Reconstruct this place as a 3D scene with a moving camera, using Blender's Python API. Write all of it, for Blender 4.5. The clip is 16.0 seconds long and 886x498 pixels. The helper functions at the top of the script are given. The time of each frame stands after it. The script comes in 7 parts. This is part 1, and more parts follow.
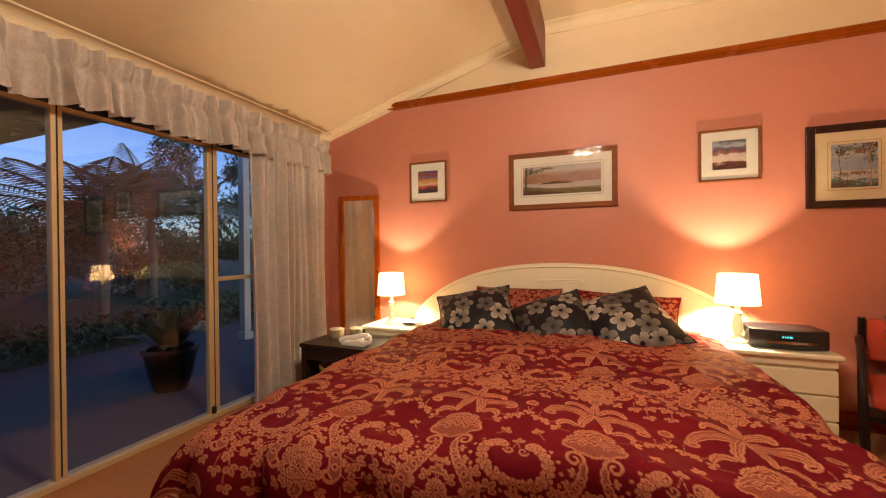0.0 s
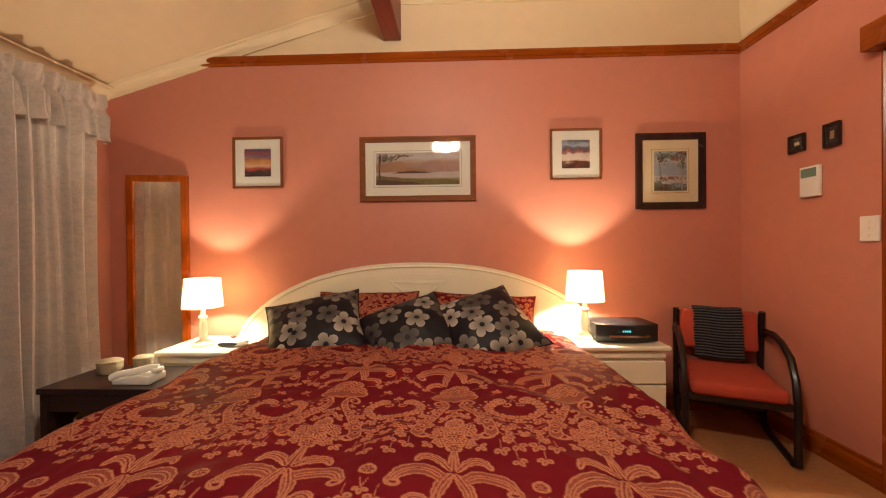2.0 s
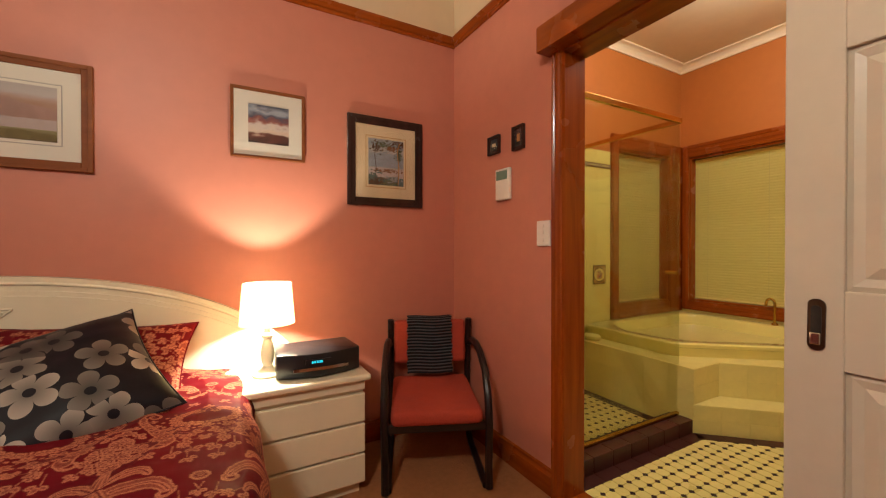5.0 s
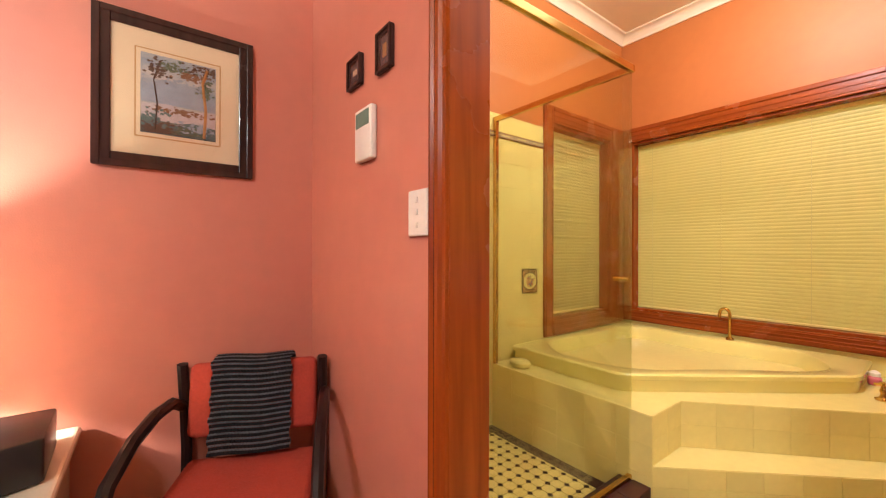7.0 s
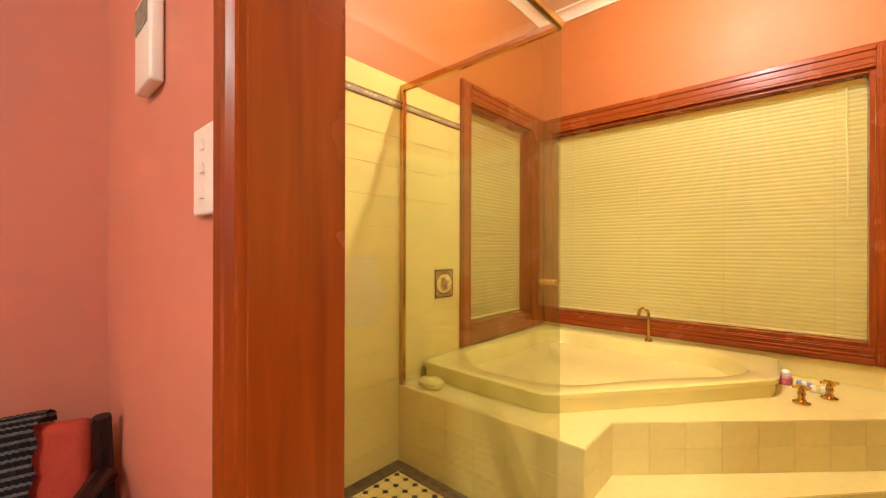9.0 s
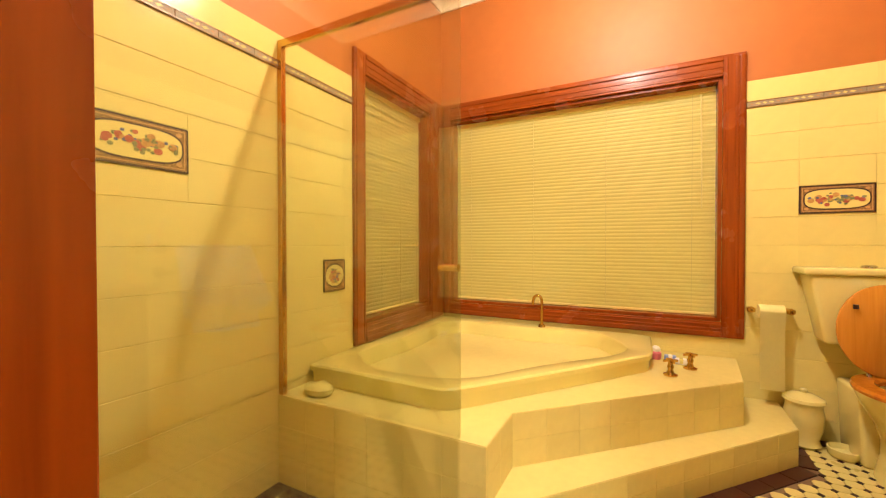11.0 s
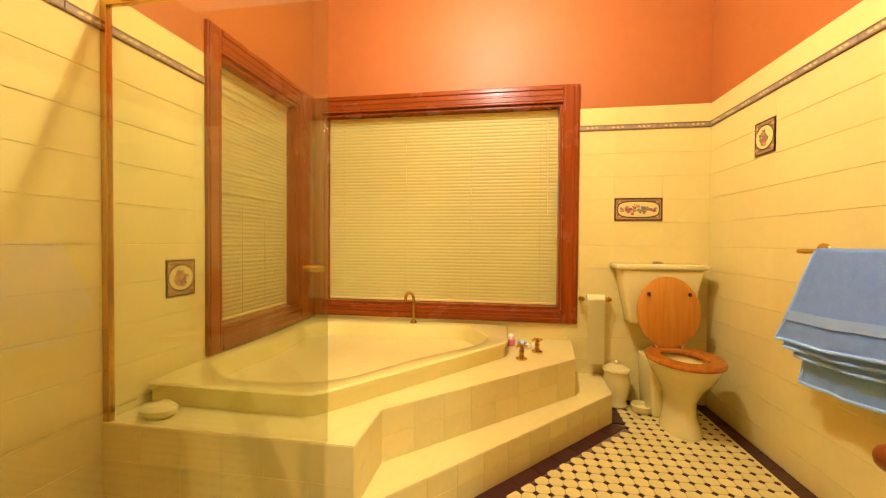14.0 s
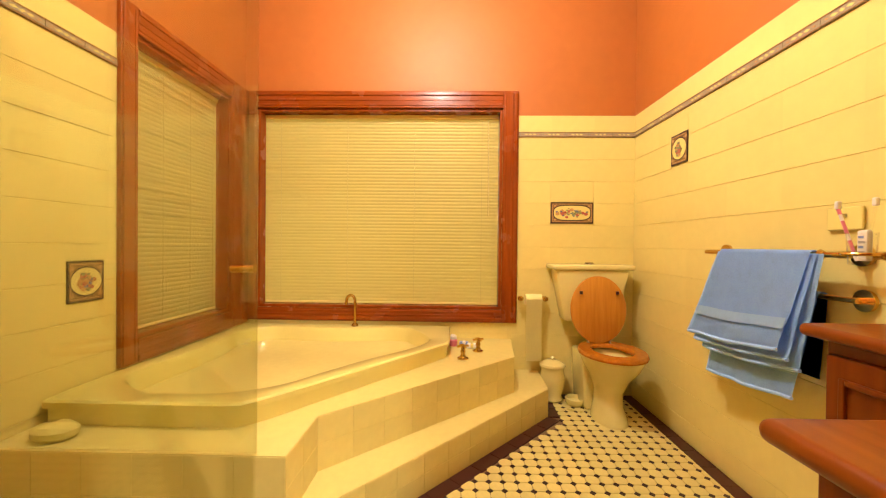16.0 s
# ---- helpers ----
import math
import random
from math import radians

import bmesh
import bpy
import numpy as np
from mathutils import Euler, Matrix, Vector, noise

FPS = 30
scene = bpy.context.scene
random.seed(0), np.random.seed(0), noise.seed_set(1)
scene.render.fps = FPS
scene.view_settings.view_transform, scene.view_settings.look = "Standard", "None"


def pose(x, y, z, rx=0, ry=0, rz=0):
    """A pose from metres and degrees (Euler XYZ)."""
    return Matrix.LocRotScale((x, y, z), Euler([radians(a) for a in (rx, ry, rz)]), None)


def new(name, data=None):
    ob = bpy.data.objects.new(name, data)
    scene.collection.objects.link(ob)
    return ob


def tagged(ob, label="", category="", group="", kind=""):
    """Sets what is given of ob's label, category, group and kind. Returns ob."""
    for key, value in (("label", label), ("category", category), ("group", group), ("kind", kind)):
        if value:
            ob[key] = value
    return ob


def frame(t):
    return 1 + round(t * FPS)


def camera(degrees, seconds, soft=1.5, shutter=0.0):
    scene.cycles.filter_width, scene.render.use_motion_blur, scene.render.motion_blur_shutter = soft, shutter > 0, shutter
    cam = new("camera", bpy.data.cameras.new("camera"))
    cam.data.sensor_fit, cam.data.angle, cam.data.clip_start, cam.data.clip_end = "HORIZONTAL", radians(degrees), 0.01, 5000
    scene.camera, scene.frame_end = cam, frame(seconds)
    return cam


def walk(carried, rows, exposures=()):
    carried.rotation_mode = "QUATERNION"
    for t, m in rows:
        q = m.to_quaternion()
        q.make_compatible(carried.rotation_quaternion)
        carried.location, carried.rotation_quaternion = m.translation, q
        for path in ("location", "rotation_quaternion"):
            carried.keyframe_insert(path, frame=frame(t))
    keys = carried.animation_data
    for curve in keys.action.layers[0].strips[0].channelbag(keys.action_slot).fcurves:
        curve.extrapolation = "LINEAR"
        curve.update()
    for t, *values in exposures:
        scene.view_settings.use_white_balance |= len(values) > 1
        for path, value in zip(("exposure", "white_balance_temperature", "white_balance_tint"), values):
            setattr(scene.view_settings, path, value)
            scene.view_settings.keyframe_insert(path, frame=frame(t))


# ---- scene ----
cam = camera(97.77, 16.0, soft=1.15)
PATH = [
    (0.0, -1.950, -3.187, 1.170, 89.70, 0.61, 21.90),
    (0.5, -2.002, -3.069, 1.158, 89.68, 0.73, 17.23),
    (1.0, -1.988, -2.935, 1.151, 89.73, 0.57, 12.69),
    (1.5, -1.980, -2.807, 1.150, 89.78, 0.49, 7.29),
    (2.0, -1.954, -2.730, 1.144, 89.64, 0.53, 1.98),
    (2.5, -1.950, -2.649, 1.153, 89.88, 0.44, -3.88),
    (3.0, -1.930, -2.554, 1.168, 89.85, 0.44, -9.99),
    (3.5, -1.876, -2.487, 1.173, 89.50, 0.30, -16.61),
    (4.0, -1.709, -2.406, 1.180, 89.75, 0.32, -21.72),
    (4.5, -1.515, -2.315, 1.167, 89.64, 0.10, -25.82),
    (5.0, -1.303, -2.203, 1.149, 89.61, 0.02, -28.98),
    (7.5, -0.426, -1.569, 1.111, 90.08, -0.08, -39.42),
    (8.0, -0.321, -1.492, 1.108, 89.92, 0.04, -42.22),
    (8.5, -0.240, -1.445, 1.107, 89.95, 0.07, -45.24),
    (9.0, -0.185, -1.424, 1.105, 90.00, -0.15, -48.34),
    (11.5, 0.001, -1.333, 1.060, 89.05, -0.02, -66.55),
    (12.0, 0.006, -1.334, 1.070, 88.94, -0.22, -69.93),
    (12.5, 0.003, -1.338, 1.065, 88.99, -0.26, -72.84),
    (13.0, -0.007, -1.351, 1.071, 88.94, -0.30, -75.56),
    (13.5, -0.021, -1.364, 1.073, 88.91, -0.31, -78.30),
    (14.0, -0.031, -1.377, 1.073, 88.98, -0.40, -80.83),
    (14.5, -0.036, -1.376, 1.072, 88.98, -0.49, -83.28),
    (15.0, -0.033, -1.387, 1.075, 89.12, -0.56, -85.43),
    (15.5, -0.025, -1.398, 1.070, 89.24, -0.61, -87.41),
    (16.0, -0.022, -1.401, 1.063, 89.45, -0.57, -88.77),
]
EXPOSURES = [(0.0, 0.08, 7700, 9.5), (1.0, -0.01, 7300, 8.5), (3.0, -0.22, 6800, 5.5), (5.0, -0.28, 6350, 4), (7.5, 0.86, 5500, 10), (9.0, 0.87, 6000, 9), (11.5, 0.84, 6550, 5.5), (13.5, 0.80, 6650, 8), (16.0, 0.82, 6650, 7.5)]
walk(cam, [(r[0], pose(*r[1:])) for r in PATH], EXPOSURES)

# ---- world and light ----
world = bpy.data.worlds.new("dusk")
scene.world = world
world.use_nodes = True
wn = world.node_tree.nodes
sky = wn.new("ShaderNodeTexSky")
sky.sky_type, sky.sun_disc = "NISHITA", False
sky.sun_elevation, sky.sun_rotation = radians(9), radians(90)
dusk = wn.new("ShaderNodeMix")
dusk.data_type, dusk.blend_type = "RGBA", "MULTIPLY"
dusk.inputs[0].default_value = 1.0
dusk.inputs[7].default_value = (0.55, 0.85, 1.75, 1)      # blue hour
world.node_tree.links.new(sky.outputs[0], dusk.inputs[6])
world.node_tree.links.new(dusk.outputs[2], wn["Background"].inputs[0])
wn["Background"].inputs[1].default_value = 0.17


def lamp(name, kind, place, watts, colour, size=0.05):
    d = bpy.data.lights.new(name, kind)
    d.energy, d.color = watts, colour
    if kind == "POINT":
        d.shadow_soft_size = size
    ob = new(name, d)
    ob.matrix_world = pose(*place)
    return ob


WARM = (1.0, 0.88, 0.70)
for bx in (-0.12, 0.0, 0.12):
    lamp("ceiling_bulb", "POINT", (-2.08 + bx, -2.42 + abs(bx) * 0.8, 2.44), 36, (1.0, 0.93, 0.82), 0.05)
lamp("bedside_bulb", "POINT", (-1.15, -0.27, 0.875), 55, WARM, 0.016)
lamp("bedside_bulb", "POINT", (-3.60, -0.28, 0.845), 36, WARM, 0.016)
for bx, power in ((1.47, 58), (0.86, 13)):
    lamp("bathroom_bulb", "POINT", (bx, -1.27, 2.80), power, (1.0, 0.93, 0.88), 0.035)


# ---- materials ----
def mat(name, colour, rough=0.5, metal=0.0, vary=0.08, scale=6.0, bump=0.0, bscale=80.0, coat=0.0, stain=0.0, rand=0.0):
    """Principled surface with two scales of variation and fine relief."""
    m = bpy.data.materials.new(name)
    m.use_nodes = True
    nt = m.node_tree
    n, l = nt.nodes, nt.links
    p = n["Principled BSDF"]
    p.inputs["Roughness"].default_value, p.inputs["Metallic"].default_value = rough, metal
    p.inputs["Coat Weight"].default_value = coat
    tc = n.new("ShaderNodeTexCoord")
    a, b = n.new("ShaderNodeTexNoise"), n.new("ShaderNodeTexNoise")
    a.inputs["Scale"].default_value, b.inputs["Scale"].default_value = scale, scale * 9
    a.inputs["Detail"].default_value = 5
    for t in (a, b):
        l.new(tc.outputs["Object"], t.inputs["Vector"])
    mixn = n.new("ShaderNodeMath")
    mixn.operation = "ADD"
    l.new(a.outputs[0], mixn.inputs[0])
    l.new(b.outputs[0], mixn.inputs[1])
    mr = n.new("ShaderNodeMapRange")
    mr.inputs[1].default_value, mr.inputs[2].default_value = 0.6, 1.4
    mr.inputs[3].default_value, mr.inputs[4].default_value = 1 - vary, 1 + vary
    l.new(mixn.outputs[0], mr.inputs[0])
    last = mr.outputs[0]
    if rand:
        oi, r2, mu = n.new("ShaderNodeObjectInfo"), n.new("ShaderNodeMapRange"), n.new("ShaderNodeMath")
        r2.inputs[3].default_value, r2.inputs[4].default_value = 1 - rand, 1 + rand
        l.new(oi.outputs["Random"], r2.inputs[0])
        mu.operation = "MULTIPLY"
        l.new(last, mu.inputs[0])
        l.new(r2.outputs[0], mu.inputs[1])
        last = mu.outputs[0]
    vm = n.new("ShaderNodeVectorMath")
    vm.operation = "SCALE"
    vm.inputs[0].default_value = colour[:3]
    l.new(last, vm.inputs["Scale"])
    l.new(vm.outputs[0], p.inputs["Base Color"])
    rr = n.new("ShaderNodeMapRange")
    rr.inputs[3].default_value, rr.inputs[4].default_value = max(rough - 0.08, 0.02), min(rough + 0.08, 1)
    l.new(a.outputs[0], rr.inputs[0])
    l.new(rr.outputs[0], p.inputs["Roughness"])
    if bump:
        c, bp = n.new("ShaderNodeTexNoise"), n.new("ShaderNodeBump")
        c.inputs["Scale"].default_value = bscale
        l.new(tc.outputs["Object"], c.inputs["Vector"])
        l.new(c.outputs[0], bp.inputs["Height"])
        bp.inputs["Strength"].default_value, bp.inputs["Distance"].default_value = bump, 0.01
        l.new(bp.outputs[0], p.inputs["Normal"])
    return m


def wood(name, dark, light, rough=0.35, axis=2, scale=1.0, coat=0.05):
    m = mat(name, light, rough, coat=coat)
    m.node_tree.nodes["Principled BSDF"].inputs["Specular IOR Level"].default_value = 0.32
    nt = m.node_tree
    n, l = nt.nodes, nt.links
    p = n["Principled BSDF"]
    tc, mp, no, ramp = n.new("ShaderNodeTexCoord"), n.new("ShaderNodeMapping"), n.new("ShaderNodeTexNoise"), n.new("ShaderNodeValToRGB")
    s = [26 * scale] * 3
    s[axis] = 1.6 * scale
    mp.inputs["Scale"].default_value = s
    no.inputs["Scale"].default_value, no.inputs["Detail"].default_value, no.inputs["Distortion"].default_value = 1.0, 8, 0.6
    l.new(tc.outputs["Object"], mp.inputs[0])
    l.new(mp.outputs[0], no.inputs["Vector"])
    l.new(no.outputs[0], ramp.inputs[0])
    ramp.color_ramp.elements[0].position, ramp.color_ramp.elements[0].color = 0.22, (*dark, 1)
    ramp.color_ramp.elements[1].position, ramp.color_ramp.elements[1].color = 0.8, (*light, 1)
    l.new(ramp.outputs[0], p.inputs["Base Color"])
    bp = n.new("ShaderNodeBump")
    bp.inputs["Strength"].default_value, bp.inputs["Distance"].default_value = 0.15, 0.004
    l.new(no.outputs[0], bp.inputs["Height"])
    l.new(bp.outputs[0], p.inputs["Normal"])
    return m


def math_node(nt, op, a, b=None, c=None):
    nd = nt.nodes.new("ShaderNodeMath")
    nd.operation = op
    for i, v in enumerate((a, b, c)):
        if v is None:
            continue
        if isinstance(v, (int, float)):
            nd.inputs[i].default_value = v
        else:
            nt.links.new(v, nd.inputs[i])
    return nd.outputs[0]


def glass(name, tint=(1, 1, 1), base=0.03):
    m = mat(name, tint, 0.0)
    nt = m.node_tree
    n, l = nt.nodes, nt.links
    tr, gl, mx, fr = n.new("ShaderNodeBsdfTransparent"), n.new("ShaderNodeBsdfGlossy"), n.new("ShaderNodeMixShader"), n.new("ShaderNodeLayerWeight")
    tr.inputs[0].default_value = (*tint, 1)
    gl.inputs["Roughness"].default_value = 0.01
    fr.inputs[0].default_value = 0.5
    gloss = math_node(nt, "MULTIPLY_ADD", math_node(nt, "POWER", fr.outputs["Facing"], 5), 0.9, base)
    l.new(gloss, mx.inputs[0])
    l.new(tr.outputs[0], mx.inputs[1])
    l.new(gl.outputs[0], mx.inputs[2])
    l.new(mx.outputs[0], n["Material Output"].inputs[0])
    return m


def glow(name, colour, strength):
    m = mat(name, colour, 0.6)
    p = m.node_tree.nodes["Principled BSDF"]
    p.inputs["Emission Color"].default_value = (*colour, 1)
    p.inputs["Emission Strength"].default_value = strength
    return m


HALF_U, REP_V = 0.20, 0.729          # half the width of the damask repeat, and its length
PEONY_U, PEONY_V = 1.675, 1.206      # where one peony stands on the bed cover


def damask_repeat(res=0.0016):
    """How much gold thread shows over half a repeat, mirrored on both edges: peonies with volutes, long scrolls,
    a bouquet and acanthus leaves on the first edge, wreaths on the other."""
    nu, nv = int(HALF_U / res) + 1, int(REP_V / res)
    uu, vv = np.meshgrid(np.linspace(0, HALF_U, nu), np.arange(nv) * REP_V / nv, indexing="ij")
    gold = np.zeros((nu, nv))

    def disc(cx, cy, r, layer=None, value=1.0):
        layer = gold if layer is None else layer
        for m in (cx, -cx, 2 * HALF_U - cx):
            a0, a1 = int((m - r) / res) - 2, int((m + r) / res) + 3
            a0, a1 = max(a0, 0), min(a1, nu)
            if a1 <= a0:
                continue
            cols = np.arange(int((cy - r) / res) - 2, int((cy + r) / res) + 3) % nv
            dx = uu[a0:a1, :1] - m
            dy = (vv[:1, cols] - cy + REP_V / 2) % REP_V - REP_V / 2
            q = np.clip((r - np.hypot(dx, dy)) / 0.0020 + 0.5, 0, 1) * abs(value)
            block = layer[a0:a1, cols]
            layer[a0:a1, cols] = np.maximum(block, q) if value > 0 else np.minimum(block, 1 - q)

    def stroke(pts, w0, w1, layer=None, wave=0.0, beats=22, value=1.0):
        for (x0, y0), (x1, y1), k in zip(pts, pts[1:], range(99)):
            n = max(2, int(math.hypot(x1 - x0, y1 - y0) / 0.003))
            for q in range(n):
                f = q / n
                g = (k + f) / (len(pts) - 1)
                disc(x0 + (x1 - x0) * f, y0 + (y1 - y0) * f, w0 + (w1 - w0) * g + wave * abs(math.sin(g * beats)), layer, value)

    def bend(p0, p1, p2, p3, n=16):
        out = []
        for q in range(n + 1):
            f = q / n
            c = ((1 - f) ** 3, 3 * f * (1 - f) ** 2, 3 * f * f * (1 - f), f ** 3)
            out.append(tuple(sum(w * p[k] for w, p in zip(c, (p0, p1, p2, p3))) for k in (0, 1)))
        return out

    def curl(cx, cy, r, a0, turns, w, flip=1):
        pts = []
        for q in range(24):
            f = q / 23
            a = a0 + flip * f * turns * 2 * math.pi
            pts.append((cx + r * (1 - 0.8 * f) * math.cos(a), cy + r * (1 - 0.8 * f) * math.sin(a)))
        stroke(pts, w, w * 0.6)

    def rosette(cx, cy, r, petals=6):
        for q in range(petals):
            a = 2 * math.pi * q / petals + 0.3
            disc(cx + 0.62 * r * math.cos(a), cy + 0.62 * r * math.sin(a), 0.38 * r)
        for q in range(petals):
            a = 2 * math.pi * (q + 0.5) / petals + 0.3
            stroke([(cx + 0.3 * r * math.cos(a), cy + 0.3 * r * math.sin(a)), (cx + 0.8 * r * math.cos(a), cy + 0.8 * r * math.sin(a))], 0.0020, 0.0020, None, value=-1.0)
        disc(cx, cy, 0.26 * r)
        disc(cx, cy, 0.12 * r, None, -1.0)

    def sprig(x, y, a, size):
        for da, k in ((0, 1.0), (0.9, 0.8), (-0.9, 0.8)):
            for q in range(6):
                f = 0.35 + 0.65 * q / 5
                disc(x + size * k * f * math.cos(a + da), y + size * k * f * math.sin(a + da), size * 0.26 * math.sin(math.pi * (0.15 + 0.8 * q / 5)))
        stroke([(x, y), (x - size * 1.3 * math.cos(a + 0.3), y - size * 1.3 * math.sin(a + 0.3))], 0.0016, 0.0014)

    def acanthus(pts, w, lobes):
        """A leaf along a bent spine, its outer edge in lobes, ending in a hook."""
        n = len(pts) - 1
        for q in range(n * 4 + 1):
            k, f = min(q // 4, n - 1), q / 4 - min(q // 4, n - 1)
            x = pts[k][0] + (pts[k + 1][0] - pts[k][0]) * f
            y = pts[k][1] + (pts[k + 1][1] - pts[k][1]) * f
            g = q / (n * 4)
            disc(x, y, w * (0.35 + 0.65 * math.sin(math.pi * (0.08 + 0.86 * g))) * (0.72 + 0.28 * abs(math.sin(g * lobes * math.pi))))
        stroke(pts, 0.0024, 0.0018, None, value=-1.0)

    # peony: overlapping petals with a serrated outline
    for x, y, r in ((0, 0.0, 0.052), (0.040, 0.012, 0.034), (0.060, 0.030, 0.020), (0, -0.046, 0.026), (0.024, -0.034, 0.028), (0.030, 0.040, 0.026), (0.0, 0.050, 0.024)):
        disc(x, y, r)
        for q in range(14):
            a = 2 * math.pi * q / 14
            disc(x + r * math.cos(a), y + r * math.sin(a), 0.005)
    for x, y, r in ((0.0, 0.028, 0.030), (0.028, 0.020, 0.028), (0.050, 0.026, 0.018), (0.014, -0.020, 0.028), (0.0, -0.036, 0.022)):
        stroke([(x + r * math.cos(a), y + r * math.sin(a)) for a in [radians(-170 + 16 * q) for q in range(11)]], 0.0023, 0.0023, value=-1.0)
    # volutes under it and the long scrolls that leave them
    curl(0.050, 0.090, 0.027, radians(150), 1.35, 0.0052, 1)
    scroll = bend((0.026, 0.098), (0.020, 0.18), (0.104, 0.20), (0.108, 0.315))
    stroke(scroll, 0.006, 0.016, wave=0.005, beats=34)
    for f in range(3, 16, 2):
        disc(*scroll[f], 0.0030 + 0.0002 * f, None, -1.0)
    curl(0.090, 0.322, 0.023, radians(0), 0.9, 0.0060, 1)
    for f in range(2, 15, 3):
        sprig(scroll[f][0] + 0.020, scroll[f][1] + 0.004, -0.2, 0.018)
    # bouquet between the scrolls
    for x, y, r in ((0, 0.258, 0.030), (0.038, 0.296, 0.030), (0, 0.326, 0.034), (0.034, 0.358, 0.028), (0.0, 0.386, 0.024), (0.062, 0.330, 0.016)):
        rosette(x, y, r)
    for x, y, a, k in ((0.004, 0.218, -1.57, 0.030), (0.028, 0.232, -0.9, 0.028), (0.064, 0.262, -0.5, 0.026), (0.066, 0.372, 0.8, 0.028), (0.012, 0.185, -1.3, 0.024)):
        sprig(x, y, a, k)
    # sprigs outside the scrolls
    for x, y, a, k in ((0.130, 0.240, -0.7, 0.034), (0.162, 0.276, 0.2, 0.034), (0.140, 0.325, 0.5, 0.034), (0.170, 0.372, 1.0, 0.034), (0.125, 0.385, 1.3, 0.032), (0.094, 0.205, -1.1, 0.028), (0.184, 0.322, -0.3, 0.024), (0.165, 0.430, 1.2, 0.030), (0.192, 0.245, -1.5, 0.022)):
        sprig(x, y, a, k)
    rosette(0.152, 0.296, 0.017, 5)
    rosette(0.150, 0.350, 0.016, 5)
    # acanthus leaves rising from a stalk under the bouquet
    stroke([(0.004, 0.405), (0.008, 0.45), (0.010, 0.50)], 0.005, 0.008)
    acanthus(bend((0.010, 0.500), (0.045, 0.440), (0.075, 0.430), (0.092, 0.475)), 0.018, 6)
    acanthus(bend((0.016, 0.560), (0.045, 0.500), (0.120, 0.500), (0.140, 0.565)), 0.026, 8)
    curl(0.132, 0.574, 0.021, radians(-30), 0.9, 0.0062, 1)
    acanthus(bend((0.006, 0.520), (0.020, 0.550), (0.042, 0.590), (0.036, 0.640)), 0.018, 5)
    acanthus(bend((0.052, 0.640), (0.075, 0.610), (0.095, 0.620), (0.105, 0.655)), 0.016, 5)
    rosette(HALF_U, 0.535, 0.022)
    # wreath of small flowers, open at the top, with two curls inside
    ring = [(HALF_U - 0.088 * math.cos(a), 0.140 + 0.066 * math.sin(a)) for a in [radians(-58 + 16 * q) for q in range(10)]]
    stroke(ring, 0.008, 0.010, wave=0.003, beats=26)
    for k, (x, y) in enumerate(ring):
        rosette(x, y, 0.017 + 0.002 * (k % 2), 5)
    curl(HALF_U - 0.042, 0.085, 0.024, radians(-170), 1.2, 0.0042, 1)
    curl(HALF_U - 0.020, 0.106, 0.015, radians(160), 1.1, 0.0030, -1)
    sprig(HALF_U, 0.062, -1.57, 0.026)
    for q in range(8):
        a = radians(-40 + 19 * q)
        disc(HALF_U - 0.120 * math.cos(a), 0.146 + 0.094 * math.sin(a), 0.0055)
    for x, y, a, k in ((0.100, 0.685, -0.6, 0.028), (0.165, 0.625, 1.2, 0.030), (0.130, 0.650, 0.2, 0.026), (HALF_U, 0.600, 1.57, 0.026), (0.150, 0.010, -1.2, 0.026)):
        sprig(x, y, a, k)
    core = gold.copy()
    for du in range(-3, 4):
        for dv in range(-3, 4):
            if du * du + dv * dv < 11:
                core = np.minimum(core, np.roll(np.take(gold, np.clip(np.abs(np.arange(nu) + du), 0, nu - 1), axis=0), dv, axis=1))
    grain = 0.5 + 0.5 * np.sin(uu * 640 + 2 * np.sin(vv * 240)) * np.sin(vv * 610)
    return np.clip(gold - core * (0.52 + 0.30 * grain), 0, 1)


REPEAT = damask_repeat()


def weave(ob):
    """Store the share of gold thread at each vertex of a cloth, from its uv map."""
    me = ob.data
    uv = np.zeros(len(me.loops) * 2, np.float32)
    me.uv_layers[0].data.foreach_get("uv", uv)
    uv = uv.reshape(-1, 2)
    vi = np.zeros(len(me.loops), np.int32)
    me.loops.foreach_get("vertex_index", vi)
    pu, pv = np.zeros(len(me.vertices)), np.zeros(len(me.vertices))
    pu[vi], pv[vi] = uv[:, 0], uv[:, 1]
    pu, pv = pu - PEONY_U, pv - PEONY_V
    m = np.abs((pu + HALF_U) % (2 * HALF_U) - HALF_U)
    a = np.clip((m / HALF_U * (REPEAT.shape[0] - 1)).round().astype(int), 0, REPEAT.shape[0] - 1)
    b = ((pv % REP_V) / REP_V * REPEAT.shape[1]).astype(int) % REPEAT.shape[1]
    at = me.attributes.new("gold", "FLOAT", "POINT")
    at.data.foreach_set("value", REPEAT[a, b].astype(np.float32))
    return ob


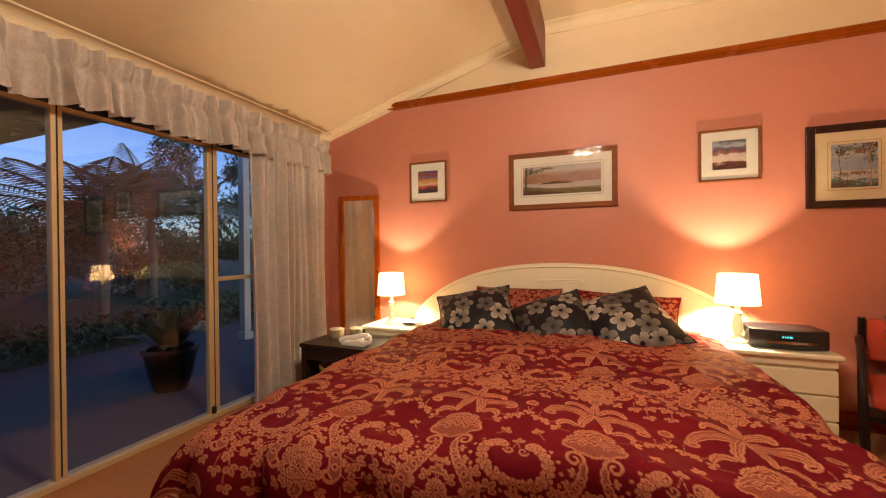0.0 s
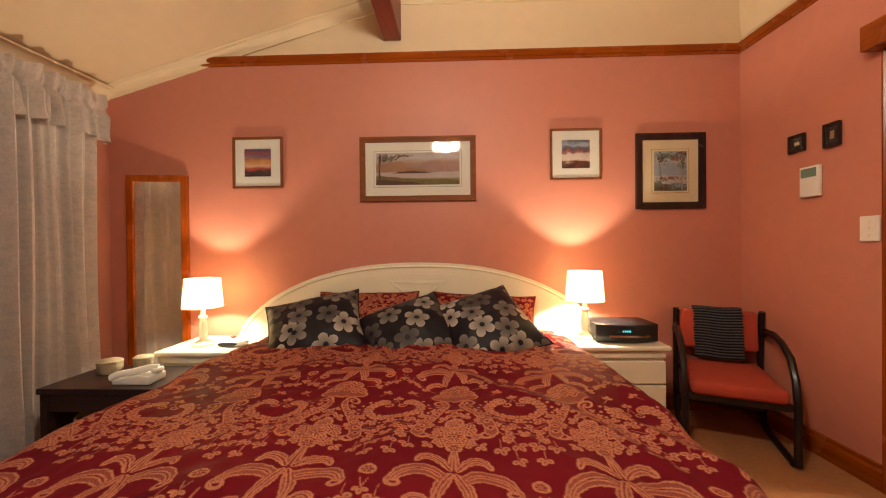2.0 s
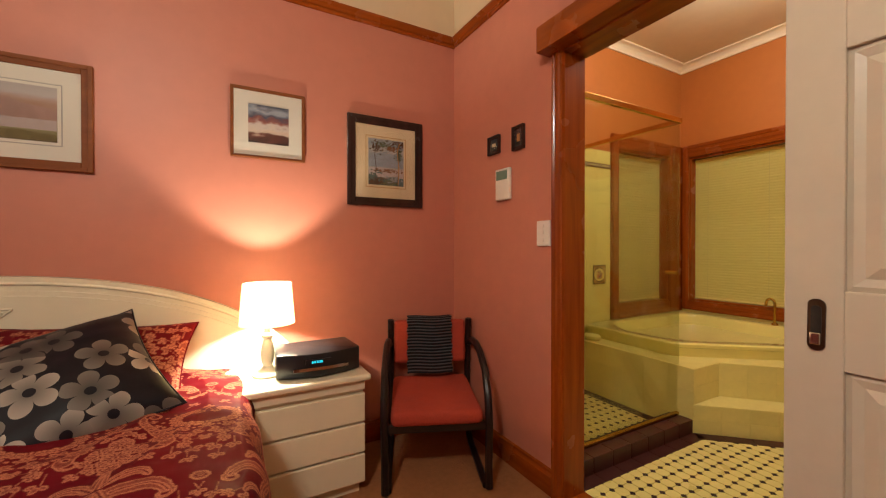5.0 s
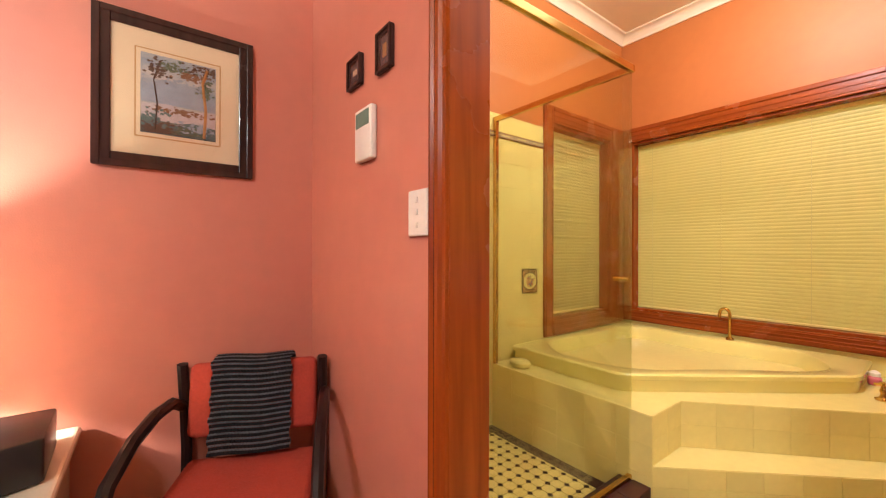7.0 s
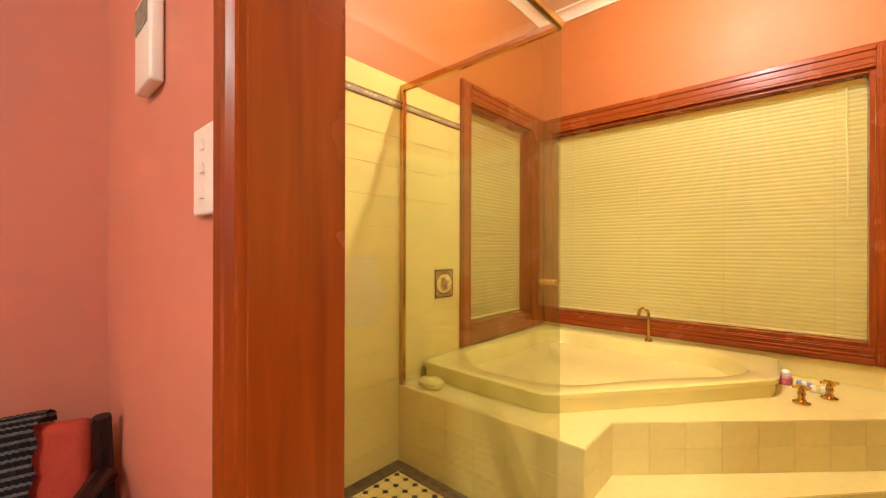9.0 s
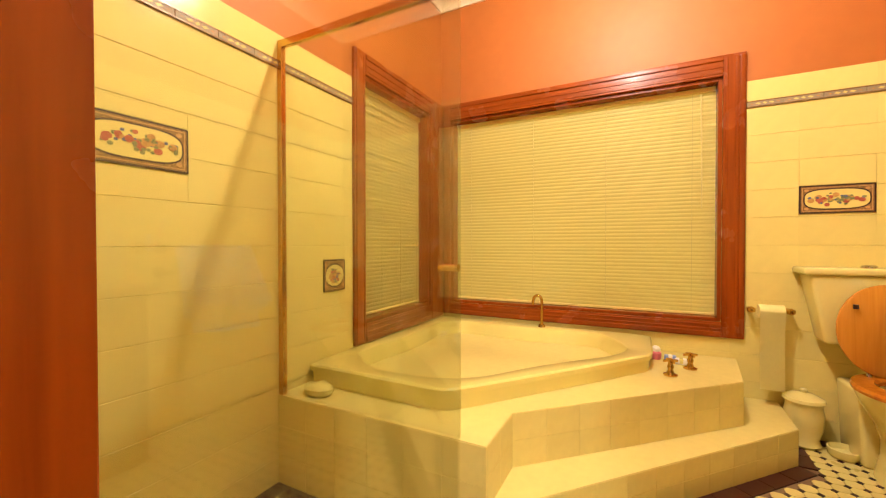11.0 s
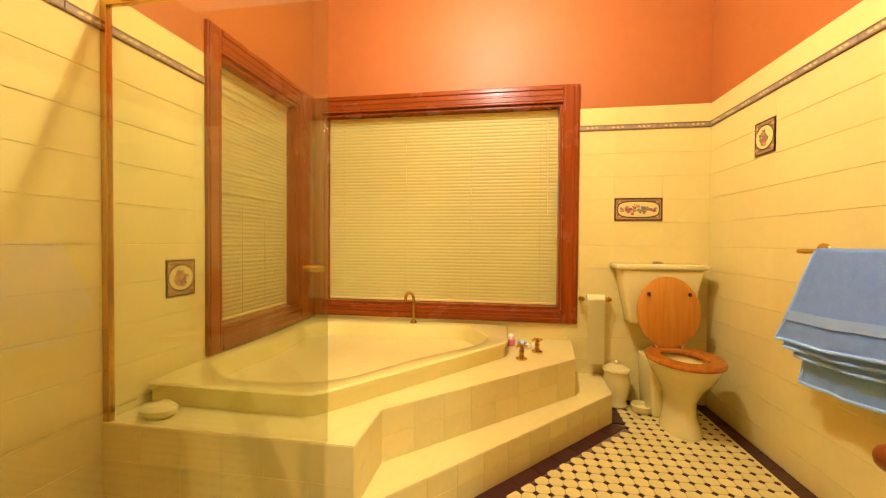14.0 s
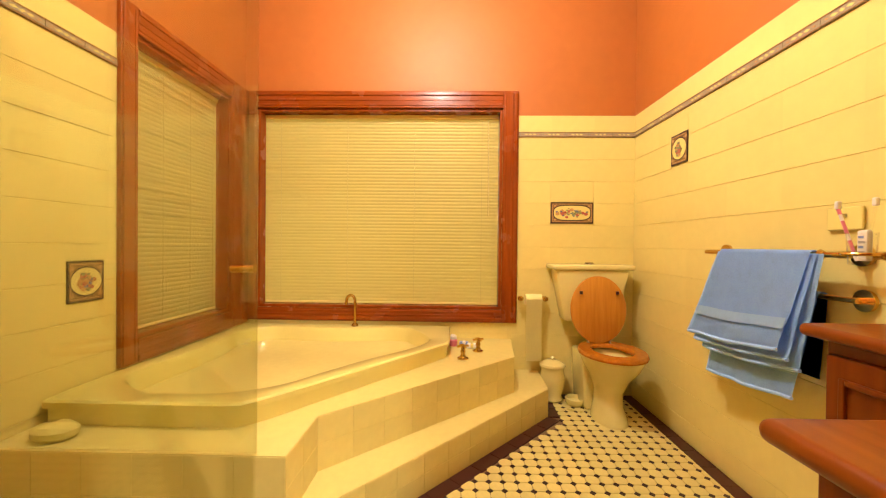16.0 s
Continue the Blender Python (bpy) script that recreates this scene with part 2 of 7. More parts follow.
def damask(name, ground, ground2, gold):
    """Woven damask: gold thread on a dark red ground, with loose weave and worn thread."""
    m = mat(name, ground, 0.8)
    nt = m.node_tree
    n, l = nt.nodes, nt.links
    p = n["Principled BSDF"]
    uv, at = n.new("ShaderNodeUVMap"), n.new("ShaderNodeAttribute")
    at.attribute_name = "gold"
    fine, big = n.new("ShaderNodeTexNoise"), n.new("ShaderNodeTexNoise")
    fine.inputs["Scale"].default_value, big.inputs["Scale"].default_value = 330, 3.0
    for t in (fine, big):
        l.new(uv.outputs[0], t.inputs["Vector"])
    thread = math_node(nt, "MULTIPLY", at.outputs["Fac"], math_node(nt, "MULTIPLY_ADD", fine.outputs[0], 1.3, 0.12))
    gm, cm = n.new("ShaderNodeMix"), n.new("ShaderNodeMix")
    for q in (gm, cm):
        q.data_type, q.clamp_factor = "RGBA", True
    l.new(big.outputs[0], gm.inputs[0])
    gm.inputs[6].default_value, gm.inputs[7].default_value = (*ground, 1), (*ground2, 1)
    l.new(thread, cm.inputs[0])
    l.new(gm.outputs[2], cm.inputs[6])
    cm.inputs[7].default_value = (*gold, 1)
    l.new(cm.outputs[2], p.inputs["Base Color"])
    p.inputs["Specular IOR Level"].default_value = 0.02
    p.inputs["Specular Tint"].default_value = (1.0, 0.26, 0.22, 1)      # satin ground between matt threads
    l.new(math_node(nt, "MULTIPLY_ADD", thread, 0.35, 0.50), p.inputs["Roughness"])
    bp = n.new("ShaderNodeBump")
    bp.inputs["Strength"].default_value, bp.inputs["Distance"].default_value = 0.4, 0.003
    l.new(thread, bp.inputs["Height"])
    l.new(bp.outputs[0], p.inputs["Normal"])
    return m


TERRACOTTA = mat("terracotta_paint", (0.50, 0.180, 0.120), 0.5, vary=0.05, scale=1.5, bump=0.06, bscale=220)
CREAM_PAINT = mat("cream_paint", (0.72, 0.56, 0.36), 0.6, vary=0.04, scale=1.2, bump=0.05, bscale=150)
ORANGE_PAINT = mat("orange_paint", (0.44, 0.135, 0.021), 0.55, vary=0.05, scale=1.5, bump=0.05, bscale=180)
CEDAR = wood("cedar_vertical", (0.18, 0.029, 0.002), (0.33, 0.066, 0.005), 0.26, 2)
CEDAR_X = wood("cedar_lengthwise", (0.18, 0.029, 0.002), (0.33, 0.066, 0.005), 0.26, 0)
CEDAR_Y = wood("cedar_across", (0.18, 0.029, 0.002), (0.33, 0.066, 0.005), 0.26, 1)
BEAM_WOOD = wood("beam_wood", (0.13, 0.022, 0.012), (0.22, 0.045, 0.022), 0.45, 1)
CARPET = mat("tan_carpet", (0.42, 0.17, 0.06), 0.95, vary=0.14, scale=4, bump=0.8, bscale=420)
LACQUER = mat("cream_lacquer", (0.74, 0.66, 0.49), 0.22, vary=0.02, scale=3, coat=0.4)
WHITE_PAINT = mat("white_gloss_paint", (0.63, 0.54, 0.425), 0.3, vary=0.03, scale=3, bump=0.05, bscale=60)
DARKWOOD = wood("dark_stained_wood", (0.012, 0.006, 0.005), (0.035, 0.014, 0.01), 0.3, 0)
BLACKWOOD = wood("black_bentwood", (0.008, 0.004, 0.004), (0.02, 0.009, 0.008), 0.35, 2)
REDCLOTH = mat("red_wool", (0.42, 0.05, 0.025), 0.9, vary=0.15, scale=14, bump=0.5, bscale=500)
DAMASK = damask("red_gold_damask", (0.068, 0.004, 0.008), (0.145, 0.008, 0.012), (0.44, 0.170, 0.095))
TILE = mat("cream_wall_tile", (0.75, 0.635, 0.222), 0.14, vary=0.03, scale=2.5, bump=0.05, bscale=12, rand=0.02)
GROUT = mat("pale_grout", (0.70, 0.585, 0.187), 0.6, vary=0.05, scale=20)
TILE_STEP = mat("pale_step_tile", (0.72, 0.61, 0.218), 0.16, vary=0.05, scale=3, bump=0.04, bscale=14, rand=0.05)
OCT = mat("cream_floor_tile", (0.70, 0.60, 0.218), 0.3, vary=0.05, scale=8, rand=0.05)
DOT = mat("dark_floor_tile", (0.030, 0.006, 0.006), 0.5, vary=0.1, scale=9, rand=0.1)
BORDER = mat("maroon_floor_tile", (0.045, 0.007, 0.006), 0.4, vary=0.12, scale=9, rand=0.1)
FLOOR_GROUT = mat("floor_grout", (0.22, 0.14, 0.075), 0.85, vary=0.1, scale=30)
ACRYLIC = mat("bath_acrylic", (0.76, 0.66, 0.218), 0.12, vary=0.02, scale=2, coat=0.5)
PORCELAIN = mat("porcelain", (0.76, 0.67, 0.271), 0.1, vary=0.02, scale=3, coat=0.5)
BRASS = mat("polished_brass", (0.62, 0.38, 0.10), 0.18, 1.0, vary=0.05)
GLASS = glass("clear_glass", (0.985, 0.985, 0.98))
SHOWER_GLASS = glass("shower_glass", (0.94, 0.95, 0.89), 0.062)
WINDOW_GLASS = glass("window_glass", (0.88, 0.91, 0.96), 0.075)
BLIND = mat("cream_blind", (0.82, 0.67, 0.235), 0.5, vary=0.01, scale=4)
CORD = mat("blind_cord", (0.70, 0.56, 0.22), 0.8, vary=0.05)
ALU = mat("beige_aluminium", (0.55, 0.40, 0.22), 0.4, 0.2, vary=0.04)
MIRROR = mat("mirror_silver", (0.86, 0.86, 0.84), 0.02, 1.0, vary=0.0)
OAK = wood("honey_oak", (0.44, 0.17, 0.018), (0.64, 0.28, 0.035), 0.2, 2, 1.2)
TOWEL = mat("blue_towel", (0.36, 0.59, 1.0), 0.95, vary=0.12, scale=24, bump=0.2, bscale=420)
CURTAIN = mat("grey_curtain", (0.84, 0.72, 0.63), 0.85, vary=0.14, scale=10, bump=0.4, bscale=260)
cn = CURTAIN.node_tree
cuv, csep, cmix, cmul = cn.nodes.new("ShaderNodeUVMap"), cn.nodes.new("ShaderNodeSeparateXYZ"), cn.nodes.new("ShaderNodeMix"), cn.nodes.new("ShaderNodeTexNoise")
cn.links.new(cuv.outputs[0], csep.inputs[0])
cmul.inputs["Scale"].default_value, cmul.inputs["Detail"].default_value = 34, 3
cn.links.new(cuv.outputs[0], cmul.inputs["Vector"])
stripe = math_node(cn, "GREATER_THAN", math_node(cn, "SINE", math_node(cn, "MULTIPLY", csep.outputs[0], 2 * math.pi / 0.235)), 0.55)
cmix.data_type = "RGBA"
cn.links.new(math_node(cn, "MULTIPLY_ADD", stripe, 0.42, math_node(cn, "MULTIPLY", math_node(cn, "GREATER_THAN", cmul.outputs[0], 0.54), 0.24)), cmix.inputs[0])
cmix.clamp_factor = True
cn.links.new(cn.nodes["Principled BSDF"].inputs["Base Color"].links[0].from_socket, cmix.inputs[6])
cmix.inputs[7].default_value = (0.62, 0.53, 0.46, 1)
cn.links.new(cmix.outputs[2], cn.nodes["Principled BSDF"].inputs["Base Color"])
CHROME = mat("chrome", (0.55, 0.52, 0.5), 0.15, 1.0, vary=0.03)
BLACKPLASTIC = mat("black_plastic", (0.012, 0.012, 0.014), 0.3, vary=0.05)
WHITEPLASTIC = mat("white_plastic", (0.74, 0.70, 0.62), 0.35, vary=0.03)
TISSUE = mat("tissue_paper", (0.84, 0.75, 0.321), 0.9, vary=0.03, scale=12)
SEAT_OAK = wood("varnished_oak", (0.34, 0.10, 0.007), (0.55, 0.19, 0.016), 0.1, 2, 1.2)
PAPER = mat("mount_board", (0.74, 0.70, 0.62), 0.8, vary=0.02)
SHADE = mat("lampshade_cloth", (0.80, 0.68, 0.50), 0.9, vary=0.04, scale=30)


def translucent(m, share):
    nt = m.node_tree
    t, mx = nt.nodes.new("ShaderNodeBsdfTranslucent"), nt.nodes.new("ShaderNodeMixShader")
    t.inputs[0].default_value = (0.9, 0.78, 0.6, 1)
    mx.inputs[0].default_value = share
    nt.links.new(nt.nodes["Principled BSDF"].outputs[0], mx.inputs[1])
    nt.links.new(t.outputs[0], mx.inputs[2])
    nt.links.new(mx.outputs[0], nt.nodes["Material Output"].inputs[0])


translucent(SHADE, 0.75)


def petals(name, ground, ground2, flower, size=11.0):
    """Printed cloth: five-petalled flowers scattered on a dark ground."""
    m = mat(name, ground, 0.5)
    nt = m.node_tree
    n, l = nt.nodes, nt.links
    uv, vo, no = n.new("ShaderNodeUVMap"), n.new("ShaderNodeTexVoronoi"), n.new("ShaderNodeTexNoise")
    vo.inputs["Scale"].default_value, vo.inputs["Randomness"].default_value = size, 0.9
    vo.voronoi_dimensions = "2D"
    no.inputs["Scale"].default_value = 14
    sc = n.new("ShaderNodeVectorMath")
    l.new(uv.outputs[0], vo.inputs["Vector"])
    l.new(uv.outputs[0], no.inputs["Vector"])
    sc.operation = "SUBTRACT"
    l.new(uv.outputs[0], sc.inputs[0])
    l.new(vo.outputs["Position"], sc.inputs[1])
    sp = n.new("ShaderNodeSeparateXYZ")
    l.new(sc.outputs[0], sp.inputs[0])
    x, y = sp.outputs[0], sp.outputs[1]
    r = math_node(nt, "SQRT", math_node(nt, "ADD", math_node(nt, "MULTIPLY", x, x), math_node(nt, "MULTIPLY", y, y)))
    spin = math_node(nt, "MULTIPLY", vo.outputs["Color"], 6.0)
    an = math_node(nt, "ADD", math_node(nt, "ARCTAN2", y, x), spin)
    edge = math_node(nt, "MULTIPLY", math_node(nt, "MULTIPLY_ADD", math_node(nt, "POWER", math_node(nt, "ABSOLUTE", math_node(nt, "COSINE", math_node(nt, "MULTIPLY", an, 2.5))), 0.45), 0.66, 0.34), 0.50 / size)
    inside = math_node(nt, "LESS_THAN", r, edge)
    eye = math_node(nt, "GREATER_THAN", r, 0.10 / size)
    vein = math_node(nt, "MULTIPLY_ADD", math_node(nt, "DIVIDE", r, 0.5 / size), 0.75, 0.25)
    g = math_node(nt, "MULTIPLY", math_node(nt, "MULTIPLY", inside, eye), vein)
    g = math_node(nt, "MULTIPLY", g, math_node(nt, "MULTIPLY_ADD", math_node(nt, "POWER", vo.outputs["Color"], 1.5), 1.25, 0.12))
    a, b = n.new("ShaderNodeMix"), n.new("ShaderNodeMix")
    for q in (a, b):
        q.data_type = "RGBA"
    l.new(no.outputs[0], a.inputs[0])
    a.inputs[6].default_value, a.inputs[7].default_value = (*ground, 1), (*ground2, 1)
    l.new(g, b.inputs[0])
    l.new(a.outputs[2], b.inputs[6])
    b.inputs[7].default_value = (*flower, 1)
    l.new(b.outputs[2], n["Principled BSDF"].inputs["Base Color"])
    n["Principled BSDF"].inputs["Specular IOR Level"].default_value = 0.15
    return m


def painting(name, stops, rough_scale=6.0, amount=0.25):
    """A print: bands of colour from bottom to top, broken by brushwork."""
    m = mat(name, (0.5, 0.5, 0.5), 0.6)
    nt = m.node_tree
    n, l = nt.nodes, nt.links
    tc, no, sp, rp = n.new("ShaderNodeTexCoord"), n.new("ShaderNodeTexNoise"), n.new("ShaderNodeSeparateXYZ"), n.new("ShaderNodeValToRGB")
    mp = n.new("ShaderNodeMapping")
    mp.inputs["Scale"].default_value = (1, 1, 2.2)
    l.new(tc.outputs["Generated"], mp.inputs[0])
    no.inputs["Scale"].default_value, no.inputs["Detail"].default_value = rough_scale, 8
    l.new(mp.outputs[0], no.inputs["Vector"])
    l.new(tc.outputs["Generated"], sp.inputs[0])
    h = math_node(nt, "ADD", sp.outputs[2], math_node(nt, "MULTIPLY", math_node(nt, "SUBTRACT", no.outputs[0], 0.5), amount * 2))
    l.new(h, rp.inputs[0])
    el = rp.color_ramp.elements
    while len(el) < len(stops):
        el.new(0.5)
    for e, (p, c) in zip(el, stops):
        e.position, e.color = p, (*c, 1)
    l.new(rp.outputs[0], n["Principled BSDF"].inputs["Base Color"])
    return m


FLOWERS = petals("flower_print", (0.005, 0.004, 0.006), (0.014, 0.010, 0.014), (0.36, 0.30, 0.25), 6.8)
KNIT = mat("charcoal_knit", (0.022, 0.023, 0.028), 0.95, vary=0.3, scale=40, bump=1.0, bscale=300)
KNIT_PALE = mat("grey_knit", (0.27, 0.27, 0.28), 0.95, vary=0.3, scale=40, bump=1.0, bscale=300)
WICKER = mat("wicker", (0.32, 0.19, 0.08), 0.8, vary=0.3, scale=25, bump=1.0, bscale=160)
STONE = mat("stoneware", (0.30, 0.24, 0.15), 0.5, vary=0.15, scale=18, bump=0.3, bscale=60)
VANITY = wood("red_jarrah", (0.095, 0.014, 0.001), (0.20, 0.040, 0.003), 0.34, 2, 1.0, 0.12)
VANITY_X = wood("red_jarrah_top", (0.14, 0.026, 0.002), (0.27, 0.068, 0.005), 0.34, 0, 1.0, 0.12)
for m_ in (VANITY, VANITY_X):
    m_.node_tree.nodes["Principled BSDF"].inputs["Specular IOR Level"].default_value = 0.18
DISPLAY = glow("display_cyan", (0.03, 0.55, 0.75), 1.2)
LEAF = mat("dark_foliage", (0.035, 0.075, 0.028), 0.6, vary=0.4, scale=3)
PALMLEAF = mat("palm_leaf", (0.05, 0.09, 0.04), 0.5, vary=0.3, scale=3)
BARK = mat("grey_bark", (0.16, 0.13, 0.10), 0.9, vary=0.25, scale=9, bump=0.8, bscale=40)
PAVING = mat("grey_paving", (0.10, 0.095, 0.095), 0.7, vary=0.15, scale=3, bump=0.3, bscale=50)
GRASS = mat("dark_lawn", (0.05, 0.085, 0.03), 0.9, vary=0.3, scale=2, bump=0.8, bscale=90)
BAND = mat("pale_blue_band", (0.50, 0.72, 1.0), 0.8, vary=0.06)
BRONZE = mat("dark_bronze", (0.10, 0.055, 0.035), 0.3, 0.9, vary=0.1)
DECOR_FRAME = mat("brown_glazed_border", (0.27, 0.155, 0.065), 0.25, vary=0.6, scale=95)
ROSE = mat("rose_glaze", (0.42, 0.09, 0.06), 0.3, vary=0.3, scale=60)
BLUE_GLAZE = mat("blue_glaze", (0.12, 0.14, 0.24), 0.3, vary=0.3, scale=60)
GREEN_GLAZE = mat("green_glaze", (0.20, 0.22, 0.09), 0.3, vary=0.3, scale=60)
OCHRE_GLAZE = mat("ochre_glaze", (0.50, 0.26, 0.08), 0.3, vary=0.3, scale=60)
PINK = mat("pink_soap", (0.65, 0.16, 0.22), 0.3, vary=0.05)
SKYBLUE = mat("blue_wrapper", (0.18, 0.26, 0.55), 0.35, vary=0.05)


# ---- mesh helpers ----
ORG = {}


def thing(name, base, label, category, group="", kind=""):
    ob = new(name)
    ob.location = base
    ob.empty_display_size = 0.05
    ORG[ob] = Vector(base)
    return tagged(ob, label, category, group, kind)


def part(name, bm, material, parent=None, label="", smooth=False):
    """Link a bmesh, built in world places, as one mesh under a thing or part."""
    org = ORG.get(parent, Vector((0, 0, 0)))
    bmesh.ops.translate(bm, verts=bm.verts, vec=-org)
    bmesh.ops.recalc_face_normals(bm, faces=bm.faces)
    me = bpy.data.meshes.new(name)
    bm.to_mesh(me)
    bm.free()
    me.materials.append(material)
    if smooth:
        for f in me.polygons:
            f.use_smooth = True
        me.set_sharp_from_angle(angle=radians(38))
    ob = new(name, me)
    if parent:
        ob.parent = parent
    ORG[ob] = org
    if label:
        tagged(ob, label)
    return ob


def structure(name, bm, material, label, category):
    ob = part(name, bm, material)
    return tagged(ob, label, category, kind="structure")


def solo(name, bm, material, label, category, group="", smooth=True, kind=""):
    """A thing that is one mesh."""
    ob = part(name, bm, material, smooth=smooth)
    return tagged(ob, label, category, group, kind)


def box(x0, x1, y0, y1, z0, z1, bevel=0.0, bm=None, seg=2):
    b = bmesh.new()
    bmesh.ops.create_cube(b, size=1)
    for v in b.verts:
        v.co = ((x0 + x1) / 2 + v.co.x * abs(x1 - x0), (y0 + y1) / 2 + v.co.y * abs(y1 - y0), (z0 + z1) / 2 + v.co.z * abs(z1 - z0))
    if bevel:
        bmesh.ops.bevel(b, geom=b.edges[:], offset=bevel, segments=seg, profile=0.5, affect="EDGES")
    return merge(bm, b)


def merge(bm, b):
    if bm is None:
        return b
    me = bpy.data.meshes.new("tmp")
    b.to_mesh(me)
    b.free()
    bm.from_mesh(me)
    bpy.data.meshes.remove(me)
    return bm


def prism(poly, z0, z1, axis="z", bevel=0.0, bm=None):
    """Extrude a plan outline; axis y: outline in x,z; axis x: outline in y,z."""
    b = bmesh.new()

    def at(p, h):
        return {"z": (p[0], p[1], h), "y": (p[0], h, p[1]), "x": (h, p[0], p[1])}[axis]
    lo, hi = [b.verts.new(at(p, z0)) for p in poly], [b.verts.new(at(p, z1)) for p in poly]
    b.faces.new(lo)
    b.faces.new(hi[::-1])
    k = len(poly)
    for i in range(k):
        b.faces.new((lo[i], hi[i], hi[(i + 1) % k], lo[(i + 1) % k]))
    bmesh.ops.recalc_face_normals(b, faces=b.faces)
    if bevel:
        bmesh.ops.bevel(b, geom=b.edges[:], offset=bevel, segments=2, profile=0.5, affect="EDGES")
    return merge(bm, b)


def lathe(profile, centre, n=24, bm=None, sx=1.0, sy=1.0):
    """Turn a profile of (radius, height) about an upright axis."""
    b = bmesh.new()
    rings = []
    for r, h in profile:
        rings.append([b.verts.new((centre[0] + max(r, 1e-4) * sx * math.cos(2 * math.pi * i / n), centre[1] + max(r, 1e-4) * sy * math.sin(2 * math.pi * i / n), centre[2] + h)) for i in range(n)])
    for a, c in zip(rings, rings[1:]):
        for i in range(n):
            b.faces.new((a[i], a[(i + 1) % n], c[(i + 1) % n], c[i]))
    b.faces.new(rings[0][::-1])
    b.faces.new(rings[-1])
    return merge(bm, b)


def tube(path, r, n=10, bm=None, flat=1.0):
    """A round bar along a path of points."""
    b = bmesh.new()
    pts = [Vector(p) for p in path]
    rings = []
    side = None
    for i, p in enumerate(pts):
        d = (pts[min(i + 1, len(pts) - 1)] - pts[max(i - 1, 0)]).normalized()
        if side is None:
            side = d.orthogonal().normalized()
        side = (side - d * side.dot(d)).normalized()
        up = d.cross(side)
        rings.append([b.verts.new(p + side * r * math.cos(2 * math.pi * k / n) + up * r * flat * math.sin(2 * math.pi * k / n)) for k in range(n)])
    for a, c in zip(rings, rings[1:]):
        for i in range(n):
            b.faces.new((a[i], a[(i + 1) % n], c[(i + 1) % n], c[i]))
    b.faces.new(rings[0][::-1])
    b.faces.new(rings[-1])
    return merge(bm, b)


def sheet(fn, nu, nv, thick=0.0, uvscale=None):
    """A surface fn(u, v), u and v from 0 to 1, with uv coordinates in metres when uvscale is given."""
    b = bmesh.new()
    g = [[b.verts.new(fn(i / nu, j / nv)) for j in range(nv + 1)] for i in range(nu + 1)]
    lay = b.loops.layers.uv.new("UVMap")
    for i in range(nu):
        for j in range(nv):
            f = b.faces.new((g[i][j], g[i + 1][j], g[i + 1][j + 1], g[i][j + 1]))
            if uvscale:
                for lp, (a, c) in zip(f.loops, ((i, j), (i + 1, j), (i + 1, j + 1), (i, j + 1))):
                    lp[lay].uv = (a / nu * uvscale[0], c / nv * uvscale[1])
    if thick:
        bmesh.ops.solidify(b, geom=b.faces[:], thickness=thick)
    return b


# ---- bedroom shell ----
WX = -4.47                      # west wall
SY = -5.2                       # south wall
RZ = 2.30                       # raked ceiling at the west wall


def rake(x):
    return RZ + (x - WX) * 0.292


FLAT = rake(-2.33)
structure("floor_bedroom", box(WX - 0.1, 0.0, SY, 0.1, -0.1, 0.0), CARPET, "tan carpeted bedroom floor", "floor")
structure("wall_north", prism([(WX - 0.1, 0), (0.13, 0), (0.13, 2.48), (-3.85, 2.48), (WX, 2.29), (WX - 0.1, 2.29)], 0.0, 0.08, "y"), TERRACOTTA, "terracotta painted bedroom wall behind the bed", "wall")
structure("wall_north_upper", prism([(WX, 2.29), (-3.85, 2.48), (0.13, 2.48), (0.13, 3.1), (WX, 3.1)], 0.0, 0.08, "y"), CREAM_PAINT, "cream painted gable above the picture rail", "wall")
DY0, DY1, DZ = -0.945, -1.87, 2.03   # doorway to the bathroom
bm = box(0, 0.128, DY0, 0.0, 0, 2.48)
box(0, 0.128, SY, DY1, 0, 2.48, bm=bm)
box(0, 0.128, DY1, DY0, DZ, 2.48, bm=bm)
structure("wall_east", bm, TERRACOTTA, "terracotta painted wall with the bathroom doorway", "wall")
structure("wall_east_upper", box(0, 0.128, SY, 0.0, 2.48, 3.1), CREAM_PAINT, "cream painted wall above the picture rail", "wall")
structure("wall_south", box(WX - 0.1, 0.13, SY - 0.1, SY, 0, 3.1), TERRACOTTA, "terracotta painted wall at the foot of the room", "wall")
bm = box(WX - 0.1, WX, -0.62, 0.0, 0, 2.32)
box(WX - 0.1, WX, SY, -4.2, 0, 2.32, bm=bm)
box(WX - 0.1, WX, -4.2, -0.62, 2.06, 2.32, bm=bm)
structure("wall_west", bm, TERRACOTTA, "terracotta painted wall with the sliding doors", "wall")
structure("ceiling_bedroom", prism([(WX - 0.1, rake(WX - 0.1)), (-2.33, FLAT), (0.13, FLAT), (0.13, FLAT + 0.1), (-2.33, FLAT + 0.1), (WX - 0.1, rake(WX - 0.1) + 0.1)], SY, 0.08, "y"), CREAM_PAINT, "cream ceiling, raked over the glass doors and flat beyond the beam", "ceiling")


def cornice_profile(drop=0.075, out=0.075, n=6):
    """Cove: from the wall below to the ceiling, hollow."""
    pts = [(0, 0), (0, -drop), (0.012, -drop)]
    for i in range(n + 1):
        a = i / n * math.pi / 2
        pts.append((0.012 + (out - 0.02) * (1 - math.cos(a)), -drop + (drop - 0.012) * math.sin(a)))
    pts += [(out, -0.008), (out, 0)]
    return pts


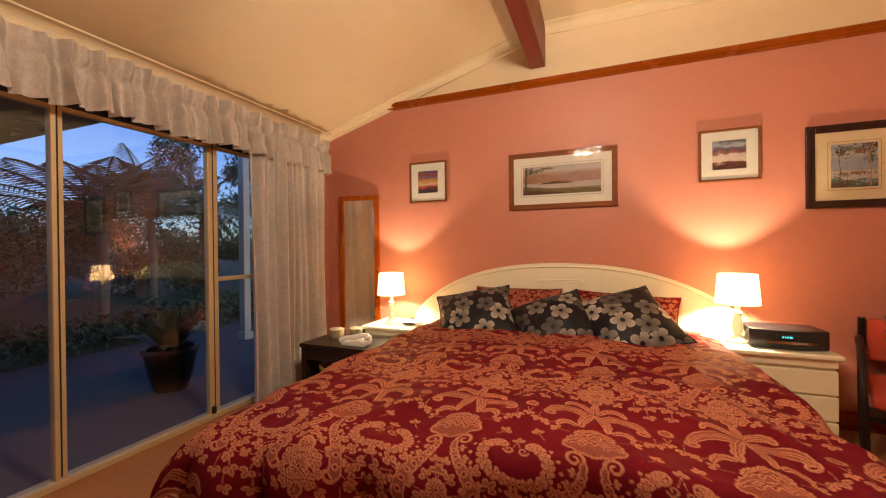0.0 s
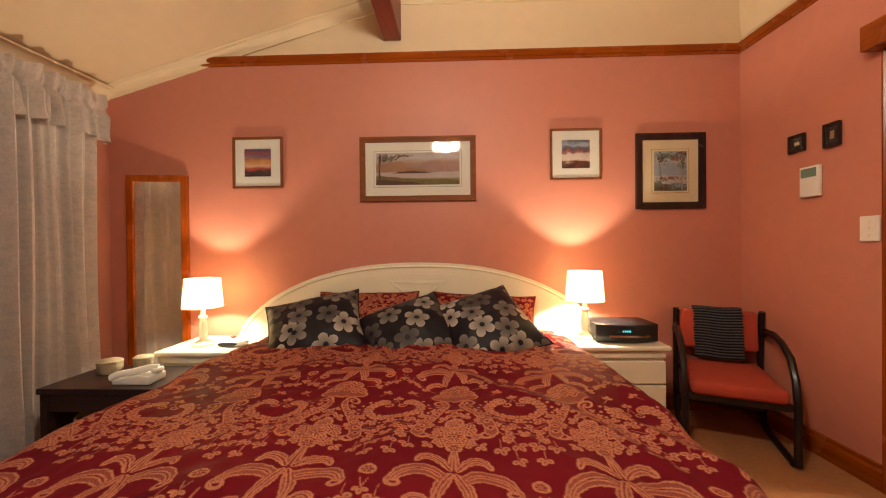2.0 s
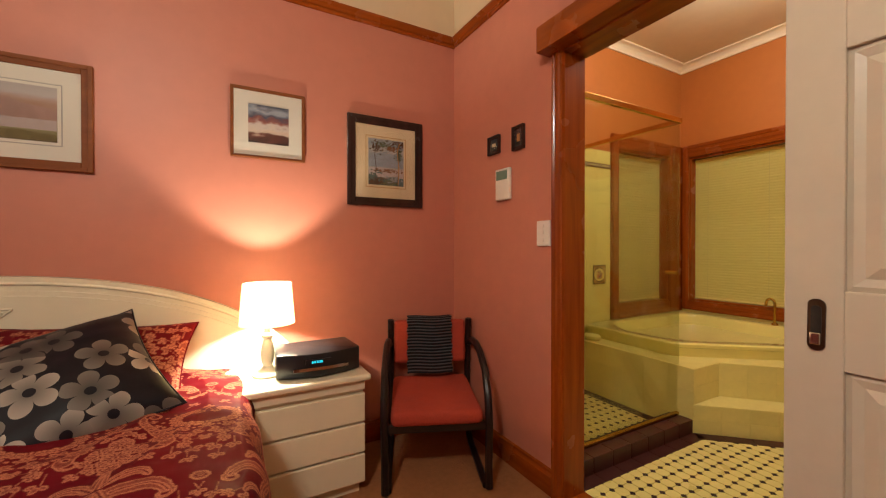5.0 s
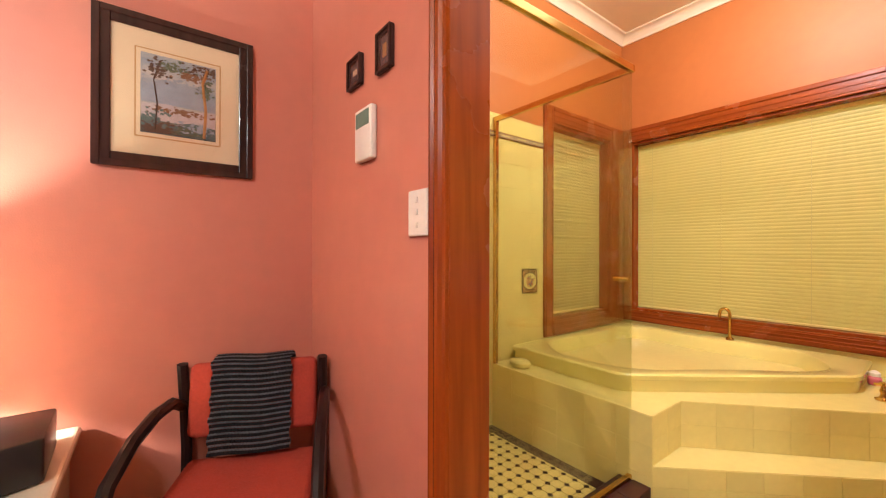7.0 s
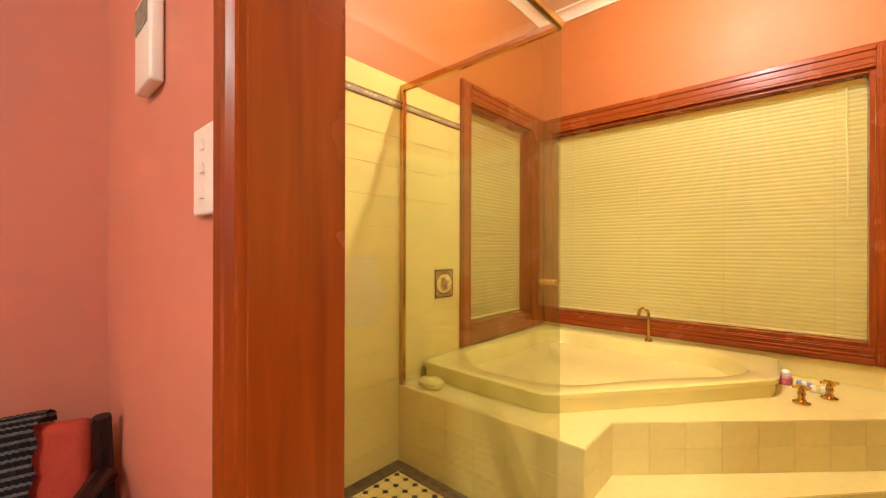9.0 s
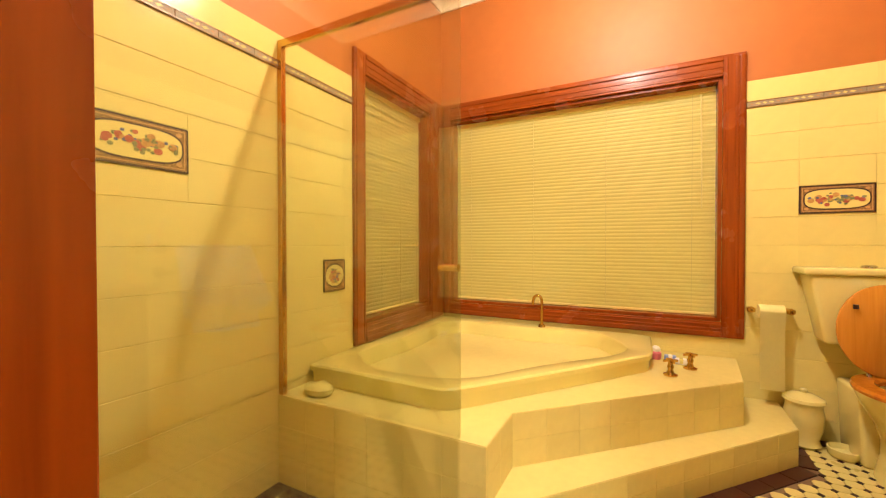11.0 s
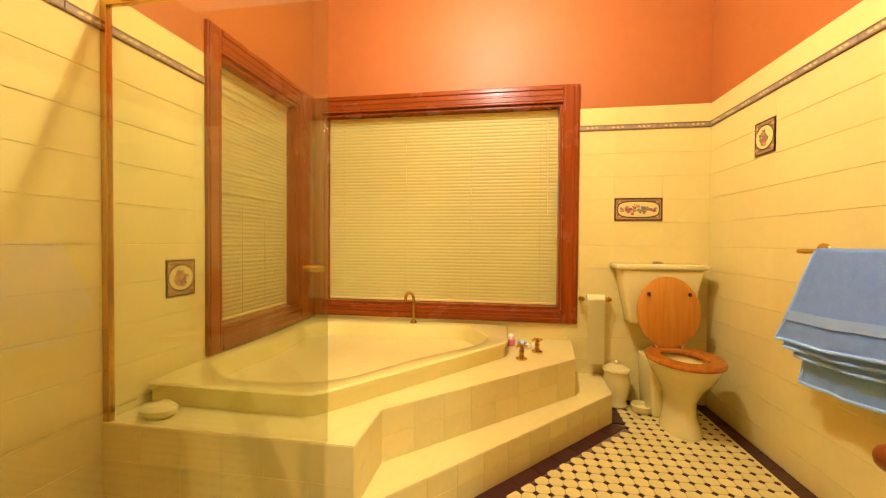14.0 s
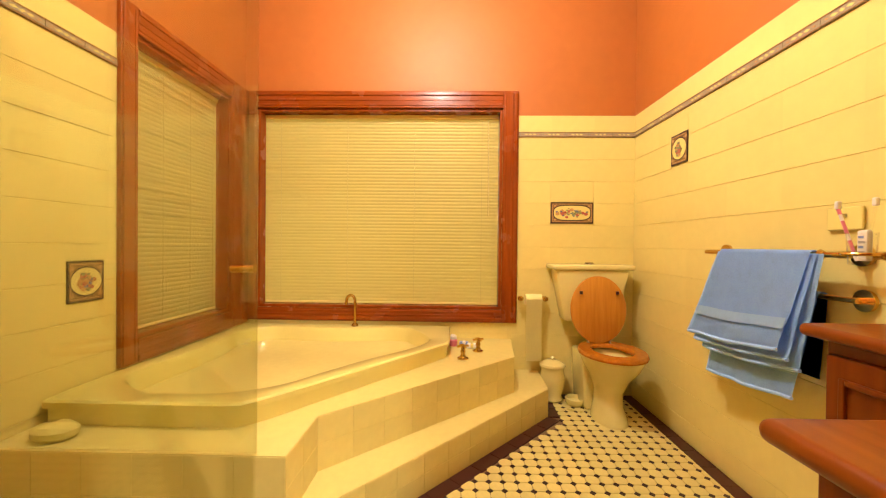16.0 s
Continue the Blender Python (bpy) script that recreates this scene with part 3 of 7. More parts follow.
def cornice_run(p0, p1, inward):
    """A cove cornice from p0 to p1 (points where wall and ceiling meet)."""
    b = bmesh.new()
    p0, p1, inward = Vector(p0), Vector(p1), Vector(inward)
    prof = cornice_profile()
    rings = [[b.verts.new(p + inward * a + Vector((0, 0, h))) for a, h in prof] for p in (p0, p1)]
    k = len(prof)
    for i in range(k):
        b.faces.new((rings[0][i], rings[0][(i + 1) % k], rings[1][(i + 1) % k], rings[1][i]))
    b.faces.new(rings[0])
    b.faces.new(rings[1][::-1])
    return b


structure("trim_cornice_west", cornice_run((WX, SY, rake(WX)), (WX, 0, rake(WX)), (1, 0, 0)), CREAM_PAINT, "cream cove cornice over the curtains", "cornice")
structure("trim_cornice_rake", cornice_run((WX, 0, rake(WX) + 0.004), (-2.45, 0, rake(-2.45) + 0.004), (0, -1, 0)), CREAM_PAINT, "cream cove cornice along the raked ceiling", "cornice")
structure("trim_cornice_north", cornice_run((-2.33, 0, FLAT), (0, 0, FLAT), (0, -1, 0)), CREAM_PAINT, "cream cove cornice", "cornice")
structure("trim_cornice_east", cornice_run((0, 0, FLAT), (0, SY, FLAT), (-1, 0, 0)), CREAM_PAINT, "cream cove cornice", "cornice")
bm = box(-2.45, -2.33, SY, -0.002, 2.60, FLAT + 0.02, 0.008)
structure("ridge_beam", bm, BEAM_WOOD, "dark red stained timber ceiling beam", "beam")


def rail_profile():
    return [(0, 0), (0.012, 0), (0.018, 0.012), (0.014, 0.022), (0.022, 0.034), (0.030, 0.048), (0.030, 0.060), (0, 0.064)]


def extrude_profile(prof, p0, p1, inward):
    b = bmesh.new()
    p0, p1, inward = Vector(p0), Vector(p1), Vector(inward)
    rings = [[b.verts.new(p + inward * a + Vector((0, 0, h))) for a, h in prof] for p in (p0, p1)]
    k = len(prof)
    for i in range(k):
        b.faces.new((rings[0][i], rings[0][(i + 1) % k], rings[1][(i + 1) % k], rings[1][i]))
    b.faces.new(rings[0])
    b.faces.new(rings[1][::-1])
    return b


bm = extrude_profile(rail_profile(), (-3.82, 0, 2.448), (-0.001, 0, 2.448), (0, -1, 0))
structure("trim_picture_rail_north", bm, CEDAR_X, "varnished red timber picture rail", "picture rail")
structure("trim_picture_rail_east", extrude_profile(rail_profile(), (0, -0.03, 2.448), (0, SY, 2.448), (-1, 0, 0)), CEDAR_Y, "varnished red timber picture rail", "picture rail")
SK = [(0, 0), (0.018, 0), (0.018, 0.085), (0.010, 0.10), (0.010, 0.112), (0, 0.118)]
structure("baseboard_north", extrude_profile(SK, (-4.45, 0, 0), (-0.02, 0, 0), (0, -1, 0)), CEDAR_X, "varnished red timber skirting board", "skirting")
structure("baseboard_east", extrude_profile(SK, (0, 0, 0), (0, -0.898, 0), (-1, 0, 0)), CEDAR_Y, "varnished red timber skirting board", "skirting")

# doorway lining, architraves and pelmet
door_frame = thing("door_frame", (0, -1.4, 0), "varnished red timber lining and architraves of the bathroom doorway", "door frame", kind="structure")
ARCH = [(0, 0), (0.020, 0), (0.022, 0.009), (0.016, 0.016), (0.020, 0.025), (0.020, 0.038), (0.012, 0.045), (0.012, 0.057), (0, 0.060)]
part("architrave", prism([(-a, -0.903 - h) for a, h in ARCH], 0.0, 2.02), CEDAR, door_frame)
part("jamb_lining", box(-0.004, 0.127, DY0 - 0.02, DY0, 0, DZ, 0.002), CEDAR, door_frame)
part("jamb_lining", box(-0.004, 0.134, DY1, DY1 + 0.02, 0, DZ, 0.002), CEDAR, door_frame)
part("head_lining", box(-0.004, 0.134, DY1 + 0.02, DY0 - 0.02, DZ - 0.02, DZ, 0.002), CEDAR_Y, door_frame)
part("pelmet", box(-0.085, 0.0, -2.85, -0.872, 2.02, 2.135, 0.004), CEDAR_Y, door_frame, "deep timber pelmet over the sliding track")

# white panelled sliding door
sliding_door = thing("sliding_door", (-0.05, -2.2, 0), "white painted panelled timber sliding door, slid open", "door")
X0, X1 = -0.072, -0.034
part("stile", box(X0, X1, -1.765, -1.875, 0.012, 2.06, 0.003), WHITE_PAINT, sliding_door)
part("stile", box(X0, X1, -2.555, -2.665, 0.012, 2.06, 0.003), WHITE_PAINT, sliding_door)
for z0, z1 in ((0.012, 0.20), (0.86, 1.045), (1.60, 1.71), (1.95, 2.06)):
    part("rail", box(X0, X1, -2.555, -1.875, z0, z1, 0.003), WHITE_PAINT, sliding_door)
part("muntin", box(X0, X1, -2.17, -2.26, 0.20, 1.95, 0.003), WHITE_PAINT, sliding_door)


def raised_panel(y0, y1, z0, z1, x_face, depth, parent, material, face=-1):
    """A fielded panel: a sloped border round a raised centre."""
    b = bmesh.new()
    rings = []
    for inset, off in ((0, 0.014), (0.012, 0.008), (0.03, 0.014), (0.055, 0.004)):
        yy0, yy1 = y0 + inset, y1 - inset
        rings.append([b.verts.new((x_face - face * off, y, z)) for y, z in ((yy0, z0 + inset), (yy1, z0 + inset), (yy1, z1 - inset), (yy0, z1 - inset))])
    for a, c in zip(rings, rings[1:]):
        for i in range(4):
            b.faces.new((a[i], a[(i + 1) % 4], c[(i + 1) % 4], c[i]))
    b.faces.new(rings[-1])
    back = [b.verts.new((x_face - face * depth, y, z)) for y, z in ((y0, z0), (y1, z0), (y1, z1), (y0, z1))]
    for i in range(4):
        b.faces.new((back[i], back[(i + 1) % 4], rings[0][(i + 1) % 4], rings[0][i]))
    b.faces.new(back[::-1])
    return part("panel", b, material, parent)


for y0, y1 in ((-2.17, -1.875), (-2.555, -2.26)):
    for z0, z1 in ((0.20, 0.86), (1.045, 1.60), (1.71, 1.95)):
        raised_panel(y0, y1, z0, z1, X0, 0.03, sliding_door, WHITE_PAINT)
pull = part("recessed_pull", prism([(-1.828 + 0.017 * math.cos(a) , 0.962 + (0.045 if math.sin(a) > 0 else -0.045) + 0.017 * math.sin(a)) for a in [i * math.pi / 8 for i in range(16)]], X0 - 0.005, X0 + 0.002, "x"), BRONZE, sliding_door, "dark bronze flush pull")
part("pull_cup", prism([(-1.828 + 0.010 * math.cos(a), 0.962 + (0.036 if math.sin(a) > 0 else -0.036) + 0.010 * math.sin(a)) for a in [i * math.pi / 8 for i in range(16)]], X0 - 0.0065, X0 - 0.004, "x"), BLACKPLASTIC, pull)
part("latch", box(X0 - 0.016, X0 - 0.006, -1.838, -1.818, 0.915, 0.945, 0.003), CHROME, pull)

# glass sliding doors to the garden
GX = -4.45
glass_doors = thing("door_glass_sliding", (GX, -2.4, 0), "beige aluminium framed glass sliding doors to the garden", "sliding door", kind="structure")
part("sill_track", box(GX - 0.05, GX + 0.035, -4.2, -0.62, 0.0, 0.035, 0.004), ALU, glass_doors)
part("head_track", box(GX - 0.05, GX + 0.03, -4.2, -0.62, 2.0, 2.06, 0.004), ALU, glass_doors)
for y0, y1, w in ((-1.322, -1.250, 0.0), (-2.145, -2.098, 0.008), (-3.14, -3.08, 0.0), (-0.68, -0.62, 0.0), (-4.2, -4.14, 0.0)):
    part("stile", box(GX - 0.030, GX + 0.014 + w, y0, y1, 0.035, 2.0, 0.004), ALU, glass_doors)
    part("gasket", box(GX - 0.004, GX + 0.0155 + w, (y0 + y1) / 2 - 0.004, (y0 + y1) / 2 + 0.003, 0.05, 1.99), BLACKPLASTIC, glass_doors, "dark rubber strip between the sashes")
part("midrail", box(GX - 0.02, GX + 0.012, -1.250, -0.68, 0.945, 0.975, 0.003), ALU, glass_doors)
for y0, y1, z0, z1 in ((-2.098, -1.322, 0.035, 2.0), (-3.08, -2.145, 0.035, 2.0), (-4.14, -3.14, 0.035, 2.0), (-1.250, -0.68, 0.035, 0.945), (-1.250, -0.68, 0.975, 2.0)):
    g = part("pane", box(GX - 0.006, GX, y0, y1, z0, z1), WINDOW_GLASS, glass_doors)
    g.visible_shadow = False
part("head_rail", box(GX - 0.022, GX + 0.014, -4.14, -0.68, 1.872, 1.895, 0.003), ALU, glass_doors)
part("head_panel", box(GX - 0.022, GX + 0.008, -4.14, -0.68, 1.896, 1.998), BLACKPLASTIC, glass_doors, "dark panel over the glass")
part("door_latch", box(GX + 0.012, GX + 0.034, -1.318, -1.290, 0.035, 0.085, 0.005), BLACKPLASTIC, glass_doors)


# curtain and pelmet frill
def wavy(y, amp, k):
    return amp * (math.sin(k * y) + 0.45 * math.sin(2.3 * k * y + 1) + 0.3 * math.sin(0.41 * k * y + 2))


def curtain_panel(name, y0, y1, z0, z1, x, label):
    b = sheet(lambda u, v: (x + wavy(y0 + (y1 - y0) * u, 0.055, 62) * (0.5 + 0.5 * (1 - v)) + 0.012 * math.sin(5 * v + 9 * u), y0 + (y1 - y0) * u + 0.012 * (1 - v) * math.sin(21 * u), z0 + (z1 - z0) * v), 150, 16, 0.004, ((y1 - y0) * 2.0, z1 - z0))
    return solo(name, b, CURTAIN, label, "curtain")


curtain_panel("curtain", -1.10, -0.30, 0.02, 2.04, -4.31, "grey patterned full-length curtain drawn beside the glass doors")


def frill(u, v):
    """Gathered frill: a flat heading, pinched pleats below it, a fuller skirt."""
    y = -4.35 + 4.18 * u
    pinch = math.exp(-((v - 0.66) / 0.09) ** 2)
    full = 0.25 + 0.75 * (1 - v) if v < 0.66 else 0.45 + 0.5 * (v - 0.66)
    ripple = 0.020 * noise.noise((y * 17, v * 2.2, 3)) + 0.008 * noise.noise((y * 46, v * 5, 8))
    return (-4.318 + wavy(y, 0.046, 50 + 3 * math.sin(y * 2.3)) * full - 0.022 * pinch + ripple + 0.02 * (1 - v), y + 0.012 * math.sin(y * 31 + v * 2), 1.872 + 0.010 * math.sin(y * 9.0) + 0.008 * noise.noise((y * 14, 1, 1)) + 0.315 * v)


b = sheet(frill, 760, 18, 0.004, (8.4, 0.34))
solo("curtain_pelmet", b, CURTAIN, "grey gathered fabric pelmet frill above the glass doors", "pelmet")
solo("curtain_pelmet_board", box(-4.44, -4.36, -4.35, -0.17, 2.150, 2.168), WHITE_PAINT, "painted timber shelf behind the pelmet frill", "pelmet board")

# ---- bed ----
bed = thing("bed", (-2.2, -1.1, 0), "double bed with arched cream headboard and red damask cover", "bed")


def headboard(y0, y1, cx, half, h0, h1, inset=0.0):
    pts = [(cx - half + inset, 0.1 + inset)]
    n = 40
    for i in range(n + 1):
        t = -1 + 2 * i / n
        pts.append((cx + (half - inset) * t, h0 + (h1 - inset * 1.0 - h0) * (1 - abs(t) ** 2.3) ** 0.62))
    pts.append((cx + half - inset, 0.1 + inset))
    return prism(pts, y0, y1, "y")


hb = part("headboard", headboard(-0.065, -0.012, -2.225, 1.30, 0.45, 1.035), LACQUER, bed, "arched cream lacquered headboard")
part("moulding", headboard(-0.072, -0.064, -2.225, 1.30, 0.45, 1.035, 0.055), LACQUER, hb)
part("inner_panel", headboard(-0.078, -0.070, -2.225, 1.30, 0.45, 1.035, 0.075), LACQUER, hb)
for a, b in (((-2.41, 0.905), (-2.04, 0.905)), ((-2.41, 0.905), (-2.29, 0.80)), ((-2.04, 0.905), (-2.16, 0.80)), ((-2.385, 0.893), (-2.065, 0.893)), ((-2.385, 0.893), (-2.282, 0.80)), ((-2.065, 0.893), (-2.168, 0.80))):
    part("crest_bead", tube([(a[0], -0.0785, a[1]), (b[0], -0.0785, b[1])], 0.0042, 8), LACQUER, hb)
arch = []
for k in range(61):
    q = -0.97 + 1.94 * k / 60
    arch.append((-2.225 + 1.275 * q, -0.066, 0.45 + 0.558 * (1 - abs(q) ** 2.3) ** 0.62))
part("rim_bead", tube(arch, 0.007, 8), LACQUER, hb, smooth=True)
part("base", box(-3.10, -1.34, -1.96, -0.085, 0.08, 0.30, 0.02), DARKWOOD, bed)
part("mattress", box(-3.12, -1.32, -1.98, -0.085, 0.30, 0.525, 0.05), PAPER, bed)
BX0, BX1, BY0, BY1, BZ = -3.14, -1.28, -2.06, -0.10, 0.60


def cover(u, v):
    """Quilted cover: u across from hem to hem, v along from headboard to foot hem."""
    wide, drop = BX1 - BX0, 0.50
    s = u * (wide + 2 * drop) - drop
    t = v * ((BY1 - BY0) + 0.24 + drop)
    side = min(max((wide * 0.62 - s) / (wide * 0.62), 0), 1)      # the cover lies askew and trails wider at the window side
    ln = BY1 - BY0 + 0.21 * side ** 0.8
    ox = -min(s, 0) + max(s - wide, 0)
    oy = max(t - ln, 0)
    r = 0.08 + 0.10 * side
    flare = 0.03 + 0.50 * side * side

    def fold(o):
        if o <= 0:
            return 0.0, 0.0
        a = min(o / r, math.pi / 2)
        return r * math.sin(a) * 0.75 + max(o - r * math.pi / 2, 0) * flare, r * (1 - math.cos(a)) + max(o - r * math.pi / 2, 0) * 0.96
    hx, dx = fold(ox)
    hy, dy = fold(oy)
    x = BX0 + min(max(s, 0), wide) + (hx if s > wide else -hx if s < 0 else 0)
    y = BY1 - min(t, ln) - hy
    z = BZ - max(dx, dy) - 0.3 * min(dx, dy)
    e = min(1.0, max(ox, oy) / 0.25)
    # soft creases that run across the top, and puckers of the quilting
    wx, wy = x + 0.25 * noise.noise((x * 1.3, y * 1.3, 5)), y + 0.25 * noise.noise((x * 1.3, y * 1.3, 9))
    z += 0.020 * (1 - abs(noise.noise((wx * 3.1 + wy * 1.2, wy * 1.4 - wx * 0.6, 2.2))) * 2.2) - 0.012
    z += 0.009 * noise.noise((wx * 8.5, wy * 4.0, 3.3)) + 0.004 * noise.noise((x * 19, y * 15, 7.1))
    z += 0.016 * noise.noise((x * 2.2, y * 2.2, 0.3)) + 0.004 * noise.noise((x * 7, y * 7, 1))
    z += 0.03 * math.exp(-((x + 2.22) / 0.8) ** 2) - 0.02
    x += e * 0.022 * math.sin(t * 19 + 2) * (1 if ox > 0 else 0)
    if oy > 0:
        # hanging folds at the foot, deepest towards the window
        pleat = abs(math.sin(s * 9.5 + 0.7 * math.sin(s * 4) + 0.4)) ** 0.6
        y += e * (0.012 + 0.075 * side) * (1 - pleat) * min(1, oy / 0.3 + 0.2)
    return (x, y, max(z, 0.03))


weave(part("bed_cover", sheet(cover, 1000, 940, 0.0, (2.86, 2.70)), DAMASK, bed, "dark red and gold damask bed cover", smooth=True))


# ---- bathroom shell ----
NY, EX, BSY, BF = 0.08, 2.73, -2.685, 0.013
BC = 2.965
structure("floor_bathroom", box(0.0, EX + 0.1, BSY - 0.1, NY + 0.1, -0.1, BF - 0.004), FLOOR_GROUT, "octagon and dot tiled bathroom floor", "floor")
structure("ceiling_bathroom", box(0.128, EX + 0.1, BSY - 0.1, NY + 0.1, BC, BC + 0.1), CREAM_PAINT, "cream bathroom ceiling", "ceiling")
NW0, NW1, WZ0, WZ1 = 1.75, 2.62, 0.61, 2.03      # north window opening
EW0, EW1 = -1.757, -0.008                         # east window opening
TT = 1.985                                       # top of the wall tiles


def holed(axis, fixed0, fixed1, a0, a1, z0, z1, h0, h1, hz0, hz1):
    """A wall with one opening."""
    def bx(p0, p1, q0, q1, bm=None):
        if p1 - p0 < 1e-4 or q1 - q0 < 1e-4:
            return bm
        return box(p0, p1, fixed0, fixed1, q0, q1, bm=bm) if axis == "x" else box(fixed0, fixed1, p0, p1, q0, q1, bm=bm)
    bm = bx(a0, h0, z0, z1)
    bm = bx(h1, a1, z0, z1, bm)
    bm = bx(h0, h1, z0, hz0, bm)
    return bx(h0, h1, hz1, z1, bm)


wn_low = structure("wall_bath_north", holed("x", NY, NY + 0.12, 0.128, EX + 0.12, -0.1, TT - 0.004, NW0, NW1, WZ0, TT - 0.004), GROUT, "cream tiled bathroom wall with corner window", "wall")
structure("wall_bath_north_upper", holed("x", NY, NY + 0.12, 0.128, EX + 0.12, TT - 0.004, BC, NW0, NW1, TT - 0.004, WZ1), ORANGE_PAINT, "orange painted wall above the tiles", "wall")
we_low = structure("wall_bath_east", holed("y", EX, EX + 0.12, BSY - 0.1, NY, -0.1, TT - 0.004, EW0, EW1, WZ0, TT - 0.004), GROUT, "cream tiled bathroom wall behind the toilet", "wall")
structure("wall_bath_east_upper", holed("y", EX, EX + 0.12, BSY - 0.1, NY, TT - 0.004, BC, EW0, EW1, TT - 0.004, WZ1), ORANGE_PAINT, "orange painted wall above the tiles", "wall")
ws_low = structure("wall_bath_south", box(0.128, EX, BSY - 0.1, BSY, -0.1, TT - 0.004), GROUT, "cream tiled bathroom wall with the towel rail", "wall")
structure("wall_bath_south_upper", box(0.128, EX, BSY - 0.1, BSY, TT - 0.004, BC), ORANGE_PAINT, "orange painted wall above the tiles", "wall")
bm = box(0.128, 0.134, DY0, NY, TT, BC)
box(0.128, 0.134, BSY, DY1, TT, BC, bm=bm)
box(0.128, 0.134, DY1, DY0, 2.03, BC, bm=bm)
structure("wall_bath_west_upper", bm, ORANGE_PAINT, "orange painted wall above the doorway", "wall")
bm = box(0.128, 0.134, DY0 + 0.001, NY, 0, TT)
box(0.128, 0.134, BSY, DY1 - 0.001, 0, TT, bm=bm)
structure("wall_bath_west", bm, TILE, "cream tiled wall beside the doorway", "wall")
for nm, a, b, i in (("north", (0.13, NY, BC), (EX, NY, BC), (0, -1, 0)), ("east", (EX, NY, BC), (EX, BSY, BC), (-1, 0, 0)), ("south", (EX, BSY, BC), (0.13, BSY, BC), (0, 1, 0)), ("west", (0.134, BSY, BC), (0.134, NY, BC), (1, 0, 0))):
    structure("trim_cornice_bath_" + nm, cornice_run(a, b, i), CREAM_PAINT, "cream cove cornice in the bathroom", "cornice")


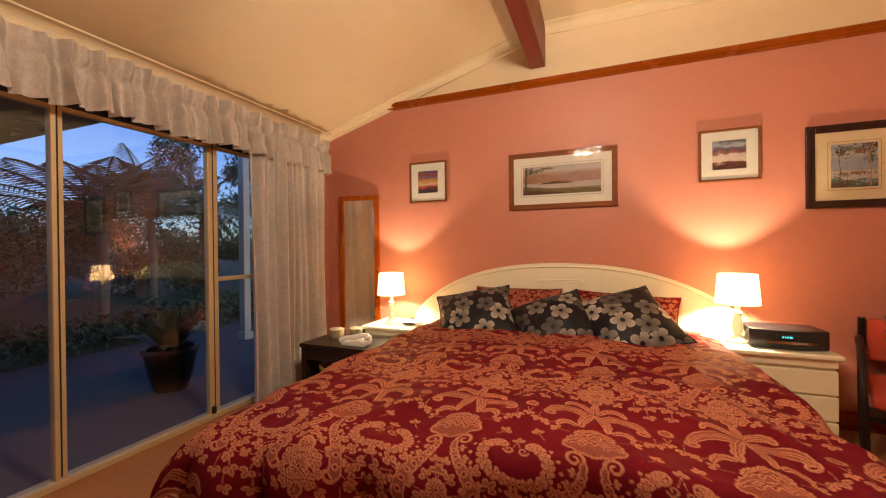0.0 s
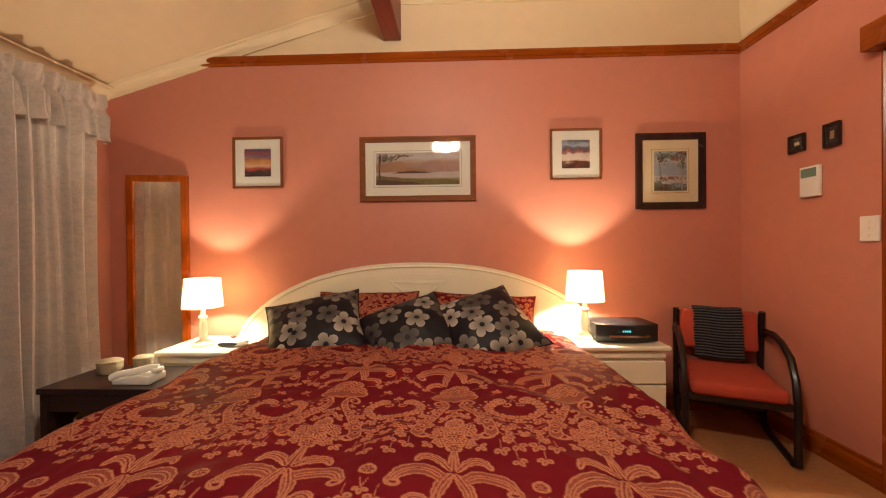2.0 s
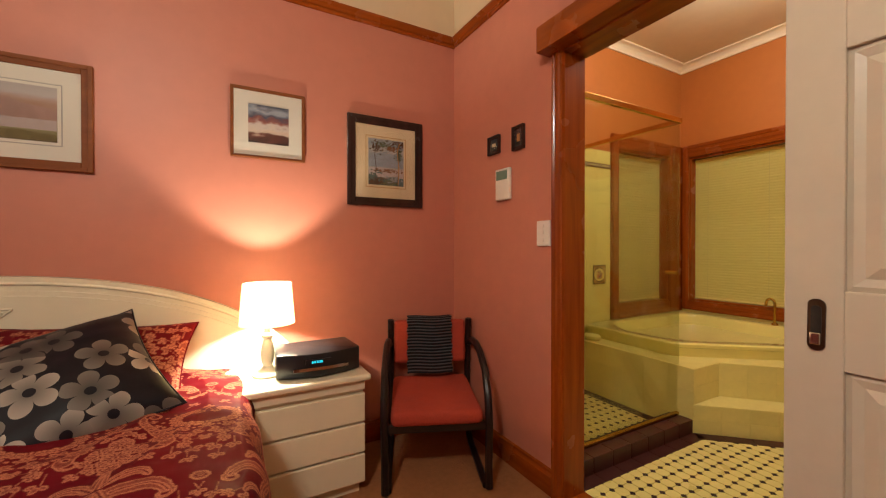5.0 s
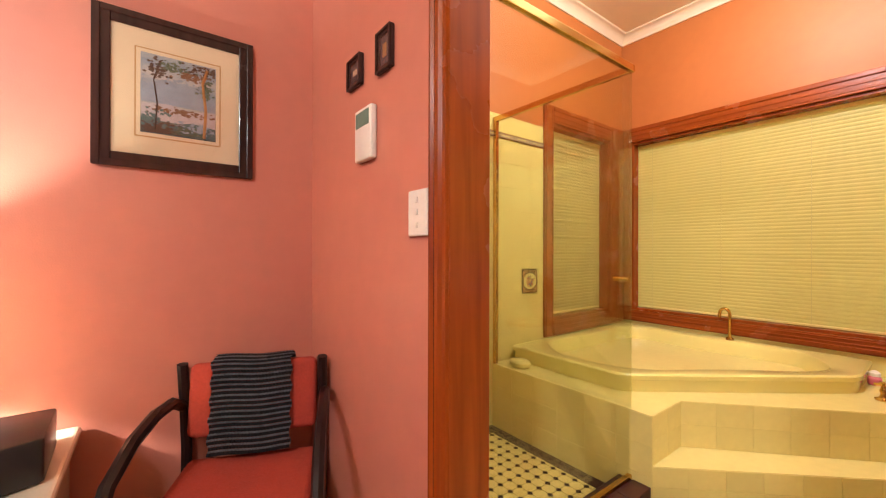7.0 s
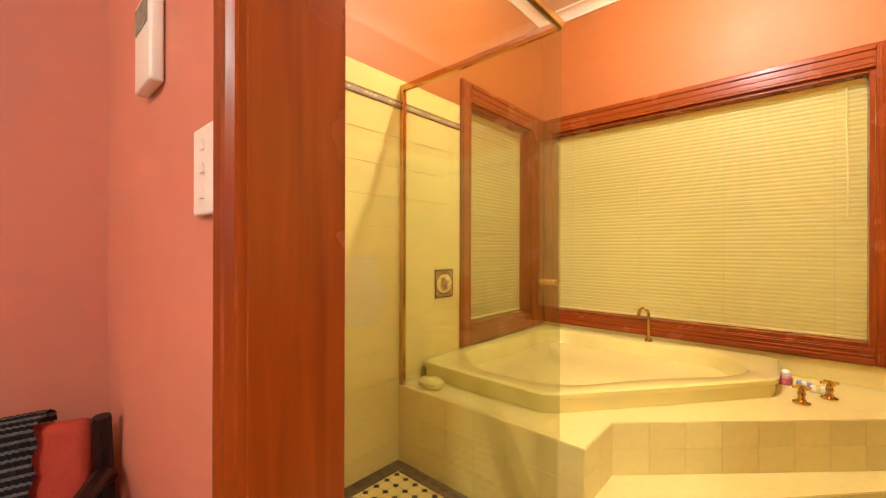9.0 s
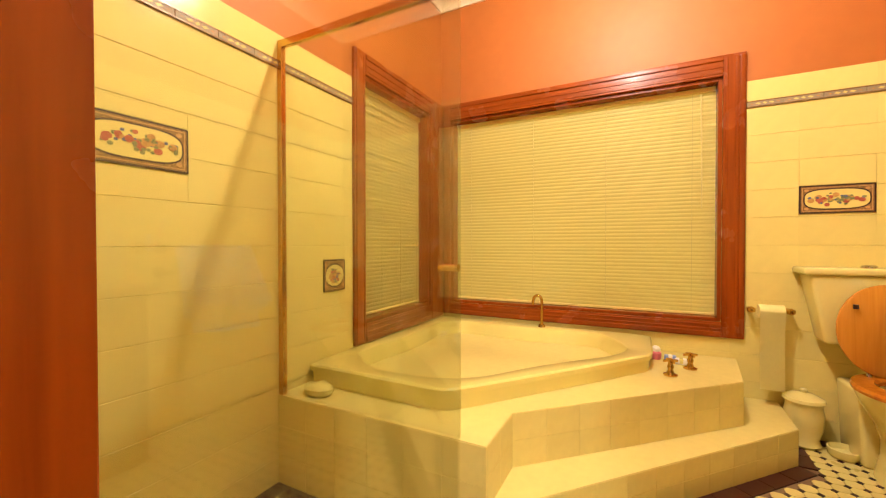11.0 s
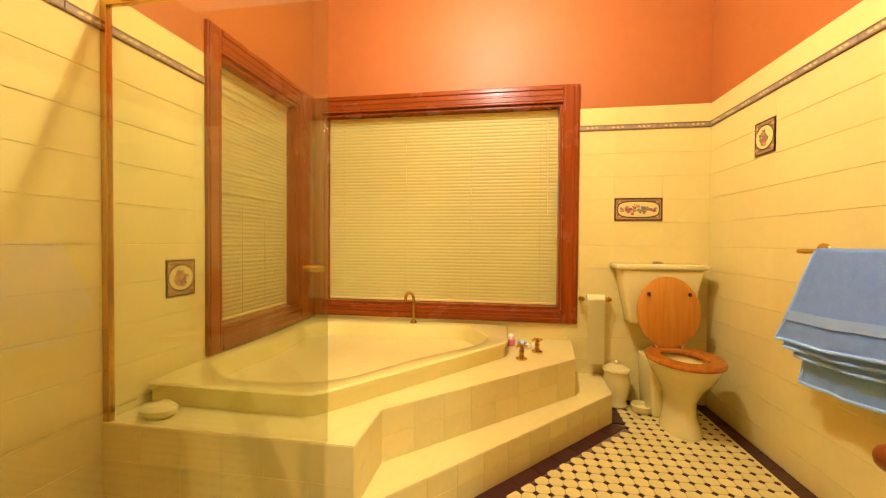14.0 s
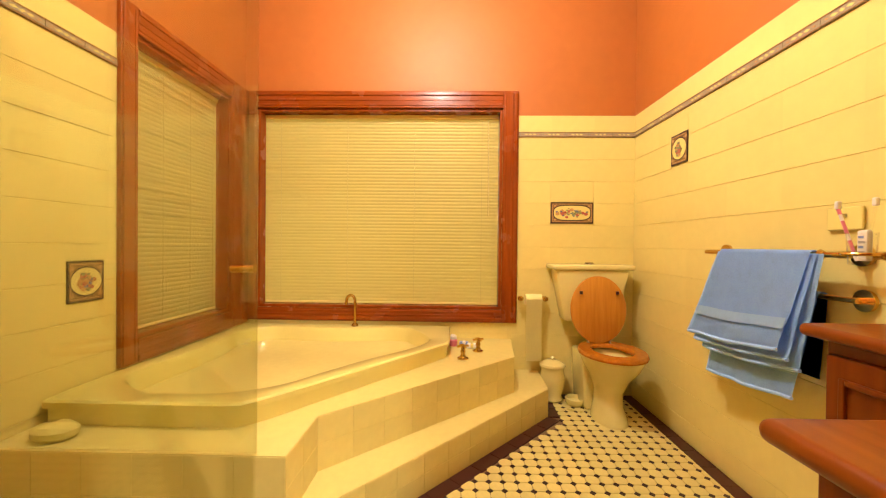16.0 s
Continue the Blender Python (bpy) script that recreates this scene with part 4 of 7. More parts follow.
# windows with timber architraves and slatted blinds
def window(name, axis, plane, inward, a0, a1, o0, o1, z0, z1, oz0, oz1, label):
    """a: opening; o: outer edges of the architrave; plane: wall face; inward: sign towards the room."""
    w = thing(name, (plane if axis == "y" else (a0 + a1) / 2, (a0 + a1) / 2 if axis == "y" else plane, z0), label, "window", kind="structure")

    def bx(p0, p1, d0, d1, q0, q1, bev=0.004, bm=None):
        f0, f1 = sorted((plane + inward * d0, plane + inward * d1))
        p0, p1 = sorted((p0, p1))
        return box(f0, f1, p0, p1, q0, q1, bev, bm) if axis == "y" else box(p0, p1, f0, f1, q0, q1, bev, bm)
    horiz = CEDAR_Y if axis == "y" else CEDAR_X
    for p0, p1, m, nm in ((o0, a0, CEDAR, "architrave"), (a1, o1, CEDAR, "architrave")):
        s = bx(p0, p1, 0, 0.022, oz0, oz1)
        inner, outer = (p1, p0) if p0 == o0 else (p0, p1)
        for f0, f1, dd in ((0.10, 0.22, 0.027), (0.55, 0.68, 0.0265), (0.72, 0.85, 0.0265)):
            bx(inner + (outer - inner) * f0, inner + (outer - inner) * f1, 0.02, dd, oz0 + 0.02, oz1 - 0.02, 0.003, s)
        mid, q = (p0 + p1) / 2, abs(p1 - p0)
        bx(p0 + 0.008, p0 + 0.03 if q > 0.06 else p1 - 0.005, 0.02, 0.030, oz0 + 0.008, oz1 - 0.008, 0.004, s)
        part(nm, s, m, w)
    s = bx(a0, a1, 0, 0.024, z1, oz1)
    bx(a0, a1, 0.02, 0.032, oz1 - 0.035, oz1 - 0.008, 0.004, s)
    for f0, f1 in ((0.12, 0.24), (0.40, 0.52)):
        bx(a0, a1, 0.02, 0.028, z1 + (oz1 - z1) * f0, z1 + (oz1 - z1) * f1, 0.003, s)
    part("head_architrave", s, horiz, w)
    s = bx(a0, a1, 0, 0.024, oz0, z0)
    bx(a0, a1, 0.02, 0.032, oz0 + 0.008, oz0 + 0.035, 0.004, s)
    for f0, f1 in ((0.12, 0.24), (0.40, 0.52)):
        bx(a0, a1, 0.02, 0.028, z0 - (z0 - oz0) * f1, z0 - (z0 - oz0) * f0, 0.003, s)
    part("sill_architrave", s, horiz, w)
    for p0, p1, q0, q1 in ((a0, a0 + 0.02, z0, z1), (a1 - 0.02, a1, z0, z1), (a0 + 0.02, a1 - 0.02, z0, z0 + 0.02), (a0 + 0.02, a1 - 0.02, z1 - 0.02, z1)):
        part("reveal", bx(p0, p1, -0.115, 0.002, q0, q1, 0.002), CEDAR, w)
    g = part("pane", bx(a0 + 0.02, a1 - 0.02, -0.10, -0.094, z0 + 0.02, z1 - 0.02, 0), WINDOW_GLASS, w)
    g.visible_shadow = False
    bl = thing(name.replace("window", "venetian_blind"), (plane if axis == "y" else (a0 + a1) / 2, (a0 + a1) / 2 if axis == "y" else plane, z0), "cream slatted venetian blind, closed, in a timber window", "blind", "bathroom window blinds")
    part("headrail", bx(a0 + 0.022, a1 - 0.022, -0.093, -0.062, z1 - 0.050, z1 - 0.022, 0.003), BLIND, bl)
    pitch = 0.0243
    n = int((z1 - z0 - 0.08) / pitch) + 1
    me = None
    for i in range(n):
        zc = z1 - 0.060 - pitch * i
        if me is None:
            b = bmesh.new()
            k = 4
            rows = []
            for j in range(k + 1):
                tt = j / k - 0.5
                d, zz = -0.080 - 0.0060 * tt + 0.0042 * (1 - 4 * tt * tt), -0.0300 * tt
                f = plane + inward * d
                rows.append([b.verts.new((f, p, zc + zz) if axis == "y" else (p, f, zc + zz)) for p in (a0 + 0.0202, a1 - 0.0202)])
            for r0, r1 in zip(rows, rows[1:]):
                b.faces.new((r0[0], r0[1], r1[1], r1[0]))
            bmesh.ops.solidify(b, geom=b.faces[:], thickness=0.0006)
            first = part("slat", b, BLIND, bl)
            me = first.data
        else:
            o = new("slat", me)
            o.parent = bl
            o.location = (0, 0, -pitch * i)
    part("bottom_rail", bx(a0 + 0.026, a1 - 0.026, -0.088, -0.068, z0 + 0.022, z0 + 0.036, 0.003), BLIND, bl)
    for f in (0.08, 0.36, 0.64, 0.92):
        p = a0 + (a1 - a0) * f
        part("ladder_cord", bx(p - 0.0012, p + 0.0012, -0.071, -0.069, z0 + 0.03, z1 - 0.03, 0), CORD, bl)
    return bl


window("window_north", "x", NY, -1, NW0, 2.52, 1.655, 2.73, WZ0, WZ1, 0.50, 2.15, "varnished timber corner window over the bath, shorter side")
be = window("window_east", "y", EX, -1, EW0, EW1, -1.865, 0.05, WZ0, WZ1, 0.52, 2.15, "varnished timber corner window over the bath, longer side")
part("tilt_wand", tube([(EX + 0.058, -1.66, 1.97), (EX + 0.054, -1.665, 1.5), (EX + 0.054, -1.665, 1.28)], 0.004, 6), CORD, be)

# ---- tub surround, step and bath ----
LZ, STZ = 0.402, 0.187
C1, C2, C3 = (1.163, -0.892), (1.446, -0.894), (2.29, -1.782)
S3 = (2.36, -2.005)
structure("bath_surround", prism([(1.163, NY), C1, C2, C3, (EX, -1.83), (EX, NY)], 0, LZ), TILE_STEP, "cream tiled ledge round the corner bath", "ledge")
structure("bath_step", prism([C1, S3, (EX, -2.02), (EX, -1.83), C3, C2], 0, STZ), TILE_STEP, "cream tiled step in front of the corner bath", "step")
bath = thing("corner_bath", (2.0, -0.6, LZ), "cream acrylic corner bath with polished rim", "bath")
TR = 0.494
OUT = [(1.338, 0.06), (1.338, -0.645), (1.40, -0.71), (2.235, -1.37), (2.30, -1.385), (2.70, -1.385), (2.70, 0.06)]


def ray_out(c, ang, poly):
    d = Vector((math.cos(ang), math.sin(ang)))
    best = 9
    for i in range(len(poly)):
        p, q = Vector(poly[i]), Vector(poly[(i + 1) % len(poly)])
        e = q - p
        den = d.x * e.y - d.y * e.x
        if abs(den) < 1e-9:
            continue
        w = p - Vector(c)
        t, s = (w.x * e.y - w.y * e.x) / den, (w.x * d.y - w.y * d.x) / den
        if t > 0 and -1e-6 <= s <= 1 + 1e-6:
            best = min(best, t)
    return best


def bath_shell(spec, last):
    b = bmesh.new()
    cx, cy, n = 2.12, -0.55, 96
    rings = []

    def smooth_r(ang, inset):
        rs = [ray_out((cx, cy), ang + k * 0.05, OUT) for k in range(-5, 6)]
        return min(sum(rs) / len(rs), 0.86) - inset
    for kind, inset, z in spec:
        ring = []
        for i in range(n):
            a = 2 * math.pi * i / n
            r = ray_out((cx, cy), a, OUT) - inset if kind == "o" else smooth_r(a, inset)
            ring.append(b.verts.new((cx + r * math.cos(a), cy + r * math.sin(a), z)))
        rings.append(ring)
    for r0, r1 in zip(rings, rings[1:]):
        for i in range(n):
            b.faces.new((r0[i], r0[(i + 1) % n], r1[(i + 1) % n], r1[i]))
    if last:
        b.faces.new(rings[-1])
    return b


SPEC = [("o", 0.0, LZ), ("o", 0.0, TR - 0.035), ("o", -0.014, TR - 0.030), ("o", -0.016, TR - 0.008), ("o", -0.006, TR), ("s", 0.085, TR), ("s", 0.10, TR - 0.006), ("s", 0.115, TR - 0.03), ("s", 0.15, 0.30), ("s", 0.20, 0.16), ("s", 0.30, 0.115)]
part("apron", bath_shell(SPEC[:2], False), ACRYLIC, bath, smooth=True)
part("rim", bath_shell(SPEC[1:7], False), ACRYLIC, bath, smooth=True)
part("basin", bath_shell(SPEC[6:], True), ACRYLIC, bath, smooth=True)
part("waste", lathe([(0.03, 0), (0.032, 0.003), (0.02, 0.005), (0, 0.004)], (2.12, -0.55, 0.116), 20), BRASS, bath, "brass waste", smooth=True)

# ---- shower glass ----
shower = thing("shower_screen", (1.17, -0.8, 0), "clear glass shower screen with brass channel", "shower screen")
PX, PC, PZ = 1.175, -0.795, 1.94
part("return_pane", box(PX - 0.004, PX + 0.004, PC, NY - 0.005, LZ + 0.004, PZ - 0.01), SHOWER_GLASS, shower)
part("front_pane", box(0.14, PX - 0.006, PC - 0.004, PC + 0.004, 0.105, PZ - 0.01), SHOWER_GLASS, shower)
part("top_channel", box(PX - 0.011, PX + 0.011, PC - 0.011, NY, PZ - 0.02, PZ + 0.012, 0.002), BRASS, shower)
part("top_channel", box(0.134, PX - 0.011, PC - 0.011, PC + 0.011, PZ - 0.02, PZ + 0.012, 0.002), BRASS, shower)
part("wall_channel", box(PX - 0.012, PX + 0.012, NY - 0.028, NY, LZ, PZ - 0.02, 0.002), BRASS, shower)
part("bottom_channel", box(0.134, PX - 0.012, PC - 0.011, PC + 0.011, 0.094, 0.112, 0.002), BRASS, shower)
part("clamp", tube([(PX - 0.02, PC + 0.07, 0.985), (PX - 0.02, PC - 0.002, 0.985)], 0.013, 14), BRASS, shower, "polished brass door knob")
structure("shower_kerb", box(0.134, 1.162, -0.885, -0.745, 0.0, 0.092, 0.006), BORDER, "maroon tiled shower kerb", "kerb")


kerb = bpy.data.objects["shower_kerb"]
for k in range(7):
    x0 = 0.136 + 1.024 * k / 7
    part("kerb_tile", box(x0 + 0.0015, x0 + 1.024 / 7 - 0.0015, -0.890, -0.812, 0.010, 0.0965, 0.003), BORDER, kerb)


# ---- bedroom things ----
def drawer_unit(name, x0, x1, y0, top, label):
    """Bedside chest: body, overhanging rounded top, three drawers with a finger groove between."""
    t = thing(name, ((x0 + x1) / 2, y0 / 2, 0), label, "bedside table", "bedside tables")
    part("body", box(x0 + 0.015, x1 - 0.015, y0 + 0.03, -0.02, 0.05, top - 0.03, 0.004), LACQUER, t)
    part("plinth", box(x0 + 0.03, x1 - 0.03, y0 + 0.05, -0.02, 0.0, 0.05), LACQUER, t)
    part("top", box(x0 - 0.012, x1 + 0.012, y0 - 0.012, -0.015, top - 0.03, top, 0.012, seg=3), LACQUER, t)
    part("fascia", box(x0 + 0.012, x1 - 0.012, y0 + 0.012, y0 + 0.03, top - 0.075, top - 0.032, 0.004), LACQUER, t)
    h = (top - 0.085 - 0.055) / 3
    for i in range(3):
        z = 0.055 + h * i
        part("drawer", box(x0 + 0.012, x1 - 0.012, y0 + 0.010, y0 + 0.03, z + 0.003, z + h - 0.006, 0.006, seg=3), LACQUER, t)
    return t


drawer_unit("bedside_table", -1.36, -0.74, -0.475, 0.562, "cream lacquered bedside chest of drawers carrying lamp and radio")
drawer_unit("bedside_table", -3.78, -3.18, -0.45, 0.522, "cream lacquered bedside chest of drawers beside a dark table")


def bedside_lamp(x, y, z, h):
    t = thing("table_lamp", (x, y, z), "lit table lamp with turned cream base and white drum shade", "lamp", "bedside lamps")
    prof = [(0.062, 0), (0.064, 0.008), (0.055, 0.018), (0.030, 0.030), (0.020, 0.045), (0.026, 0.065), (0.030, 0.10), (0.024, 0.14), (0.018, 0.165), (0.026, 0.175), (0.026, 0.185), (0.016, 0.195), (0.012, 0.26)]
    part("base", lathe(prof, (x, y, z), 28), LACQUER, t, smooth=True)
    z0, z1 = z + h - 0.185, z + h
    b = bmesh.new()
    n = 40
    rings = []
    for r, zz in ((0.118, z0), (0.103, z1), (0.101, z1), (0.116, z0)):
        rings.append([b.verts.new((x + r * math.cos(2 * math.pi * i / n), y + r * math.sin(2 * math.pi * i / n), zz)) for i in range(n)])
    for k in range(4):
        r0, r1 = rings[k], rings[(k + 1) % 4]
        for i in range(n):
            b.faces.new((r0[i], r0[(i + 1) % n], r1[(i + 1) % n], r1[i]))
    part("shade", b, SHADE, t, "glowing white fabric drum shade", smooth=True)
    part("bulb", lathe([(0.012, -0.04), (0.014, -0.01), (0.012, 0.01)], (x, y, z0 + 0.03), 12), glow("bulb_glow", (1, 0.8, 0.5), 6), t)
    return t


bedside_lamp(-1.15, -0.27, 0.562, 0.42)
bedside_lamp(-3.60, -0.28, 0.522, 0.43)

# radio on the bedside chest
radio = thing("clock_radio", (-0.94, -0.30, 0.562), "black curved table radio with lit blue display", "radio")
n = 18
outline = [(-1.115, -0.16)] + [(-1.125 + 0.37 * i / n, -0.385 - 0.045 * math.sin(math.pi * i / n)) for i in range(n + 1)] + [(-0.765, -0.16)]
part("body", prism(outline, 0.567, 0.672, bevel=0.006), BLACKPLASTIC, radio, smooth=True)
part("front_band", prism([(-1.06 + 0.24 * i / 10, -0.412 - 0.022 * math.sin(math.pi * (0.2 + 0.6 * i / 10))) for i in range(11)] + [(-0.82, -0.40), (-1.06, -0.40)], 0.598, 0.612), CHROME, radio, "silver disc slot strip")
part("display", box(-1.01, -0.90, -0.4345, -0.425, 0.626, 0.648), BLACKPLASTIC, radio)
for i, w in enumerate((0.007, 0.007, 0.007, 0.014)):
    part("digit", box(-0.985 + 0.011 * i, -0.985 + 0.011 * i + w, -0.4365, -0.434, 0.632, 0.642), DISPLAY, radio, "lit cyan digit")

# telephone, clock, pots and dark table
alarm = thing("alarm_clock", (-3.40, -0.27, 0.522), "white oval alarm clock with dark display", "clock")
part("case", lathe([(0.075, 0.0), (0.088, 0.012), (0.086, 0.028), (0.065, 0.042), (0.0, 0.048)], (-3.40, -0.29, 0.522), 28, sx=1.15, sy=0.7), WHITEPLASTIC, alarm, smooth=True)
part("display", prism([(-3.40 + 0.06 * math.cos(a), 0.541 + 0.012 * math.sin(a)) for a in [i * math.pi / 8 for i in range(16)]], -0.353, -0.340, "y"), BLACKPLASTIC, alarm)
part("button", lathe([(0.02, 0), (0.018, 0.008), (0, 0.01)], (-3.40, -0.28, 0.569), 16), CHROME, alarm)

side_table = thing("side_table", (-3.75, -0.67, 0), "dark stained low side table beside the curtain", "table")
part("tabletop", box(-4.08, -3.42, -0.86, -0.47, 0.415, 0.445, 0.004), DARKWOOD, side_table)
for x in (-4.07, -3.47):
    for y in (-0.85, -0.52):
        part("leg", box(x, x + 0.04, y, y + 0.04, 0, 0.415, 0.003), DARKWOOD, side_table)
part("apron", box(-4.03, -3.47, -0.845, -0.825, 0.325, 0.415), DARKWOOD, side_table)
part("end_panel", box(-4.075, -4.055, -0.81, -0.52, 0.02, 0.415), DARKWOOD, side_table)
basket = thing("wicker_basket", (-3.85, -0.68, 0), "round tan wicker basket under the dark table", "basket")
part("basket_body", lathe([(0.13, 0), (0.16, 0.10), (0.17, 0.20), (0.165, 0.26), (0.15, 0.262), (0.14, 0.10), (0.0, 0.02)], (-3.82, -0.68, 0), 26), WICKER, basket, smooth=True)
part("basket_rim", tube([(-3.82 + 0.165 * math.cos(a), -0.68 + 0.165 * math.sin(a), 0.262) for a in [i * math.pi / 14 for i in range(29)]], 0.011, 8), WICKER, basket)
for px, py, r, h in ((-3.93, -0.60, 0.060, 0.075), (-3.80, -0.52, 0.050, 0.075)):
    jar = thing("lidded_jar", (px, py, 0.445), "squat stoneware jar with lid on the dark table", "jar", "stoneware jars")
    part("jar_body", lathe([(r * 0.9, 0), (r, 0.01), (r, h * 0.7), (r * 0.94, h * 0.75)], (px, py, 0.445), 24), STONE, jar, smooth=True)
    part("jar_lid", lathe([(r * 1.03, h * 0.75), (r * 1.03, h * 0.9), (r * 0.8, h), (0, h)], (px, py, 0.445), 24), STONE, jar, smooth=True)
phone = thing("telephone", (-3.62, -0.74, 0.445), "white corded telephone with handset", "telephone")
part("phone_base", prism([(-3.74, 0.445), (-3.54, 0.445), (-3.54, 0.485), (-3.60, 0.492), (-3.74, 0.465)], -0.80, -0.68, "y", 0.006), WHITEPLASTIC, phone, smooth=True)
part("handset", tube([(-3.76, -0.78, 0.475), (-3.73, -0.775, 0.490), (-3.66, -0.76, 0.500), (-3.59, -0.735, 0.515), (-3.55, -0.72, 0.512)], 0.020, 10, flat=0.8), WHITEPLASTIC, phone, smooth=True)
part("earpiece", lathe([(0.026, 0), (0.03, 0.01), (0.026, 0.022)], (-3.555, -0.722, 0.492), 16), WHITEPLASTIC, phone, smooth=True)

# tall mirror on the wall
mirror = thing("wall_mirror", (-4.08, -0.03, 0.03), "tall narrow mirror in a varnished red timber frame", "mirror")
MX0, MX1, MZ0, MZ1 = -4.285, -3.875, 0.03, 1.668
for x0, x1, z0, z1 in ((MX0, MX0 + 0.045, MZ0, MZ1), (MX1 - 0.045, MX1, MZ0, MZ1), (MX0 + 0.045, MX1 - 0.045, MZ0, MZ0 + 0.045), (MX0 + 0.045, MX1 - 0.045, MZ1 - 0.045, MZ1)):
    part("frame_side", box(x0, x1, -0.035, -0.002, z0, z1, 0.005), CEDAR, mirror)
part("mirror_glass", box(MX0 + 0.04, MX1 - 0.04, -0.022, -0.016, MZ0 + 0.04, MZ1 - 0.04), MIRROR, mirror)
# it stands a little turned from the wall
mirror.matrix_world = pose(-3.875, -0.01, 0.0, 0, 0, 7.0) @ pose(-0.205, -0.02, 0.03)


# cushions and pillows
def pillow_mesh(w, h, thick, seed, n=26):
    b = bmesh.new()
    lay = b.loops.layers.uv.new("UVMap")
    for side in (1, -1):
        g = []
        for i in range(n + 1):
            row = []
            for j in range(n + 1):
                u, v = -1 + 2 * i / n, -1 + 2 * j / n
                pinch = 1 - 0.10 * (1 - abs(u) ** 2) * abs(v) ** 3
                pinch2 = 1 - 0.10 * (1 - abs(v) ** 2) * abs(u) ** 3
                puff = ((1 - u * u) * (1 - v * v)) ** 0.55
                wr = 0.10 * noise.noise((u * 2 + seed, v * 2, side)) + 0.05 * noise.noise((u * 5 + seed, v * 5, side))
                row.append(b.verts.new((u * w / 2 * pinch2, side * thick / 2 * puff * (1 + wr), v * h / 2 * pinch)))
            g.append(row)
        for i in range(n):
            for j in range(n):
                f = b.faces.new((g[i][j], g[i + 1][j], g[i + 1][j + 1], g[i][j + 1]))
                for lp, (a, c) in zip(f.loops, ((i, j), (i + 1, j), (i + 1, j + 1), (i, j + 1))):
                    lp[lay].uv = (a / n * w + seed, c / n * h + seed * 0.7 + side)
    bmesh.ops.remove_doubles(b, verts=b.verts, dist=0.0004)
    return b


def pillow(name, w, h, thick, place, tilt, spin, turn, material, label, category, group, seed):
    t = thing(name, (0, 0, 0), label, category, group)
    body = part(name + "_body", pillow_mesh(w, h, thick, seed, 110 if material is DAMASK else 30), material, t, smooth=True)
    if material is DAMASK:
        weave(body)
    seam = []
    for k in range(81):
        a = k / 80 * 4
        s, f = int(a) % 4, a - int(a)
        u, v = ((-1 + 2 * f, -1), (1, -1 + 2 * f), (1 - 2 * f, 1), (-1, 1 - 2 * f))[s]
        seam.append((u * w / 2 * (1 - 0.10 * (1 - v * v) * abs(u) ** 3), 0, v * h / 2 * (1 - 0.10 * (1 - u * u) * abs(v) ** 3)))
    part("piping", tube(seam, 0.004, 6), material, t)
    t.matrix_world = pose(*place) @ pose(0, 0, 0, 0, 0, turn) @ pose(0, 0, 0, tilt, 0, 0) @ pose(0, 0, 0, 0, spin, 0)
    return t


PL = "dark red damask pillow leaning on the headboard"
pillow("pillow", 0.68, 0.46, 0.17, (-2.55, -0.27, 0.685), -48, 0, 0, DAMASK, PL, "pillow", "bed pillows", 1.0)
pillow("pillow", 0.68, 0.46, 0.17, (-1.78, -0.27, 0.665), -48, 4, 0, DAMASK, PL, "pillow", "bed pillows", 2.1)
CU = "black cushion printed with pale flowers on the bed"
pillow("cushion", 0.57, 0.50, 0.21, (-2.78, -0.505, 0.672), -50, -15, 4, FLOWERS, CU, "cushion", "flowered cushions", 3.2)
pillow("cushion", 0.53, 0.49, 0.21, (-2.225, -0.51, 0.655), -54, -27, 0, FLOWERS, CU, "cushion", "flowered cushions", 4.4)
pillow("cushion", 0.54, 0.55, 0.22, (-1.790, -0.49, 0.685), -56, -26, -3, FLOWERS, CU, "cushion", "flowered cushions", 5.3)


